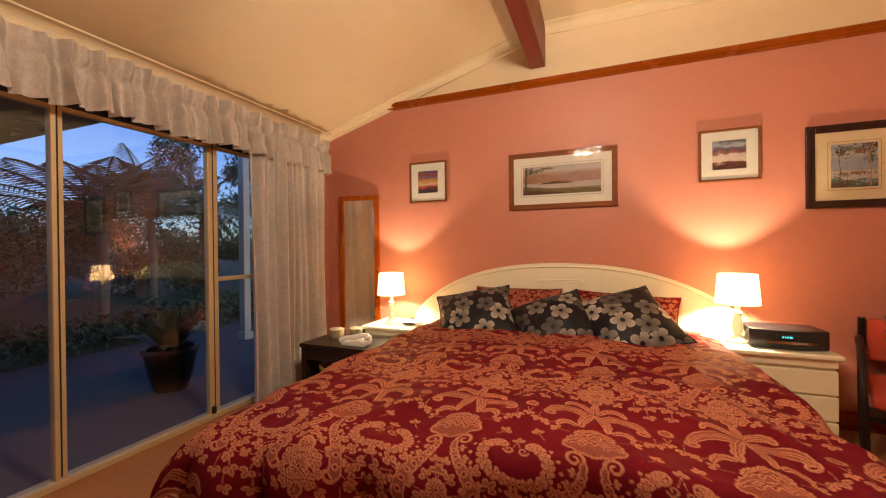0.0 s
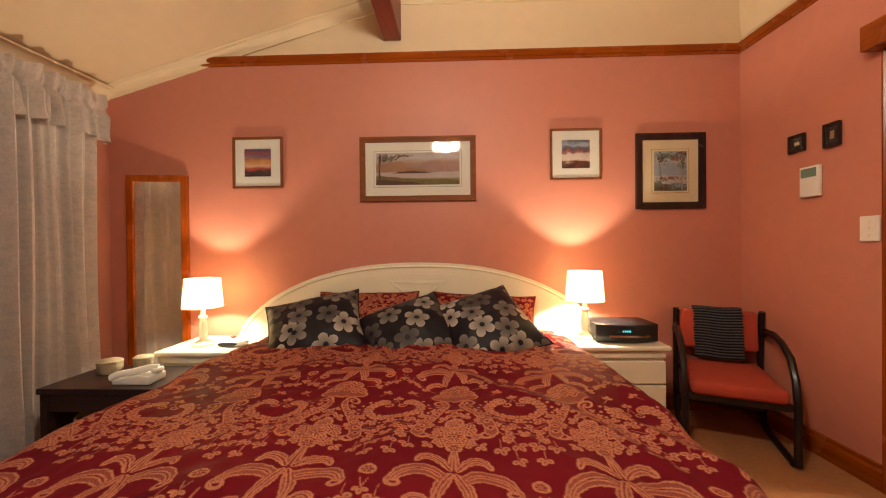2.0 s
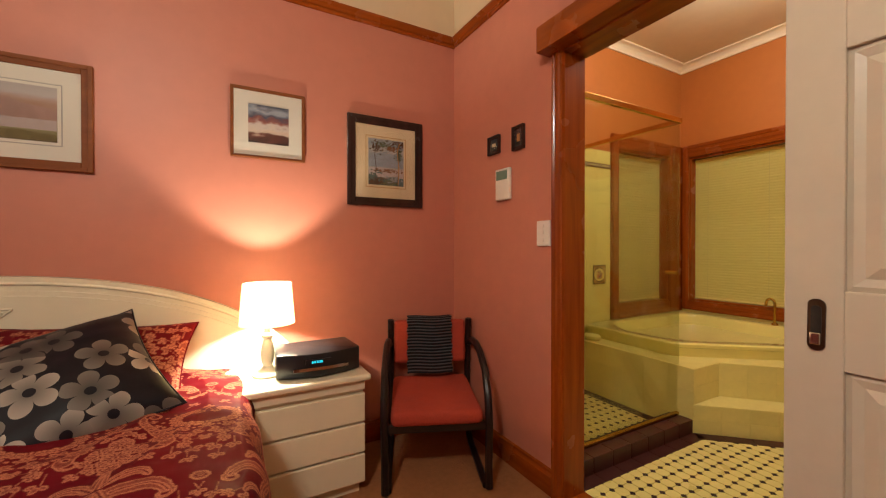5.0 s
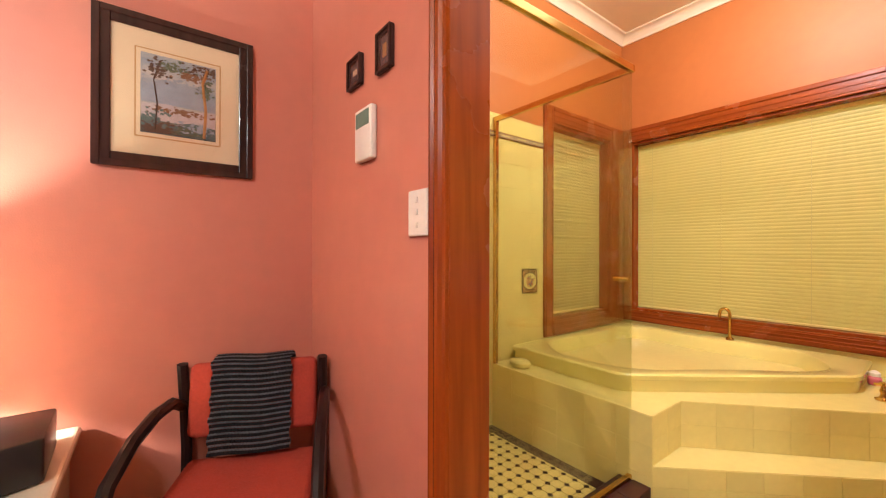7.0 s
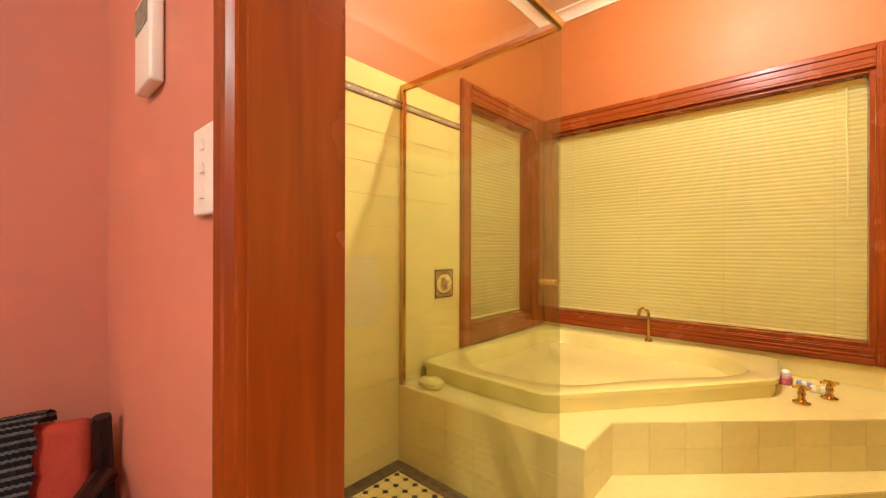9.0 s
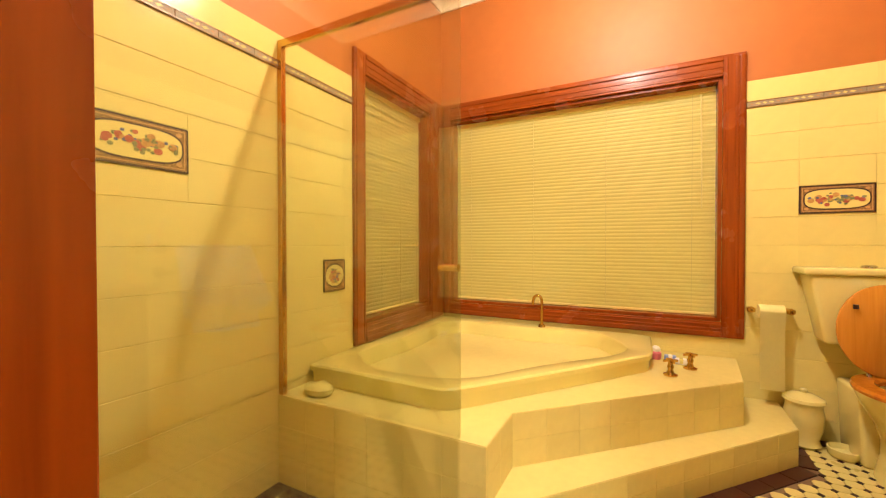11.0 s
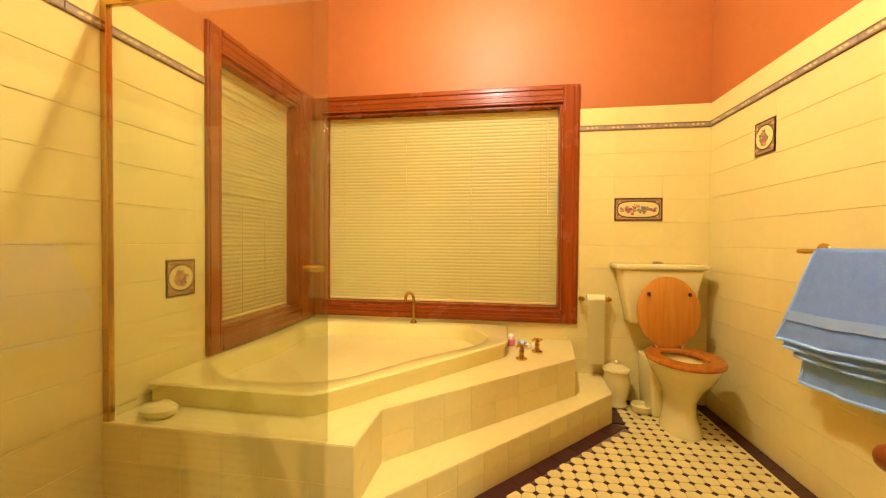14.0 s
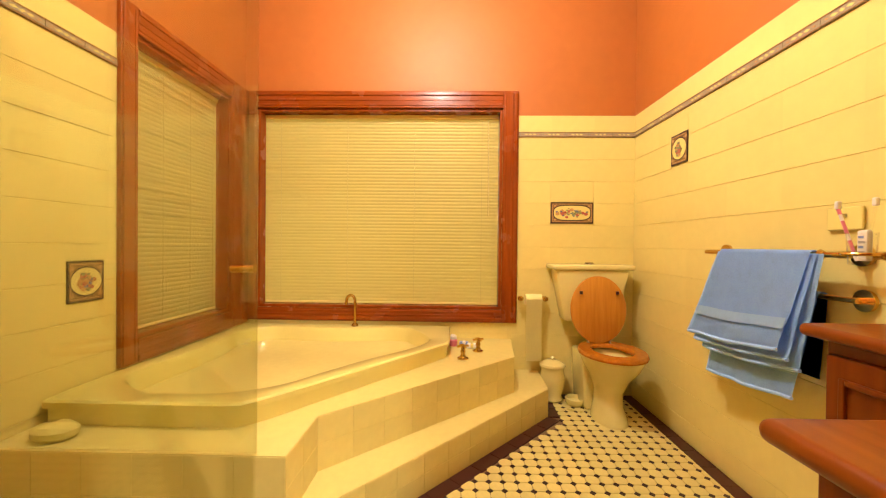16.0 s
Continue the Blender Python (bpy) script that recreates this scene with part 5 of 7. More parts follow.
# pictures
def picture(name, x0, x1, z0, z1, w, frame_mat, image, mount, border, label, line=None, plane="y", mount_mat=None):
    """A framed print: moulded frame, mount, sunk print and glass. Hung on the north wall, or on the east wall."""
    t = thing(name, ((x0 + x1) / 2, 0, z0) if plane == "y" else (0, (x0 + x1) / 2, z0), label, "picture", "framed pictures")

    def bx(a0, a1, d0, d1, q0, q1, bev=0.0):
        return box(a0, a1, -d1, -d0, q0, q1, bev) if plane == "y" else box(-d1, -d0, a0, a1, q0, q1, bev)
    for a0, a1, q0, q1 in ((x0, x0 + w, z0, z1), (x1 - w, x1, z0, z1), (x0 + w, x1 - w, z0, z0 + w), (x0 + w, x1 - w, z1 - w, z1)):
        b = bx(a0, a1, 0.001, 0.0145, q0, q1, 0.003)
        part("frame_side", b, frame_mat, t)
    for a0, a1, q0, q1 in ((x0, x0 + w * 0.45, z0, z1), (x1 - w * 0.45, x1, z0, z1), (x0 + w * 0.45, x1 - w * 0.45, z0, z0 + w * 0.45), (x0 + w * 0.45, x1 - w * 0.45, z1 - w * 0.45, z1)):
        part("frame_edge", bx(a0, a1, 0.0148, 0.0195, q0, q1, 0.002), frame_mat, t)
    part("mount", bx(x0 + w, x1 - w, 0.002, 0.008, z0 + w, z1 - w), mount_mat or PAPER, t)
    mx, mz = border
    if line:
        part("line", bx(x0 + mx - 0.016, x1 - mx + 0.016, 0.008, 0.0088, z0 + mz - 0.016, z1 - mz + 0.016), line, t)
        part("slip", bx(x0 + mx - 0.012, x1 - mx + 0.012, 0.0088, 0.0094, z0 + mz - 0.012, z1 - mz + 0.012), mount_mat or PAPER, t)
    part("print", bx(x0 + mx, x1 - mx, 0.0094, 0.0104, z0 + mz, z1 - mz), image, t)
    part("pane", bx(x0 + w, x1 - w, 0.0126, 0.0134, z0 + w, z1 - w), GLASS, t)
    return t


BROWNFRAME = wood("brown_frame", (0.15, 0.042, 0.012), (0.25, 0.078, 0.022), 0.5, 0)
BROWNFRAME.node_tree.nodes["Principled BSDF"].inputs["Specular IOR Level"].default_value = 0.15
DARKFRAME = wood("dark_frame", (0.018, 0.007, 0.005), (0.045, 0.016, 0.012), 0.25, 2)
CREAMMOUNT = mat("cream_mount", (0.66, 0.52, 0.33), 0.8, vary=0.03)
SUNSET = painting("sunset_print", [(0.0, (0.02, 0.012, 0.02)), (0.18, (0.05, 0.02, 0.02)), (0.26, (0.45, 0.05, 0.03)), (0.40, (0.60, 0.42, 0.28)), (0.55, (0.55, 0.22, 0.05)), (0.72, (0.16, 0.09, 0.16)), (0.85, (0.30, 0.05, 0.06)), (1.0, (0.07, 0.06, 0.14))], 2.6, 0.22)
CLOUDS = painting("cloud_print", [(0.0, (0.03, 0.015, 0.012)), (0.18, (0.12, 0.03, 0.02)), (0.28, (0.65, 0.50, 0.40)), (0.48, (0.60, 0.52, 0.48)), (0.58, (0.30, 0.08, 0.06)), (0.70, (0.06, 0.07, 0.12)), (0.85, (0.35, 0.38, 0.45)), (1.0, (0.05, 0.06, 0.10))], 3.0, 0.30)
HILLS = painting("hill_print", [(0.0, (0.10, 0.06, 0.03)), (0.15, (0.22, 0.19, 0.08)), (0.33, (0.30, 0.27, 0.12)), (0.42, (0.36, 0.27, 0.22)), (0.50, (0.16, 0.10, 0.07)), (0.62, (0.36, 0.20, 0.13)), (0.74, (0.42, 0.28, 0.22)), (0.84, (0.47, 0.42, 0.42)), (1.0, (0.42, 0.37, 0.36))], 2.2, 0.16)
GUMS = painting("gum_tree_print", [(0.0, (0.05, 0.07, 0.06)), (0.2, (0.15, 0.15, 0.11)), (0.32, (0.42, 0.38, 0.31)), (0.46, (0.28, 0.30, 0.31)), (0.6, (0.20, 0.25, 0.29)), (0.72, (0.45, 0.40, 0.36)), (0.86, (0.24, 0.28, 0.32)), (1.0, (0.32, 0.33, 0.34))], 4.0, 0.16)
GREYLINE = mat("grey_line", (0.35, 0.34, 0.32), 0.8)
GOLDLINE = mat("ochre_line", (0.42, 0.22, 0.07), 0.8)
picture("picture", -3.548, -3.187, 1.572, 1.938, 0.017, BROWNFRAME, SUNSET, None, (0.085, 0.085), "square sunset print in a thin brown frame")
big = picture("picture", -2.632, -1.812, 1.466, 1.922, 0.040, BROWNFRAME, HILLS, None, (0.115, 0.115), "wide misty hill landscape print in a brown timber frame", GREYLINE)


def painted_shape(parent, name, outline, depth, material):
    """A flat shape of paint on a print on the north wall."""
    part(name, prism(outline, -0.0104 - depth, -0.0103, "y"), material, parent)


def ridge(x0, x1, base, heights, seed):
    """The outline of a hill line: a ragged crest over a level base."""
    rng = random.Random(seed)
    n = 48
    out = [(x1, base), (x0, base)]
    for q in range(n + 1):
        f = q / n * (len(heights) - 1)
        k = min(int(f), len(heights) - 2)
        g = (1 - math.cos((f - k) * math.pi)) / 2
        out.append((x0 + (x1 - x0) * q / n, base + heights[k] * (1 - g) + heights[k + 1] * g + rng.uniform(0, 0.0025)))
    return out


def painted_foliage(parent, clumps, bounds, seed):
    """Dabs of paint in clumps on a print."""
    rng = random.Random(seed)
    for cx, cz, rx_, rz_, m_ in clumps:
        b = bmesh.new()
        for k in range(70):
            pr = rng.uniform(0.002, 0.005)
            px_ = min(max(cx + rng.gauss(0, rx_ * 0.5), bounds[0]), bounds[1])
            pz_ = min(max(cz + rng.gauss(0, rz_ * 0.6), bounds[2]), bounds[3])
            b.faces.new([b.verts.new((px_ + pr * math.cos(a_) * 1.5, -0.01075 - 0.00002 * k, pz_ + pr * math.sin(a_))) for a_ in (0.3, 1.5, 2.8, 4.1, 5.3)])
        part("painted_foliage", b, m_, parent)


RUSSET = mat("russet_paint", (0.20, 0.085, 0.035), 0.8, vary=0.2)
UMBER = mat("umber_paint", (0.09, 0.045, 0.025), 0.8, vary=0.2)
SAGE = mat("sage_paint", (0.10, 0.11, 0.06), 0.8, vary=0.2)
MAUVE = mat("mauve_hill_paint", (0.36, 0.22, 0.19), 0.8, vary=0.25, scale=30)
TAWNY = mat("tawny_hill_paint", (0.33, 0.17, 0.10), 0.8, vary=0.3, scale=40)
LAKE = mat("lake_paint", (0.45, 0.37, 0.36), 0.7, vary=0.15, scale=45)
BANK = mat("bank_paint", (0.16, 0.12, 0.045), 0.8, vary=0.45, scale=55)
UX0, UX1 = -2.516, -1.928
painted_shape(big, "painted_hill", ridge(UX0, UX1, 1.665, (0.055, 0.085, 0.060, 0.035, 0.070, 0.085, 0.062, 0.050), 1), 0.0004, MAUVE)
painted_shape(big, "painted_hill", ridge(UX0, -2.10, 1.665, (0.050, 0.065, 0.080, 0.040, 0.022, 0.004), 2), 0.0006, TAWNY)
painted_shape(big, "painted_lake", ridge(UX0, UX1, 1.628, (0.040, 0.044, 0.040, 0.042), 3), 0.0008, LAKE)
painted_shape(big, "painted_shore", ridge(-2.40, -2.12, 1.662, (0.002, 0.012, 0.018, 0.010, 0.002), 4), 0.0010, UMBER)
painted_shape(big, "painted_bank", ridge(UX0, UX1, 1.585, (0.062, 0.052, 0.040, 0.030, 0.034, 0.026), 5), 0.0012, BANK)
painted_shape(big, "painted_bank", ridge(UX0, -2.18, 1.585, (0.034, 0.026, 0.016, 0.002), 6), 0.0014, UMBER)
painted_shape(big, "tree_trunk", [(-2.500, 1.60), (-2.484, 1.60), (-2.487, 1.70), (-2.478, 1.79), (-2.497, 1.79), (-2.498, 1.70)], 0.0016, UMBER)
painted_foliage(big, ((-2.46, 1.775, 0.05, 0.022, UMBER), (-2.42, 1.765, 0.07, 0.018, SAGE), (-2.34, 1.785, 0.08, 0.010, UMBER), (-2.49, 1.63, 0.03, 0.012, SAGE)), (-2.508, -1.936, 1.59, 1.798), 5)
picture("picture", -1.295, -0.943, 1.600, 1.955, 0.015, BROWNFRAME, CLOUDS, None, (0.080, 0.080), "square cloudy sky print in a thin brown frame")
gum = picture("picture", -0.712, -0.240, 1.389, 1.912, 0.048, DARKFRAME, GUMS, None, (0.125, 0.125), "gum tree landscape print in a heavy dark frame", GOLDLINE, mount_mat=CREAMMOUNT)
part("tree_trunk", tube([(-0.40, -0.0108, 1.52), (-0.395, -0.0108, 1.62), (-0.405, -0.0108, 1.72), (-0.39, -0.0108, 1.77)], 0.010, 6, flat=0.2), OCHRE_GLAZE, gum)
SLATE = mat("slate_hill_paint", (0.27, 0.29, 0.33), 0.8, vary=0.3, scale=40)
TEAL = mat("teal_scrub_paint", (0.09, 0.13, 0.12), 0.8, vary=0.5, scale=70)
for k, (x0, x1, base, hs, m_) in enumerate(((-0.585, -0.367, 1.62, (0.060, 0.085, 0.070, 0.050), SLATE), (-0.585, -0.367, 1.56, (0.055, 0.060, 0.050, 0.058), LAKE), (-0.585, -0.367, 1.518, (0.050, 0.030, 0.048, 0.040), TEAL), (-0.585, -0.47, 1.518, (0.034, 0.028, 0.016, 0.002), UMBER))):
    painted_shape(gum, "painted_hill", ridge(x0, x1, base, hs, 30 + k), 0.0002 + 0.0001 * k, m_)
part("tree_trunk", tube([(-0.545, -0.0108, 1.53), (-0.54, -0.0108, 1.62), (-0.55, -0.0108, 1.70), (-0.53, -0.0108, 1.77)], 0.0045, 6, flat=0.2), UMBER, gum)
painted_foliage(gum, ((-0.40, 1.765, 0.055, 0.018, UMBER), (-0.50, 1.755, 0.05, 0.014, SAGE), (-0.44, 1.735, 0.04, 0.012, RUSSET), (-0.53, 1.54, 0.05, 0.02, UMBER), (-0.45, 1.53, 0.06, 0.014, SAGE), (-0.395, 1.70, 0.02, 0.03, SAGE), (-0.55, 1.56, 0.04, 0.025, TEAL), (-0.43, 1.55, 0.06, 0.015, SLATE), (-0.48, 1.60, 0.09, 0.010, RUSSET), (-0.47, 1.70, 0.10, 0.012, SLATE), (-0.54, 1.74, 0.03, 0.025, UMBER)), (-0.58, -0.372, 1.522, 1.78), 21)
picture("small_picture", -0.506, -0.402, 1.660, 1.762, 0.018, DARKFRAME, CREAMMOUNT, None, (0.036, 0.042), "tiny dark framed picture by the doorway", plane="x", mount_mat=BLACKPLASTIC)
picture("small_picture", -0.706, -0.616, 1.642, 1.766, 0.018, DARKFRAME, GOLDLINE, None, (0.034, 0.042), "tiny upright dark framed picture by the doorway", plane="x", mount_mat=BLACKPLASTIC)

# controls on the east wall
thermo = thing("wall_controller", (0, -0.54, 1.40), "white wall controller with small screen", "thermostat")
part("case", box(-0.024, -0.001, -0.600, -0.484, 1.398, 1.565, 0.006, seg=3), WHITEPLASTIC, thermo, smooth=True)
part("screen", box(-0.0255, -0.0235, -0.588, -0.496, 1.505, 1.553), mat("lcd_green", (0.16, 0.24, 0.18), 0.2), thermo)
switch = thing("light_switch", (0, -0.84, 1.15), "cream light switch plate with two rockers", "light switch")
part("plate", box(-0.012, -0.001, -0.884, -0.797, 1.150, 1.270, 0.004), WHITEPLASTIC, switch)
for z in (1.178, 1.212, 1.243):
    part("rocker", box(-0.016, -0.0115, -0.846, -0.835, z - 0.007, z + 0.007, 0.0015), WHITEPLASTIC, switch)
pir = thing("alarm_sensor", (-0.05, -0.05, 2.74), "small white alarm sensor in the corner", "alarm sensor")
b = box(-0.035, 0.035, -0.026, 0.026, -0.055, 0.055, 0.012, seg=3)
o = part("sensor_case", b, WHITEPLASTIC, pir, smooth=True)
o2 = part("lens", box(-0.024, 0.024, -0.030, -0.020, -0.045, 0.0, 0.006), PAPER, pir)
pir.matrix_world = pose(-0.03, -0.03, 2.79, 0, 0, -45)


# chair
def bentwood_chair():
    t = thing("armchair", (0, 0, 0), "red upholstered chair with black bentwood arms in the corner", "chair")
    W = 0.232
    for s in (-1, 1):
        path = [(s * W, 0.02, 0.715), (s * W, 0.045, 0.55), (s * W, 0.06, 0.40), (s * W, 0.05, 0.20), (s * W, 0.0, 0.03), (s * W, -0.06, 0.012), (s * W, -0.30, 0.012), (s * W, -0.485, 0.014)]
        part("back_leg", tube(path, 0.018, 8), BLACKWOOD, t, smooth=True)
        arm = [(s * (W + 0.005), 0.045, 0.56), (s * (W + 0.012), -0.03, 0.60), (s * (W + 0.015), -0.14, 0.605), (s * (W + 0.015), -0.27, 0.585), (s * (W + 0.015), -0.39, 0.53), (s * (W + 0.015), -0.455, 0.43), (s * (W + 0.015), -0.485, 0.30), (s * (W + 0.01), -0.495, 0.14), (s * (W + 0.01), -0.50, 0.012)]
        part("arm", tube(arm, 0.019, 8), BLACKWOOD, t, smooth=True)
    part("front_rail", box(-W, W, -0.480, -0.450, 0.275, 0.315, 0.005), BLACKWOOD, t)
    part("stretcher", box(-W, W, -0.02, 0.01, 0.10, 0.13, 0.004), BLACKWOOD, t)
    part("back_rail", box(-W, W, 0.045, 0.065, 0.30, 0.33, 0.004), BLACKWOOD, t)
    part("seat", box(-W + 0.015, W - 0.015, -0.505, 0.03, 0.312, 0.385, 0.028, seg=4), REDCLOTH, t, "red wool seat pad", smooth=True)
    b = box(-W + 0.02, W - 0.02, -0.028, 0.028, -0.125, 0.125, 0.024, seg=4)
    part("backrest", b, REDCLOTH, t, "red wool back pad", smooth=True).matrix_local = pose(0, 0.028, 0.585, -8, 0, 0)
    return t


chair = bentwood_chair()
CHAIR = pose(-0.262, -0.166, 0, 0, 0, -23)
chair.matrix_world = CHAIR
scarf = thing("scarf", (0, 0, 0), "charcoal and grey striped knitted scarf draped over the chair back", "scarf")


def scarf_at(s, x):
    """Along the scarf: from the front hem, over the top of the back pad, down behind."""
    if s < 0.33:
        f = s / 0.33
        return (x, -0.034 + 0.036 * f - 0.018 * (1 - f) ** 2, 0.415 + 0.303 * f)
    if s < 0.41:
        a = (s - 0.33) / 0.08 * math.pi
        return (x, 0.044 - 0.042 * math.cos(a), 0.718 + 0.012 * math.sin(a))
    f = (s - 0.41) / 0.2
    return (x, 0.086 - 0.02 * f, 0.718 - 0.20 * f)


for i in range(64):
    step = 0.61 / 32
    s0 = (i // 2) * step + (0.0 if i % 2 == 0 else step * 0.62)
    s1 = s0 + step * (0.62 if i % 2 == 0 else 0.38)

    def knit(u, v, i=i, s0=s0, s1=s1):
        p = scarf_at(s0 + (s1 - s0) * v, -0.135 + 0.262 * u + 0.004 * math.sin(i * 0.9))
        out = (0.005 if i % 2 == 0 else 0.0035) * math.sin(math.pi * v) * (0.65 + 0.35 * math.sin(150 * u + 2.1 * i))
        return (p[0], p[1] - out * (1 if p[1] < 0.044 else -1), p[2] + 0.003 * math.sin(7 * u + 0.5) + 0.0012 * math.sin(150 * u + 2.1 * i))
    part("knit_band", sheet(knit, 110, 4, 0.005), KNIT if i % 2 == 0 else KNIT_PALE, scarf, smooth=True)
scarf.matrix_world = CHAIR

# ceiling light beside the beam
LX, LY, LZ0 = -2.08, -2.42, 2.60
fan = thing("ceiling_light", (LX, LY, FLAT), "three-arm brass ceiling light with frosted glass shades", "ceiling light")
part("canopy", lathe([(0.055, 0), (0.055, -0.012), (0.02, -0.03)], (LX, LY, FLAT), 20), BRASS, fan, smooth=True)
part("stem", tube([(LX, LY, FLAT - 0.02), (LX, LY, LZ0)], 0.010, 10), BRASS, fan)
part("hub", lathe([(0.02, -0.05), (0.05, -0.02), (0.05, 0.02), (0.02, 0.05)], (LX, LY, LZ0), 20), BRASS, fan, smooth=True)
FROST = glow("frosted_glass_lit", (1.0, 0.85, 0.62), 5.0)
for k in range(3):
    a = radians(90 + 120 * k)
    cx, cy = LX + 0.12 * math.cos(a), LY + 0.12 * math.sin(a)
    part("arm", tube([(LX, LY, LZ0), (cx, cy, LZ0 + 0.01), (cx, cy, LZ0 - 0.02)], 0.007, 8), BRASS, fan)
    part("glass_shade", lathe([(0.02, 0.0), (0.035, -0.02), (0.05, -0.055), (0.052, -0.06), (0.0, -0.05)], (cx, cy, LZ0 - 0.02), 18), FROST, fan, "lit frosted glass shade", smooth=True)


# ---- garden seen through the glass doors ----
structure("ground", box(-420, WX - 0.11, -400, 400, -0.2, -0.06), GRASS, "dark lawn at dusk", "ground")
structure("pavement_patio", box(-7.5, WX - 0.11, -9, 5, -0.12, -0.045), PAVING, "grey paved patio outside the doors", "patio")


def leaf_cloud(b, centre, radius, count, size, rng, squash=0.8):
    for _ in range(count):
        d = Vector((rng.gauss(0, 1), rng.gauss(0, 1), rng.gauss(0, 1))).normalized() * radius * rng.random() ** 0.4
        c = Vector(centre) + Vector((d.x, d.y, d.z * squash))
        a, t = Vector((rng.gauss(0, 1), rng.gauss(0, 1), rng.gauss(0, 1))).normalized(), Vector((rng.gauss(0, 1), rng.gauss(0, 1), rng.gauss(0, 1)))
        w = a.cross(t).normalized() * size * 0.4
        a = a * size
        vs = [b.verts.new(c - a), b.verts.new(c + w), b.verts.new(c + a), b.verts.new(c - w)]
        b.faces.new(vs)


def tree(x, y, h, r, seed):
    rng = random.Random(seed)
    t = thing("tree", (x, y, -0.06), "dark leafy garden tree against the dusk sky", "tree", "garden trees")
    top = Vector((x, y, h * 0.55))
    b = tube([(x, y, -0.06), (x + 0.1, y, h * 0.3), tuple(top)], 0.13, 8)
    crown = bmesh.new()
    for k in range(12):
        a = 2.4 * k
        e = top + Vector((r * 0.75 * math.cos(a), r * 0.75 * math.sin(a), rng.uniform(-0.35, 0.42) * h))
        tube([tuple(top - Vector((0, 0, h * 0.12))), tuple((top + e) / 2 + Vector((0, 0, 0.2))), tuple(e)], 0.04, 6, bm=b)
        leaf_cloud(crown, e, r * rng.uniform(0.30, 0.55), 800, 0.058, rng)
    part("trunk", b, BARK, t, smooth=True)
    part("crown", crown, LEAF, t)


for x, y, h, r, s in ((-13, -0.4, 2.3, 1.6, 1), (-14.5, -2.4, 2.4, 1.8, 2), (-13, 3.2, 1.9, 1.6, 3), (-13.5, 5.3, 4.6, 1.5, 8), (-16, -6.0, 2.8, 2.0, 4), (-12, 7.6, 5.6, 2.4, 5), (-17, 2.6, 2.2, 2.0, 6), (-18, -1.6, 2.6, 2.2, 7)):
    tree(x, y, h, r, s)


def palm(x, y, h, seed):
    rng = random.Random(seed)
    t = thing("palm_tree", (x, y, -0.06), "palm tree with arching fronds at dusk", "palm tree")
    part("trunk", tube([(x, y, -0.06), (x + 0.03, y + 0.02, h * 0.5), (x, y, h)], 0.06, 10), BARK, t, smooth=True)
    for k in range(15):
        a, up = 2 * math.pi * k / 15 + rng.uniform(-0.2, 0.2), rng.uniform(0.55, 1.45)
        L = rng.uniform(1.5, 2.1)
        b = bmesh.new()
        spine = []
        for i in range(17):
            f = i / 16
            rr = L * f * math.cos(up) + 0.15 * f
            spine.append(Vector((x + rr * math.cos(a), y + rr * math.sin(a), h + L * f * math.sin(up) - 0.75 * f * f)))
        tube(spine, 0.012, 5, bm=b)
        side = Vector((-math.sin(a), math.cos(a), 0))
        for i in range(2, 17):
            for q in (0.0, 0.5):
                p = spine[i - 1].lerp(spine[i], q)
                ln = 0.52 * math.sin(math.pi * (0.12 + 0.85 * (i + q) / 17))
                d = (spine[i] - spine[i - 1]).normalized()
                for s in (-1, 1):
                    tip = p + side * s * ln * 0.85 + d * ln * 0.5 - Vector((0, 0, ln * 0.45))
                    vs = [b.verts.new(p - d * 0.013), b.verts.new(p.lerp(tip, 0.5) + Vector((0, 0, 0.02))), b.verts.new(tip), b.verts.new(p + d * 0.013)]
                    b.faces.new(vs)
        part("frond", b, PALMLEAF, t)


palm(-8.2, -0.05, 1.55, 7)
palm(-8.9, 1.0, 1.65, 12)
hedge = bmesh.new()
rng = random.Random(11)
for k in range(60):
    leaf_cloud(hedge, (-7.95 + rng.uniform(-0.25, 0.25), -8 + 14 * k / 60, 0.16 + rng.uniform(-0.1, 0.12)), 0.34, 150, 0.05, rng)
solo("hedge", hedge, LEAF, "low dark clipped hedge along the patio", "hedge", smooth=False, kind="stuff")
pot = thing("potted_plant", (-5.45, -0.93, -0.045), "leafy plant in a large dark pot on the patio", "plant")
part("pot", lathe([(0.13, 0), (0.17, 0.15), (0.20, 0.32), (0.22, 0.34), (0.215, 0.37), (0.18, 0.36), (0.175, 0.30), (0, 0.30)], (-5.45, -0.93, -0.045), 26), DARKWOOD, pot, smooth=True)
b = bmesh.new()
rng = random.Random(3)
for k in range(26):
    a, up, L = rng.uniform(0, 6.28), rng.uniform(0.5, 1.3), rng.uniform(0.3, 0.55)
    p0 = Vector((-5.45, -0.93, 0.26))
    d = Vector((math.cos(a) * math.cos(up), math.sin(a) * math.cos(up), math.sin(up)))
    s = Vector((-math.sin(a), math.cos(a), 0)) * 0.05
    m1, m2 = p0 + d * L * 0.6, p0 + d * L - Vector((0, 0, 0.10))
    vs = [b.verts.new(p0), b.verts.new(m1 + s), b.verts.new(m2), b.verts.new(m1 - s)]
    b.faces.new(vs)
part("leaves", b, PALMLEAF, pot)
post = thing("verandah_post", (-6.4, -0.05, -0.045), "painted verandah post outside the doors", "post")
part("shaft", box(-6.45, -6.35, 0.62, 0.72, -0.045, 2.5, 0.008), WHITE_PAINT, post)
part("post_base", box(-6.47, -6.33, 0.60, 0.74, -0.045, 0.05, 0.006), WHITE_PAINT, post)
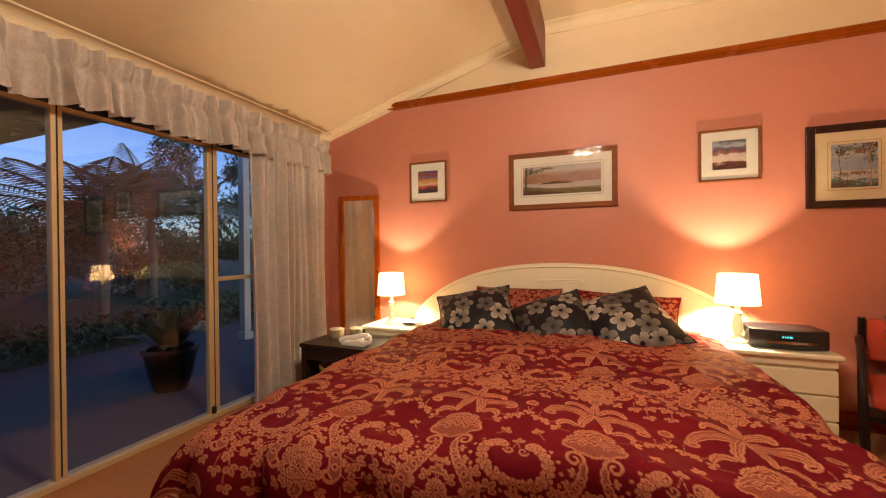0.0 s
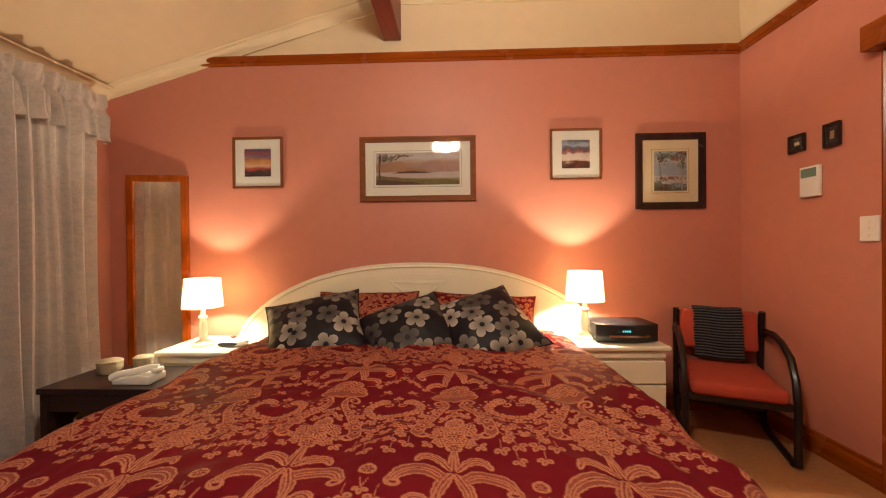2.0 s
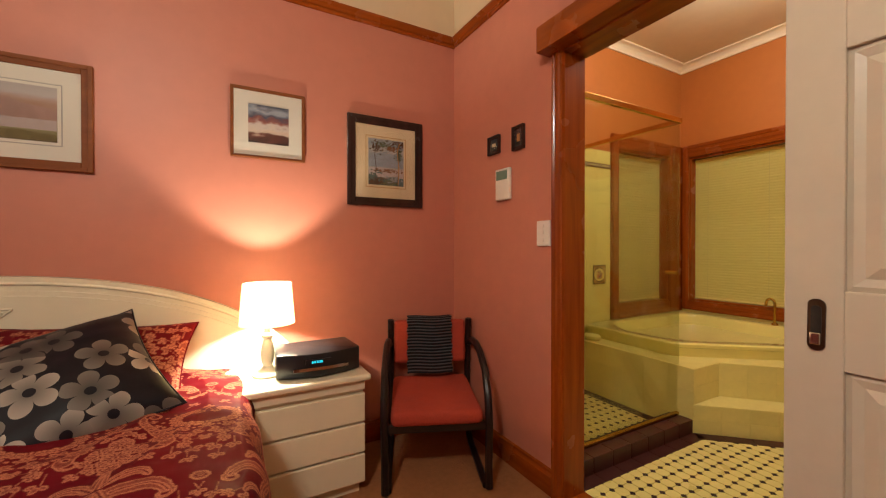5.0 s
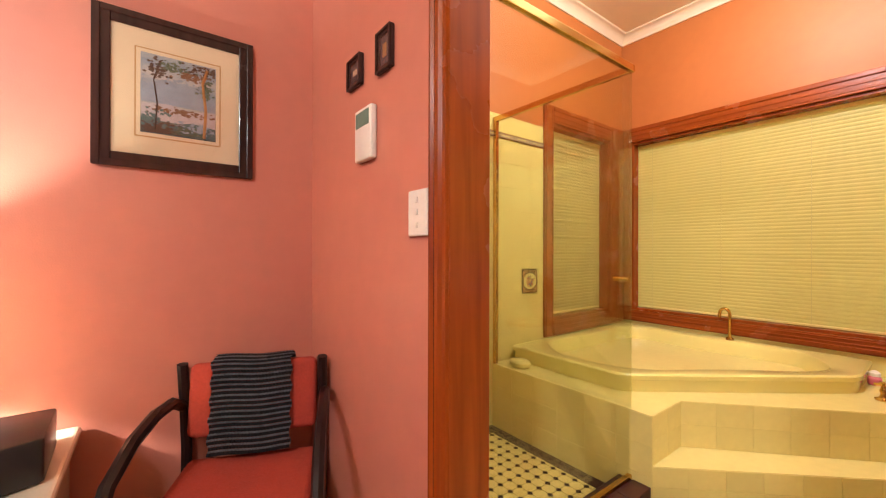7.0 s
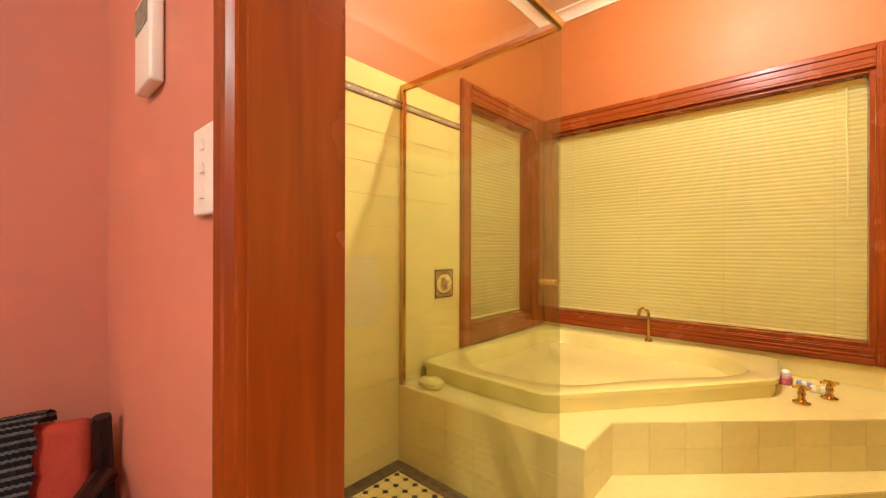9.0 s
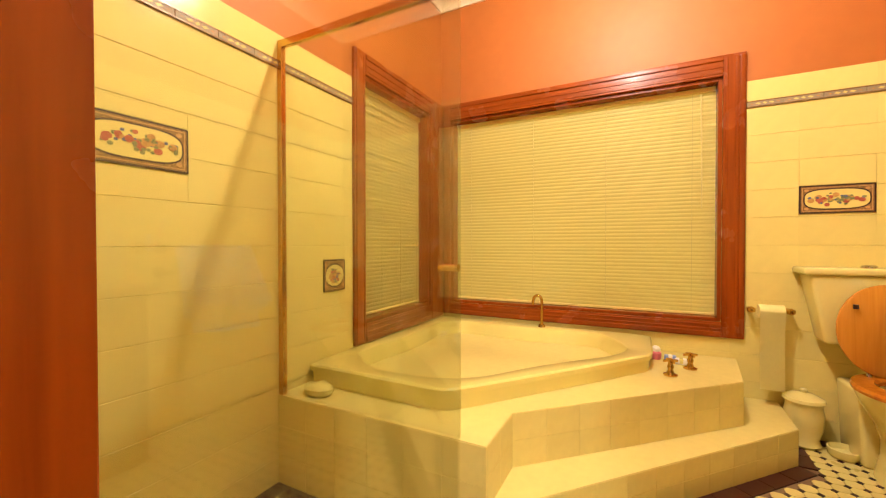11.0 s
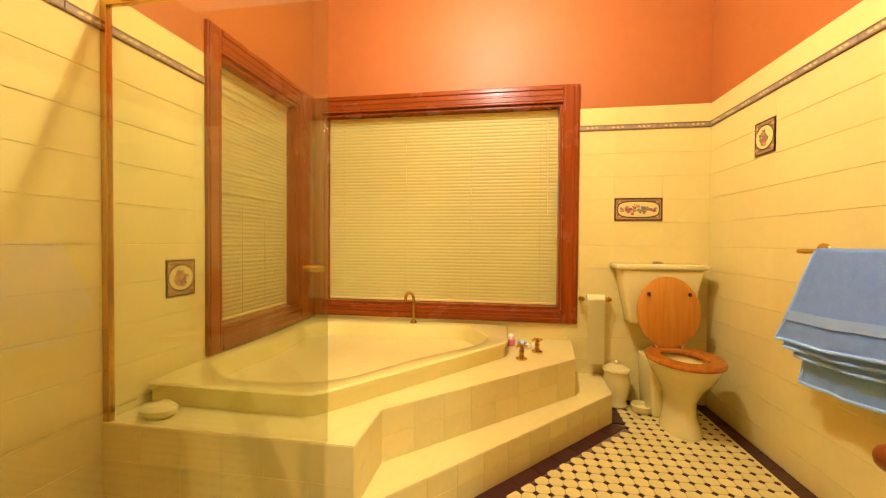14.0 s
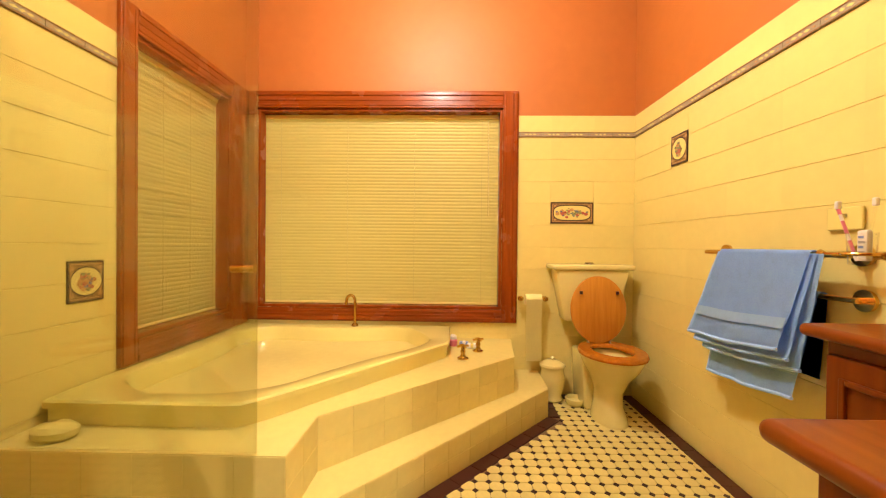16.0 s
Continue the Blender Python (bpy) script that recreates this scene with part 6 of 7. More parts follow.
structure("verandah_roof", box(-8.6, WX - 0.11, -9, -0.95, 2.40, 2.50), DARKWOOD, "dark timber verandah roof over the patio", "roof")

# ---- bathroom things ----
toilet = thing("toilet", (2.4, -2.32, BF), "cream porcelain toilet with raised honey oak lid", "toilet")
TY = -2.340


def tapered(x0, x1, y0, y1, z0, z1, dx, dy, bevel):
    b = box(x0, x1, y0, y1, z0, z1)
    for v in b.verts:
        if v.co.z < (z0 + z1) / 2:
            v.co.x += dx if v.co.x < (x0 + x1) / 2 else 0
            v.co.y += dy if v.co.y < (y0 + y1) / 2 else -dy
    bmesh.ops.bevel(b, geom=b.edges[:], offset=bevel, segments=3, profile=0.5, affect="EDGES")
    return b


cist = part("cistern", tapered(2.545, 2.722, TY - 0.245, TY + 0.245, 0.56, 0.91, 0.03, 0.07, 0.02), PORCELAIN, toilet, smooth=True)
part("cistern_lid", box(2.53, 2.724, TY - 0.27, TY + 0.27, 0.908, 0.945, 0.012, seg=3), PORCELAIN, cist, smooth=True)
part("flush_button", lathe([(0.03, 0), (0.03, 0.008), (0.022, 0.014), (0, 0.014)], (2.63, TY, 0.945), 20), CHROME, cist, smooth=True)


def bowl():
    b = bmesh.new()
    n = 40
    rings = []
    spec = [(2.36, 0.155, 0.100, 0.0), (2.36, 0.150, 0.096, 0.03), (2.375, 0.125, 0.078, 0.10), (2.375, 0.118, 0.080, 0.18), (2.355, 0.15, 0.112, 0.26), (2.335, 0.195, 0.155, 0.33), (2.33, 0.222, 0.178, 0.385), (2.33, 0.225, 0.18, 0.40), (2.33, 0.205, 0.16, 0.402), (2.33, 0.17, 0.125, 0.39), (2.34, 0.12, 0.085, 0.30), (2.35, 0.06, 0.05, 0.24)]
    for cx, rx, ry, z in spec:
        rings.append([b.verts.new((cx + rx * math.cos(2 * math.pi * i / n), TY - 0.035 + ry * math.sin(2 * math.pi * i / n), BF + z)) for i in range(n)])
    for r0, r1 in zip(rings, rings[1:]):
        for i in range(n):
            b.faces.new((r0[i], r0[(i + 1) % n], r1[(i + 1) % n], r1[i]))
    b.faces.new(rings[0][::-1])
    b.faces.new(rings[-1])
    return b


part("bowl", bowl(), PORCELAIN, toilet, smooth=True)
part("outlet", tapered(2.47, 2.722, TY - 0.09, TY + 0.09, BF + 0.0, BF + 0.36, 0.0, 0.02, 0.02), PORCELAIN, toilet, smooth=True)


def ring_slab(cx, cy, z, outer, inner, h):
    b = bmesh.new()
    n = 44
    rings = []
    for (rx, ry), zz in ((outer, 0), ((outer[0] + 0.003, outer[1] + 0.003), h * 0.5), ((outer[0] - 0.004, outer[1] - 0.004), h), ((inner[0] + 0.012, inner[1] + 0.012), h), (inner, h * 0.6), (inner, 0)):
        rings.append([b.verts.new((cx + rx * math.cos(2 * math.pi * i / n), cy + ry * math.sin(2 * math.pi * i / n), z + zz)) for i in range(n)])
    for k in range(6):
        r0, r1 = rings[k], rings[(k + 1) % 6]
        for i in range(n):
            b.faces.new((r0[i], r0[(i + 1) % n], r1[(i + 1) % n], r1[i]))
    return b


part("seat", ring_slab(2.325, TY - 0.035, BF + 0.405, (0.235, 0.19), (0.145, 0.105), 0.026), SEAT_OAK, toilet, "honey oak toilet seat", smooth=True)
lid = bmesh.new()
n = 44
lr = []
for dx, k in ((0.0, 0.97), (0.004, 1.0), (0.014, 1.0), (0.018, 0.97)):
    lr.append([lid.verts.new((2.505 - dx + 0.05 * (0.235 * math.sin(2 * math.pi * i / n)), TY - 0.015 + 0.178 * k * math.cos(2 * math.pi * i / n), BF + 0.645 + 0.215 * k * math.sin(2 * math.pi * i / n))) for i in range(n)])
for r0, r1 in zip(lr, lr[1:]):
    for i in range(n):
        lid.faces.new((r0[i], r0[(i + 1) % n], r1[(i + 1) % n], r1[i]))
lid.faces.new(lr[0][::-1])
lid.faces.new(lr[-1])
lidob = part("lid", lid, OAK, toilet, "honey oak toilet lid, raised", smooth=True)
for s in (-1, 1):
    part("hinge", tube([(2.485, TY - 0.02 + s * 0.07, BF + 0.425), (2.50, TY - 0.02 + s * 0.07, BF + 0.49)], 0.009, 8), CHROME, toilet)
    part("buffer", lathe([(0.010, 0), (0.010, 0.02)], (2.478, TY - 0.015 + s * 0.115, BF + 0.745), 10), BORDER, lidob)

brush = thing("toilet_brush_pot", (2.63, -2.115, BF), "white ceramic lidded toilet brush pot beside the step", "brush pot")
part("pot_body", lathe([(0.058, 0), (0.072, 0.015), (0.062, 0.045), (0.078, 0.10), (0.083, 0.17), (0.076, 0.215), (0.085, 0.237)], (2.63, -2.10, BF), 24), PORCELAIN, brush, smooth=True)
part("pot_lid", lathe([(0.088, 0.237), (0.084, 0.252), (0.045, 0.272), (0.012, 0.276), (0.016, 0.290), (0.010, 0.298), (0, 0.300)], (2.63, -2.10, BF), 24), PORCELAIN, brush, smooth=True)
dish = thing("floor_dish", (2.56, -2.235, BF), "small white round dish on the floor beside the toilet", "dish")
part("dish_body", lathe([(0.05, 0), (0.062, 0.012), (0.066, 0.045), (0.060, 0.048), (0.055, 0.02), (0, 0.015)], (2.56, -2.235, BF), 22), PORCELAIN, dish, smooth=True)

# toilet roll holder
holder = thing("toilet_roll_holder", (2.70, -1.97, 0.70), "brass toilet roll holder on the tiled wall", "roll holder")
for y in (-1.885, -2.055):
    part("bracket", tube([(EX - 0.008, y, 0.70), (EX - 0.03, y, 0.70), (EX - 0.07, y, 0.70)], 0.012, 10), BRASS, holder, smooth=True)
    part("end_knob", lathe([(0.0, -0.02), (0.018, -0.01), (0.02, 0.0), (0.018, 0.01), (0, 0.02)], (EX - 0.07, y, 0.70), 14), BRASS, holder, smooth=True)
roll = thing("toilet_roll", (EX - 0.07, -1.97, 0.70), "white toilet roll with a long hanging sheet", "toilet roll")
part("roll_body", tube([(EX - 0.07, -1.915, 0.695), (EX - 0.07, -2.025, 0.695)], 0.038, 22), TISSUE, roll, smooth=True)
part("hanging_sheet", sheet(lambda u, v: (EX - 0.108 + 0.006 * math.sin(4 * v), -1.917 - 0.106 * u, 0.70 - 0.42 * v), 6, 14, 0.001), TISSUE, roll, smooth=True)


# bath fittings
def cross_tap(x, y):
    t = thing("bath_tap", (x, y, LZ), "brass crosshead tap on the tiled ledge", "tap", "bath taps")
    part("flange", lathe([(0.032, 0), (0.033, 0.006), (0.018, 0.012), (0.012, 0.03), (0.016, 0.045), (0.012, 0.055), (0.010, 0.07)], (x, y, LZ + 0.002), 20), BRASS, t, smooth=True)
    for a in (0.4, 0.4 + math.pi / 2):
        d = (0.034 * math.cos(a), 0.034 * math.sin(a))
        part("cross_arm", tube([(x - d[0], y - d[1], LZ + 0.075), (x, y, LZ + 0.078), (x + d[0], y + d[1], LZ + 0.075)], 0.007, 8), BRASS, t, smooth=True)
    part("finial", lathe([(0.012, 0.072), (0.011, 0.085), (0, 0.09)], (x, y, LZ), 14), BRASS, t, smooth=True)


cross_tap(2.225, -1.475)
cross_tap(2.39, -1.575)
spout = thing("bath_spout", (2.66, -0.70, TR), "brass gooseneck bath spout in front of the blind", "spout")
part("neck", tube([(2.655, -0.735, TR)] + [(2.655, -0.735, TR + 0.16 + 0.0)] + [(2.655, -0.705 - 0.03 * math.cos(a), TR + 0.175 + 0.04 * math.sin(a)) for a in [math.pi * k / 9 for k in range(10)]] + [(2.655, -0.672, TR + 0.15)], 0.010, 10), BRASS, spout, smooth=True)
part("spout_base", lathe([(0.024, 0), (0.022, 0.012), (0.012, 0.02)], (2.655, -0.735, TR + 0.001), 18), BRASS, spout, smooth=True)
sponge = thing("bath_sponge", (1.24, -0.07, LZ), "cream oval sponge on the ledge by the shower glass", "sponge")
part("sponge_body", lathe([(0.05, 0.0), (0.062, 0.012), (0.062, 0.03), (0.045, 0.045), (0.0, 0.05)], (1.245, -0.075, LZ + 0.002), 26, sx=0.85, sy=1.15), ACRYLIC, sponge, smooth=True)
for i, (x, y, r, h, m, lb) in enumerate(((2.52, -1.42, 0.028, 0.075, PINK, "small pink glass jar of bath salts on the ledge"), (2.50, -1.49, 0.022, 0.035, SKYBLUE, "small blue wrapped soap on the ledge"), (2.47, -1.54, 0.022, 0.03, WHITEPLASTIC, "small white soap on the ledge"))):
    o = thing(("bath_salts_jar", "wrapped_soap", "white_soap")[i], (x, y, LZ), lb, ("jar", "soap", "soap")[i])
    if i == 0:
        part("jar_body", lathe([(r * 0.8, 0), (r, 0.01), (r, h * 0.5), (r * 0.7, h * 0.62)], (x, y, LZ), 18), m, o, smooth=True)
        part("jar_lid", lathe([(r * 0.8, h * 0.62), (r * 0.8, h * 0.85), (r * 0.4, h)], (x, y, LZ), 18), WHITEPLASTIC, o, smooth=True)
    else:
        part("bar", box(x - r, x + r, y - 0.03, y + 0.03, LZ, LZ + h, 0.008, seg=3), m, o, smooth=True)
        part("label_band", box(x - r - 0.001, x + r + 0.001, y - 0.012, y + 0.012, LZ + 0.004, LZ + h + 0.001, 0.006), WHITEPLASTIC if i == 1 else ACRYLIC, o)

# towel rails, towels, tumbler holder
rail_y = BSY + 0.085
rails = thing("towel_rail", (1.3, BSY, 0.95), "double brass towel rail on the tiled wall", "towel rail")
part("upper_bar", tube([(1.82, rail_y, 1.045), (1.04, rail_y, 1.045)], 0.009, 10), BRASS, rails, smooth=True)
part("lower_bar", tube([(1.80, rail_y - 0.04, 0.905), (1.18, rail_y - 0.04, 0.905)], 0.009, 10), BRASS, rails, smooth=True)
for x, z in ((1.79, 1.045), (1.19, 0.905), (1.79, 0.905), (1.20, 1.045), (1.09, 1.045)):
    part("flange", tube([(x, BSY + 0.007, z), (x, BSY + 0.016, z), (x, BSY + 0.018, z)], 0.034, 20), BRASS, rails, smooth=True)
    part("bracket", tube([(x, BSY + 0.016, z), (x, BSY + 0.035, z), (x, rail_y if z > 1 else rail_y - 0.04, z)], 0.011, 10), BRASS, rails, smooth=True)
for x in (1.26, 1.12, 1.06):
    part("collar", lathe([(0, -0.018), (0.014, -0.01), (0.017, 0), (0.014, 0.01), (0, 0.018)], (x, rail_y, 1.045), 14), BRASS, rails, smooth=True)


def hanging_towel(name, x0, x1, top, front, back, y, flare, label, seed, under=0):
    """A towel over a bar: front fall, turn over the bar, back fall; more layers of the same fold lie under the front."""
    rise = top - front

    def fall(u, f, lay):
        """A point of the front fall: f from the bar down; lay counts the layers inwards."""
        soft = 0.010 * noise.noise((u * 5 + seed, f * 3, 0.2 + lay)) + 0.006 * math.sin(u * 13 + seed + lay)
        sag = (0.018 * (1 - u) - 0.022 * u - 0.010 * math.sin(math.pi * u)) * f
        return (x0 - 0.020 * lay + (x1 - x0) * u + flare * f * (0.45 + 0.55 * u), y + 0.016 + (0.050 - 0.013 * lay) * f - 0.004 * lay + soft * f, top - (rise + 0.030 * lay) * f + sag)

    def at(u, v):
        s = v * (rise + 0.05 + top - back)
        if s < rise:
            return fall(u, 1 - s / rise, 0)
        s -= rise
        x = x0 + (x1 - x0) * u
        if s < 0.05:
            a = s / 0.05 * math.pi
            return (x, y + 0.016 * math.cos(a), top + 0.012 * math.sin(a))
        f = (s - 0.05) / (top - back)
        return (x + flare * 0.4 * f, y - 0.016, top - (top - back) * f)
    t = thing(name, ((x0 + x1) / 2, y, front), label, "towel", "blue towels")
    part("cloth", sheet(at, 60, 80, 0.006), TOWEL, t, smooth=True)
    for k in range(1, under + 1):
        part("inner_fold", sheet(lambda u, v: fall(u, v, k), 40, 24, 0.005), TOWEL, t, smooth=True)
    for k in range(under + 1):
        low = [fall(i / 40, 1.0, k) for i in range(41)]
        part("hem", tube(low, 0.0065, 8), TOWEL, t, smooth=True)
        part("side_hem", tube([fall(1.0, i / 24, k) for i in range(25)], 0.0055, 8), TOWEL, t, smooth=True)
    part("woven_band", sheet(lambda u, v: tuple(Vector(fall(u, 0.66 + 0.11 * v, 0)) + Vector((0, 0.0075, 0))), 60, 4, 0.003), BAND, t, "smooth paler band", smooth=True)
    return t


hanging_towel("towel", 1.265, 1.69, 1.048, 0.70, 0.74, rail_y + 0.012, 0.12, "blue bath towel folded over the upper brass rail", 1.0, 2)
hanging_towel("towel", 1.29, 1.70, 0.908, 0.535, 0.62, rail_y - 0.040, 0.06, "blue hand towel on the lower brass rail", 2.0)
tumbler = thing("toothbrush_tumbler", (1.05, BSY + 0.09, 1.04), "clear tumbler with toothbrushes and toothpaste in a brass ring", "tumbler")
tx, ty = 1.095, BSY + 0.125
part("tumbler_glass", lathe([(0.028, 0), (0.034, 0.09), (0.032, 0.09), (0.027, 0.004), (0, 0.004)], (tx, ty, 1.02), 20), GLASS, tumbler, smooth=True)
part("ring", tube([(tx + 0.04 * math.cos(a), ty + 0.04 * math.sin(a), 1.05) for a in [k * math.pi / 10 for k in range(21)]], 0.005, 8), BRASS, tumbler, smooth=True)
BRUSH = [(tx + 0.012 + 0.054 * f, ty + 0.004 * f, 1.03 + 0.155 * f) for f in [k / 8 for k in range(9)]]
for k in range(8):
    part("toothbrush_handle", tube([BRUSH[k], BRUSH[k + 1]], 0.0045, 8), PINK if k % 3 else WHITEPLASTIC, tumbler, "pink and white toothbrush handle")
part("brush_head", box(tx + 0.060, tx + 0.072, ty - 0.003, ty + 0.010, 1.182, 1.206, 0.003), PAPER, tumbler)
part("toothbrush", tube([(tx - 0.015, ty, 1.03), (tx - 0.022, ty, 1.11), (tx - 0.030, ty - 0.005, 1.185)], 0.0035, 8), GLASS, tumbler, "clear toothbrush", smooth=True)
part("brush_head", box(tx - 0.036, tx - 0.024, ty - 0.010, ty + 0.002, 1.183, 1.206, 0.003), PAPER, tumbler)
part("toothpaste", box(tx - 0.020, tx + 0.008, ty - 0.012, ty + 0.008, 1.03, 1.118, 0.006), WHITEPLASTIC, tumbler, "white toothpaste tube", smooth=True)
for k in range(4):
    part("printed_bar", box(tx - 0.016 + 0.004 * (k % 2), tx + 0.002, ty + 0.008, ty + 0.0088, 1.052 + 0.014 * k, 1.059 + 0.014 * k), SKYBLUE if k % 2 else GREYLINE, tumbler)
plate = thing("wall_socket", (1.25, BSY, 1.15), "cream power outlet plate on the tiles", "power outlet")
part("plate", box(1.20, 1.315, BSY + 0.006, BSY + 0.016, 1.125, 1.200, 0.004), ACRYLIC, plate)
part("socket_switch", box(1.245, 1.262, BSY + 0.015, BSY + 0.021, 1.165, 1.178, 0.002), CHROME, plate)

# vanity units
van = thing("vanity_cabinet", (0.85, -2.5, BF), "red jarrah vanity cabinet with panelled door", "vanity")
part("carcass", box(0.67, 0.99, BSY + 0.006, -2.37, BF, 0.835, 0.003), VANITY, van)
dr = part("door", box(0.685, 0.975, -2.37, -2.352, BF + 0.08, 0.80, 0.004), VANITY, van)
for x0, x1, z0, z1 in ((0.725, 0.74, 0.13, 0.75), (0.92, 0.935, 0.13, 0.75), (0.74, 0.92, 0.13, 0.145), (0.74, 0.92, 0.735, 0.75)):
    part("moulding", box(x0, x1, -2.352, -2.342, z0, z1, 0.003), VANITY, dr)
part("counter", box(0.64, 1.03, BSY + 0.006, -2.325, 0.835, 0.868, 0.015, seg=4), VANITY_X, van, smooth=True)
desk = thing("dressing_bench", (0.4, -2.3, BF), "low red jarrah bench with rounded timber top", "bench")
part("carcass", box(0.136, 0.60, BSY + 0.006, -1.985, BF, 0.735, 0.003), VANITY, desk)
part("top", box(0.136, 0.655, BSY + 0.006, -1.925, 0.735, 0.777, 0.02, seg=4), VANITY_X, desk, smooth=True)
part("front_panel", box(0.20, 0.54, -1.985, -1.975, 0.10, 0.64, 0.004), VANITY, desk)


# decorative tiles
def decor_tile(axis, plane, inward, a0, a1, z0, z1, label):
    t = thing("decorative_tile", ((a0 + a1) / 2, plane, z0) if axis == "x" else (plane, (a0 + a1) / 2, z0), label, "tile", "painted feature tiles")
    d = [0.0075, 0.009, 0.0098, 0.0104]

    def bx(p0, p1, q0, q1, e0, e1, bev=0.0):
        f0, f1 = sorted((plane + inward * e0, plane + inward * e1))
        return box(p0, p1, f0, f1, q0, q1, bev) if axis == "x" else box(f0, f1, p0, p1, q0, q1, bev)

    def oval(ca, cz, ra, rz, e0, e1, power=2.0, m=32):
        pts = []
        for i in range(m):
            a = 2 * math.pi * i / m
            c, s = math.cos(a), math.sin(a)
            pts.append((ca + ra * math.copysign(abs(c) ** (2 / power), c), cz + rz * math.copysign(abs(s) ** (2 / power), s)))
        f0, f1 = sorted((plane + inward * e0, plane + inward * e1))
        return prism(pts, f0, f1, "y" if axis == "x" else "x")
    part("border", bx(a0, a1, z0, z1, 0.0, d[0], 0.002), DECOR_FRAME, t)
    ca, cz, ra, rz = (a0 + a1) / 2, (z0 + z1) / 2, (a1 - a0) / 2, (z1 - z0) / 2
    pw = 3.2 if ra > rz * 1.4 else 2.0
    e = 0.006
    for p0, p1, q0, q1 in ((a0, a1, z0, z0 + e), (a0, a1, z1 - e, z1), (a0, a0 + e, z0 + e, z1 - e), (a1 - e, a1, z0 + e, z1 - e)):
        part("edge_line", bx(p0, p1, q0, q1, 0.0, d[0] + 0.0006), DOT, t)
    e2 = 0.011
    for p0, p1, q0, q1 in ((a0 + e2, a1 - e2, z0 + e2, z0 + e2 + 0.003), (a0 + e2, a1 - e2, z1 - e2 - 0.003, z1 - e2), (a0 + e2, a0 + e2 + 0.003, z0 + e2, z1 - e2), (a1 - e2 - 0.003, a1 - e2, z0 + e2, z1 - e2)):
        part("pale_line", bx(p0, p1, q0, q1, 0.0, d[0] + 0.0004), OCHRE_GLAZE, t)
    for u in (-0.80, 0.80):
        for v in (-0.66, 0.66):
            part("corner_scroll", oval(ca + u * ra, cz + v * rz, rz * 0.13, rz * 0.10, 0.0, d[0] + 0.0008, 2.0, 10), OCHRE_GLAZE, t)
    part("rim_line", oval(ca, cz, ra * 0.89, rz * 0.76, 0.0, d[1] - 0.0006, pw), DOT, t)
    part("medallion", oval(ca, cz, ra * 0.855, rz * 0.68, 0.0, d[1], pw), TILE, t)
    rng = random.Random(int(a0 * 1000) + int(z0 * 1000))
    spread = 0.70 if ra > rz * 1.4 else 0.34
    for k in range(64):
        m = (GREEN_GLAZE, ROSE, GREEN_GLAZE, OCHRE_GLAZE, BLUE_GLAZE, GREEN_GLAZE)[k % 6]
        u = rng.gauss(0, spread * 0.5)
        v = rng.gauss(0, 0.21 if abs(u) < 0.3 else 0.12)
        u = max(-0.72, min(0.72, u)) if ra > rz * 1.4 else max(-0.4, min(0.4, u))
        v = max(-0.4, min(0.4, v))
        r = rz * (rng.uniform(0.09, 0.16) if k % 6 in (1, 3) else rng.uniform(0.05, 0.10))
        part("flower" if m is not GREEN_GLAZE else "leaf", oval(ca + u * ra, cz + v * rz, r * 1.2, r, 0.0, d[2] + 0.00002 * k, 2.0, 9), m, t)


DT = "brown bordered tile painted with a bunch of flowers"
decor_tile("y", EX, -1, -2.397, -2.100, 1.226, 1.374, DT)
decor_tile("x", NY, -1, 0.485, 0.785, 1.310, 1.462, DT)
decor_tile("x", NY, -1, 1.432, 1.586, 0.822, 0.985, "small square brown bordered tile painted with flowers")
decor_tile("x", BSY, 1, 2.112, 2.265, 1.535, 1.705, "small square brown bordered tile painted with flowers")


# dado border strip
def dado(axis, plane, inward, a0, a1, parent):
    f0, f1 = sorted((plane, plane + inward * 0.009))
    k = max(1, round((a1 - a0) / 0.15))
    w = (a1 - a0) / k
    for i in range(k):
        p0, p1 = a0 + i * w + 0.001, a0 + (i + 1) * w - 0.001
        b = box(p0, p1, f0, f1, 1.832, 1.868, 0.002) if axis == "x" else box(f0, f1, p0, p1, 1.832, 1.868, 0.002)
        part("border_tile", b, STONE, parent)
        for zl in (1.833, 1.862):
            g0, g1 = sorted((plane + inward * 0.0085, plane + inward * 0.0108))
            b = box(p0, p1, g0, g1, zl, zl + 0.005) if axis == "x" else box(g0, g1, p0, p1, zl, zl + 0.005)
            part("border_line", b, DECOR_FRAME, parent)
        g0, g1 = sorted((plane + inward * 0.0085, plane + inward * 0.0102))
        for f, hw, hh in ((0.14, 0.008, 0.004), (0.32, 0.013, 0.006), (0.5, 0.010, 0.007), (0.68, 0.013, 0.006), (0.86, 0.008, 0.004)):
            q = p0 + (p1 - p0) * f
            pts = [(q - hw, 1.850), (q - hw * 0.3, 1.850 - hh), (q + hw, 1.850), (q + hw * 0.3, 1.850 + hh)]
            part("border_motif", prism(pts, g0, g1, "y" if axis == "x" else "x"), TILE if f == 0.5 or hw > 0.01 else OCHRE_GLAZE, parent)


dado("x", NY, -1, 0.14, 1.652, wn_low)
dado("y", EX, -1, BSY, -1.868, we_low)
dado("x", BSY, 1, 0.14, EX, ws_low)

# wall tiles, one by one
TW, TH, GAP = 0.30, 0.155, 0.0016
TILE_MESHES = {}


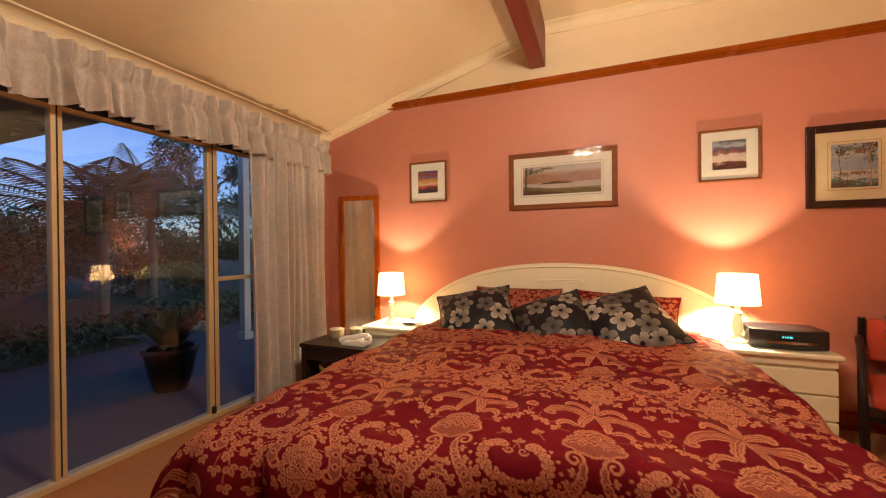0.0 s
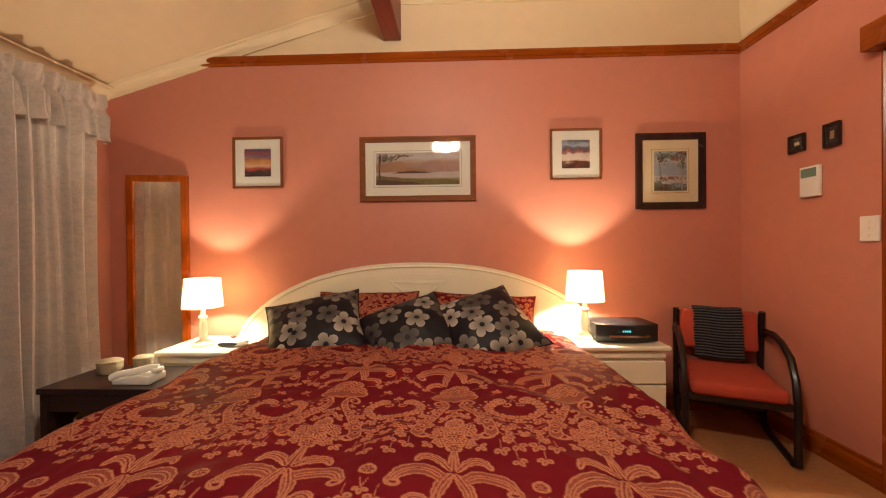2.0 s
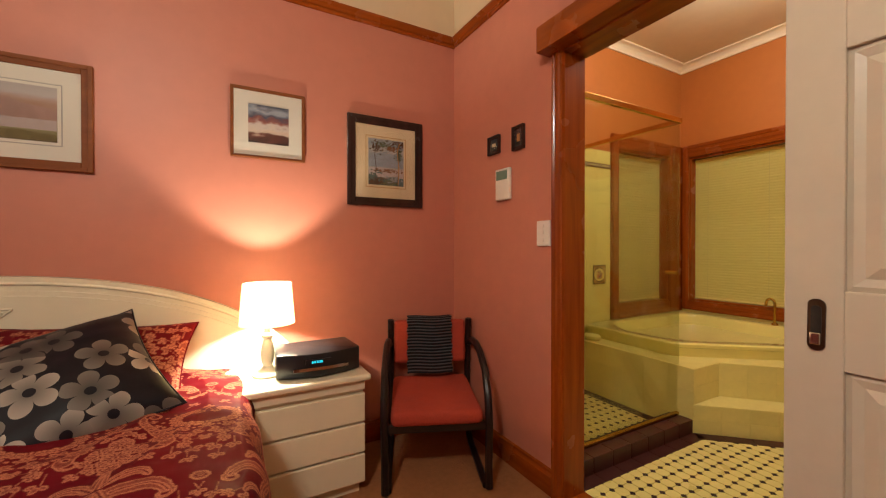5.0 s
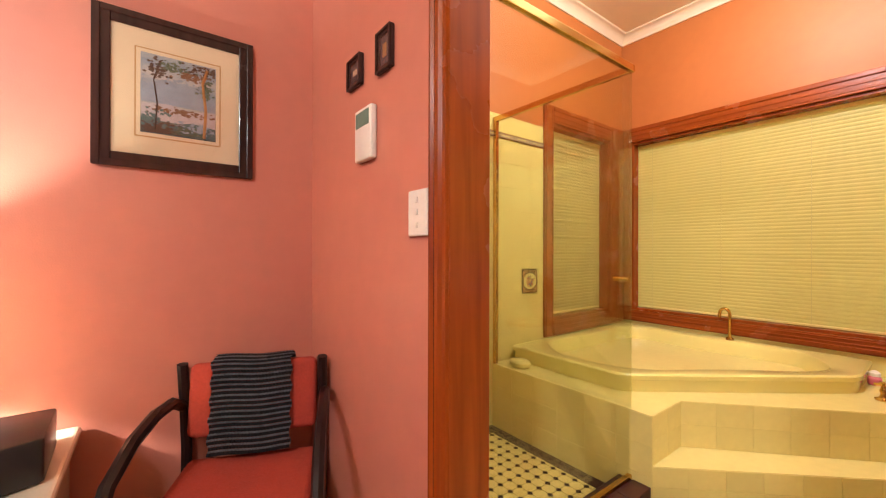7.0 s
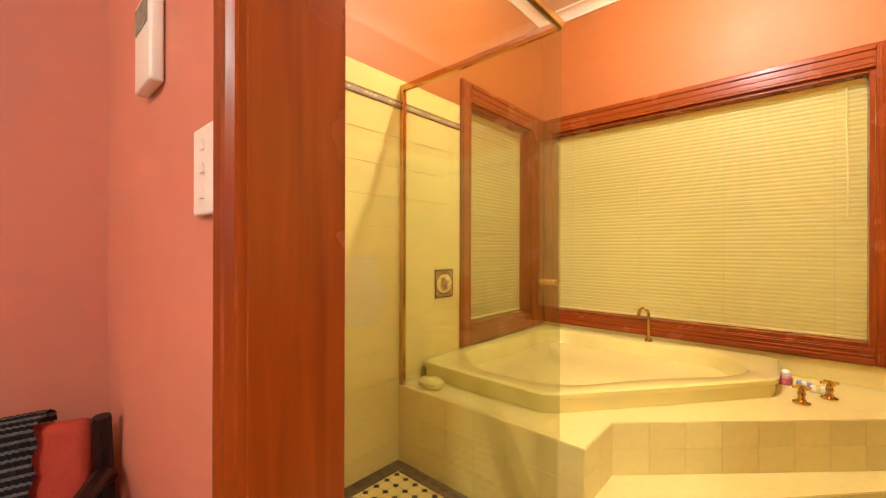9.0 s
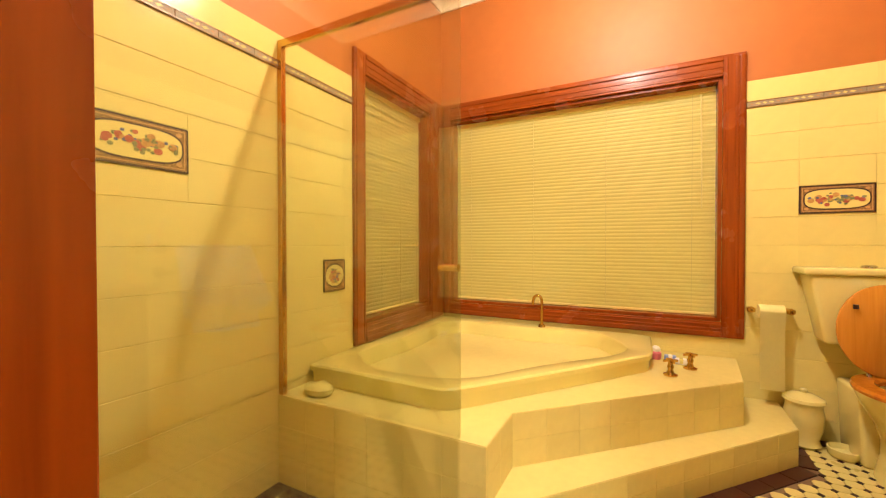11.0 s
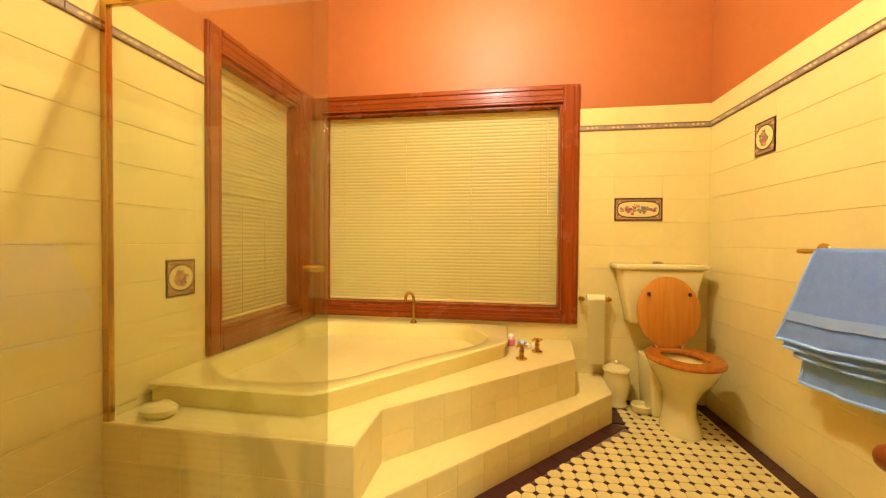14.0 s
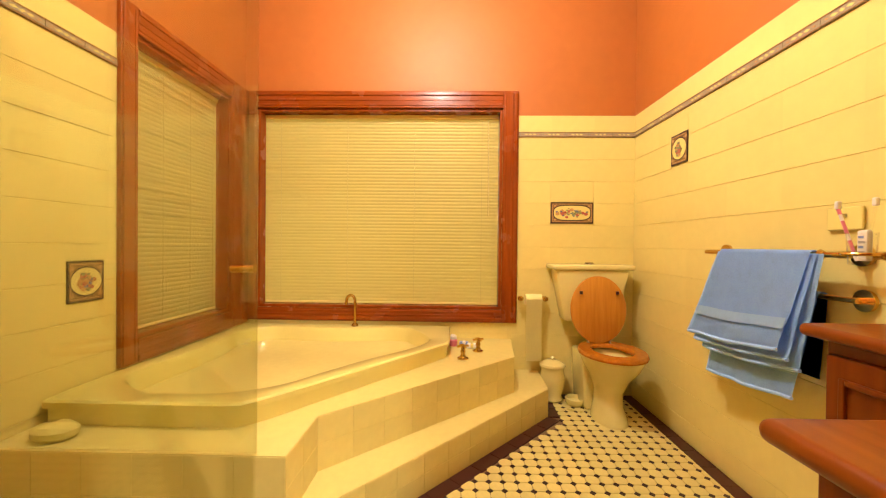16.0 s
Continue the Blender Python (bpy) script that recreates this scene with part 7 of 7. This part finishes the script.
def rect_minus(r, h):
    a0, a1, z0, z1 = r
    b0, b1, y0, y1 = h
    if b0 >= a1 or b1 <= a0 or y0 >= z1 or y1 <= z0:
        return [r]
    out = []
    if b0 > a0:
        out.append((a0, b0, z0, z1))
    if b1 < a1:
        out.append((b1, a1, z0, z1))
    m0, m1 = max(a0, b0), min(a1, b1)
    if y0 > z0:
        out.append((m0, m1, z0, y0))
    if y1 < z1:
        out.append((m0, m1, y1, z1))
    return out


def tile_at(axis, plane, inward, rect, parent, thick=0.0024):
    a0, a1, z0, z1 = rect
    w, h = round(a1 - a0 - 0.0001, 4), round(z1 - z0 - GAP, 4)
    if w < 0.012 or h < 0.012:
        return
    key = (axis, inward, w, h)
    if key not in TILE_MESHES:
        f0, f1 = sorted((0, inward * thick))
        b = box(-w / 2, w / 2, f0, f1, -h / 2, h / 2) if axis == "x" else box(f0, f1, -w / 2, w / 2, -h / 2, h / 2)
        front = [e for e in b.edges if all(abs(v.co[1 if axis == "x" else 0] - inward * thick) < 1e-6 for v in e.verts) and abs(e.verts[0].co.z - e.verts[1].co.z) < 1e-6]
        bmesh.ops.bevel(b, geom=front, offset=0.0012, segments=1, affect="EDGES")
        bmesh.ops.recalc_face_normals(b, faces=b.faces)
        me = bpy.data.meshes.new("tile")
        b.to_mesh(me)
        b.free()
        me.materials.append(TILE)
        TILE_MESHES[key] = me
    o = new("tile", TILE_MESHES[key])
    o.parent = parent
    c = ((a0 + a1) / 2, plane, (z0 + z1) / 2) if axis == "x" else (plane, (a0 + a1) / 2, (z0 + z1) / 2)
    o.location = c


def tile_wall(axis, plane, inward, a0, a1, start, holes, parent, low):
    rows = [(1.869, TT)]
    z = 1.831
    while z > low:
        rows.append((max(z - TH, low), z))
        z -= TH
    for z0, z1 in rows:
        a = start
        while a < a1:
            r = [(max(a, a0), min(a + TW, a1), z0, z1)]
            for h in holes:
                r = [q for p in r for q in rect_minus(p, h)]
            for q in r:
                if q[1] > q[0]:
                    tile_at(axis, plane, inward, q, parent)
            a += TW


tile_wall("x", NY, -1, 0.136, EX, 0.485 - 0.6, [(1.65, EX, 0.495, 3), (0.484, 0.786, 1.309, 1.463), (1.431, 1.587, 0.821, 0.986), (1.163, EX, 0, LZ)], wn_low, BF)
tile_wall("y", EX, -1, BSY, 0.05, -2.70, [(-1.87, 0.1, 0.515, 3), (-2.398, -2.099, 1.225, 1.375), (-1.83, 0.1, 0, LZ), (-2.02, -1.83, 0, STZ)], we_low, BF)
tile_wall("x", BSY, 1, 0.136, EX, 2.112 - 2.1, [(2.111, 2.266, 1.534, 1.706)], ws_low, BF)


# ledge and step facing tiles
def face_tiles(p0, p1, z0, z1, rows, width, parent_name):
    p0, p1 = Vector((*p0, 0)), Vector((*p1, 0))
    d = (p1 - p0)
    L = d.length
    d.normalize()
    nrm = Vector((d.y, -d.x, 0))
    k = max(1, round(L / width))
    w, h = L / k, (z1 - z0) / rows
    parent = bpy.data.objects[parent_name]
    b = box(-w / 2 + 0.0007, w / 2 - 0.0007, -0.004, 0.004, -h / 2 + 0.0007, h / 2 - 0.0007, 0.0007, seg=1)
    me = bpy.data.meshes.new("tile")
    b.to_mesh(me)
    b.free()
    me.materials.append(TILE_STEP)
    for i in range(k):
        for j in range(rows):
            o = new("tile", me)
            o.parent = parent
            c = p0 + d * (w * (i + 0.5)) - nrm * 0.002
            o.matrix_local = Matrix.Translation((c.x, c.y, z0 + h * (j + 0.5))) @ Matrix.Rotation(math.atan2(d.y, d.x), 4, "Z")


face_tiles((1.163, NY), C1, 0.0, LZ - 0.003, 3, 0.15, "bath_surround")
face_tiles(C1, C2, STZ, LZ - 0.003, 2, 0.15, "bath_surround")
face_tiles(C2, C3, STZ, LZ - 0.003, 2, 0.15, "bath_surround")
face_tiles(C3, (EX, -1.83), STZ, LZ - 0.003, 2, 0.15, "bath_surround")
face_tiles(C1, S3, BF, STZ - 0.003, 2, 0.15, "bath_step")
face_tiles(S3, (EX, -2.02), BF, STZ - 0.003, 2, 0.15, "bath_step")


# floor: octagons, dots and maroon border
def inside(p, poly):
    r = False
    for i in range(len(poly)):
        (x0, y0), (x1, y1) = poly[i], poly[i - 1]
        if (y0 > p[1]) != (y1 > p[1]) and p[0] < (x1 - x0) * (p[1] - y0) / (y1 - y0) + x0:
            r = not r
    return r


bath_floor = bpy.data.objects["floor_bathroom"]
P = 0.0625
ch, hf = 0.0150, P / 2 - 0.0013
octo = [(hf, ch - hf), (hf, hf - ch), (hf - ch, hf), (ch - hf, hf), (-hf, hf - ch), (-hf, ch - hf), (ch - hf, -hf), (hf - ch, -hf)]


def flat_mesh(name, pts, h, material):
    b = prism(pts, -0.004, h)
    me = bpy.data.meshes.new(name)
    b.to_mesh(me)
    b.free()
    me.materials.append(material)
    return me


me_o = flat_mesh("octagon_tile", octo, 0.001, OCT)
dr_ = ch - 0.0010
me_d = flat_mesh("dot_tile", [(dr_, 0), (0, dr_), (-dr_, 0), (0, -dr_)], 0.0012, DOT)
FREE = [(0.13, -0.955), (1.14, -0.955), (2.30, -2.065), (2.70, -2.075), (2.70, -2.64), (0.13, -2.64)]
SHOWER = [(0.20, -0.70), (1.10, -0.70), (1.10, 0.02), (0.20, 0.02)]
far_o, far_d = [], []
for poly in (FREE, SHOWER):
    x = 0.13 + P / 2
    while x < 2.75:
        y = -2.64 + P / 2
        while y < 0.05:
            near = 1.50 < x < 2.28 and y < -0.9
            if inside((x, y), poly):
                if near:
                    o = new("octagon_tile", me_o)
                    o.parent, o.location = bath_floor, (x, y, BF)
                else:
                    far_o.append((x, y))
            if inside((x + P / 2, y + P / 2), poly):
                if near:
                    o = new("dot_tile", me_d)
                    o.parent, o.location = bath_floor, (x + P / 2, y + P / 2, BF)
                else:
                    far_d.append((x + P / 2, y + P / 2))
            y += P
        x += P


def joined_tiles(name, pts, places, h, material):
    """The rest of the floor's tiles, joined into one part."""
    verts, faces = [], []
    k = len(pts)
    for x, y in places:
        s = len(verts)
        verts += [(x + a, y + b, BF + z) for z in (-0.004, h) for a, b in pts]
        faces.append([s + k + i for i in range(k)])
        faces += [(s + i, s + (i + 1) % k, s + k + (i + 1) % k, s + k + i) for i in range(k)]
    me = bpy.data.meshes.new(name)
    me.from_pydata(verts, [], faces)
    me.materials.append(material)
    o = new(name, me)
    o.parent = bath_floor
    tagged(o, kind="stuff")


joined_tiles("octagon_tiling", octo, far_o, 0.001, OCT)
joined_tiles("dot_tiling", [(dr_, 0), (0, dr_), (-dr_, 0), (0, -dr_)], far_d, 0.0012, DOT)


def border_strip(poly):
    part("border_tile", prism(poly, BF - 0.004, BF + 0.003), BORDER, bath_floor)


def border_run(p0, p1, width, count):
    """Maroon strip tiles from p0 to p1, to the right-hand side of the run."""
    a, b = Vector(p0), Vector(p1)
    d = (b - a) / count
    nrm = Vector((d.y, -d.x)).normalized() * width
    g = d.normalized() * 0.0015
    for i in range(count):
        q0, q1 = a + d * i + g, a + d * (i + 1) - g
        border_strip([tuple(q0), tuple(q1), tuple(q1 + nrm), tuple(q0 + nrm)])


border_run(C1, S3, 0.075, 11)
border_run((2.36, -2.007), (EX - 0.007, -2.022), 0.07, 3)
border_run((0.67, BSY + 0.082), (EX - 0.007, BSY + 0.082), 0.075, 14)
border_run((EX - 0.082, -2.09), (EX - 0.082, BSY + 0.083), -0.075, 4)
border_run((0.14, -0.887), (1.163, -0.887), 0.075, 7)
border_run((0.14, 0.078), (1.16, 0.078), 0.075, 7)
border_run((1.158, 0.0), (1.158, -0.74), 0.07, 5)
# door threshold and kerb tiles
structure("floor_threshold", box(-0.004, 0.134, DY1, DY0, -0.05, BF + 0.002, 0.002), CEDAR_Y, "timber threshold between carpet and tiles", "threshold")
# bathroom ceiling lights
for bx in (1.47, 0.86):
    by = -1.27
    t = thing("bathroom_light", (bx, by, BC), "lit round bathroom ceiling light", "ceiling light", "bathroom ceiling lights")
    part("ring", lathe([(0.075, 0), (0.078, -0.012), (0.06, -0.018), (0.055, -0.004)], (bx, by, BC), 26), WHITEPLASTIC, t, smooth=True)
    part("lens", lathe([(0.056, -0.002), (0.05, -0.01), (0.0, -0.014)], (bx, by, BC), 22), glow("bath_lamp_glow", (1.0, 0.86, 0.5), 8), t, smooth=True)
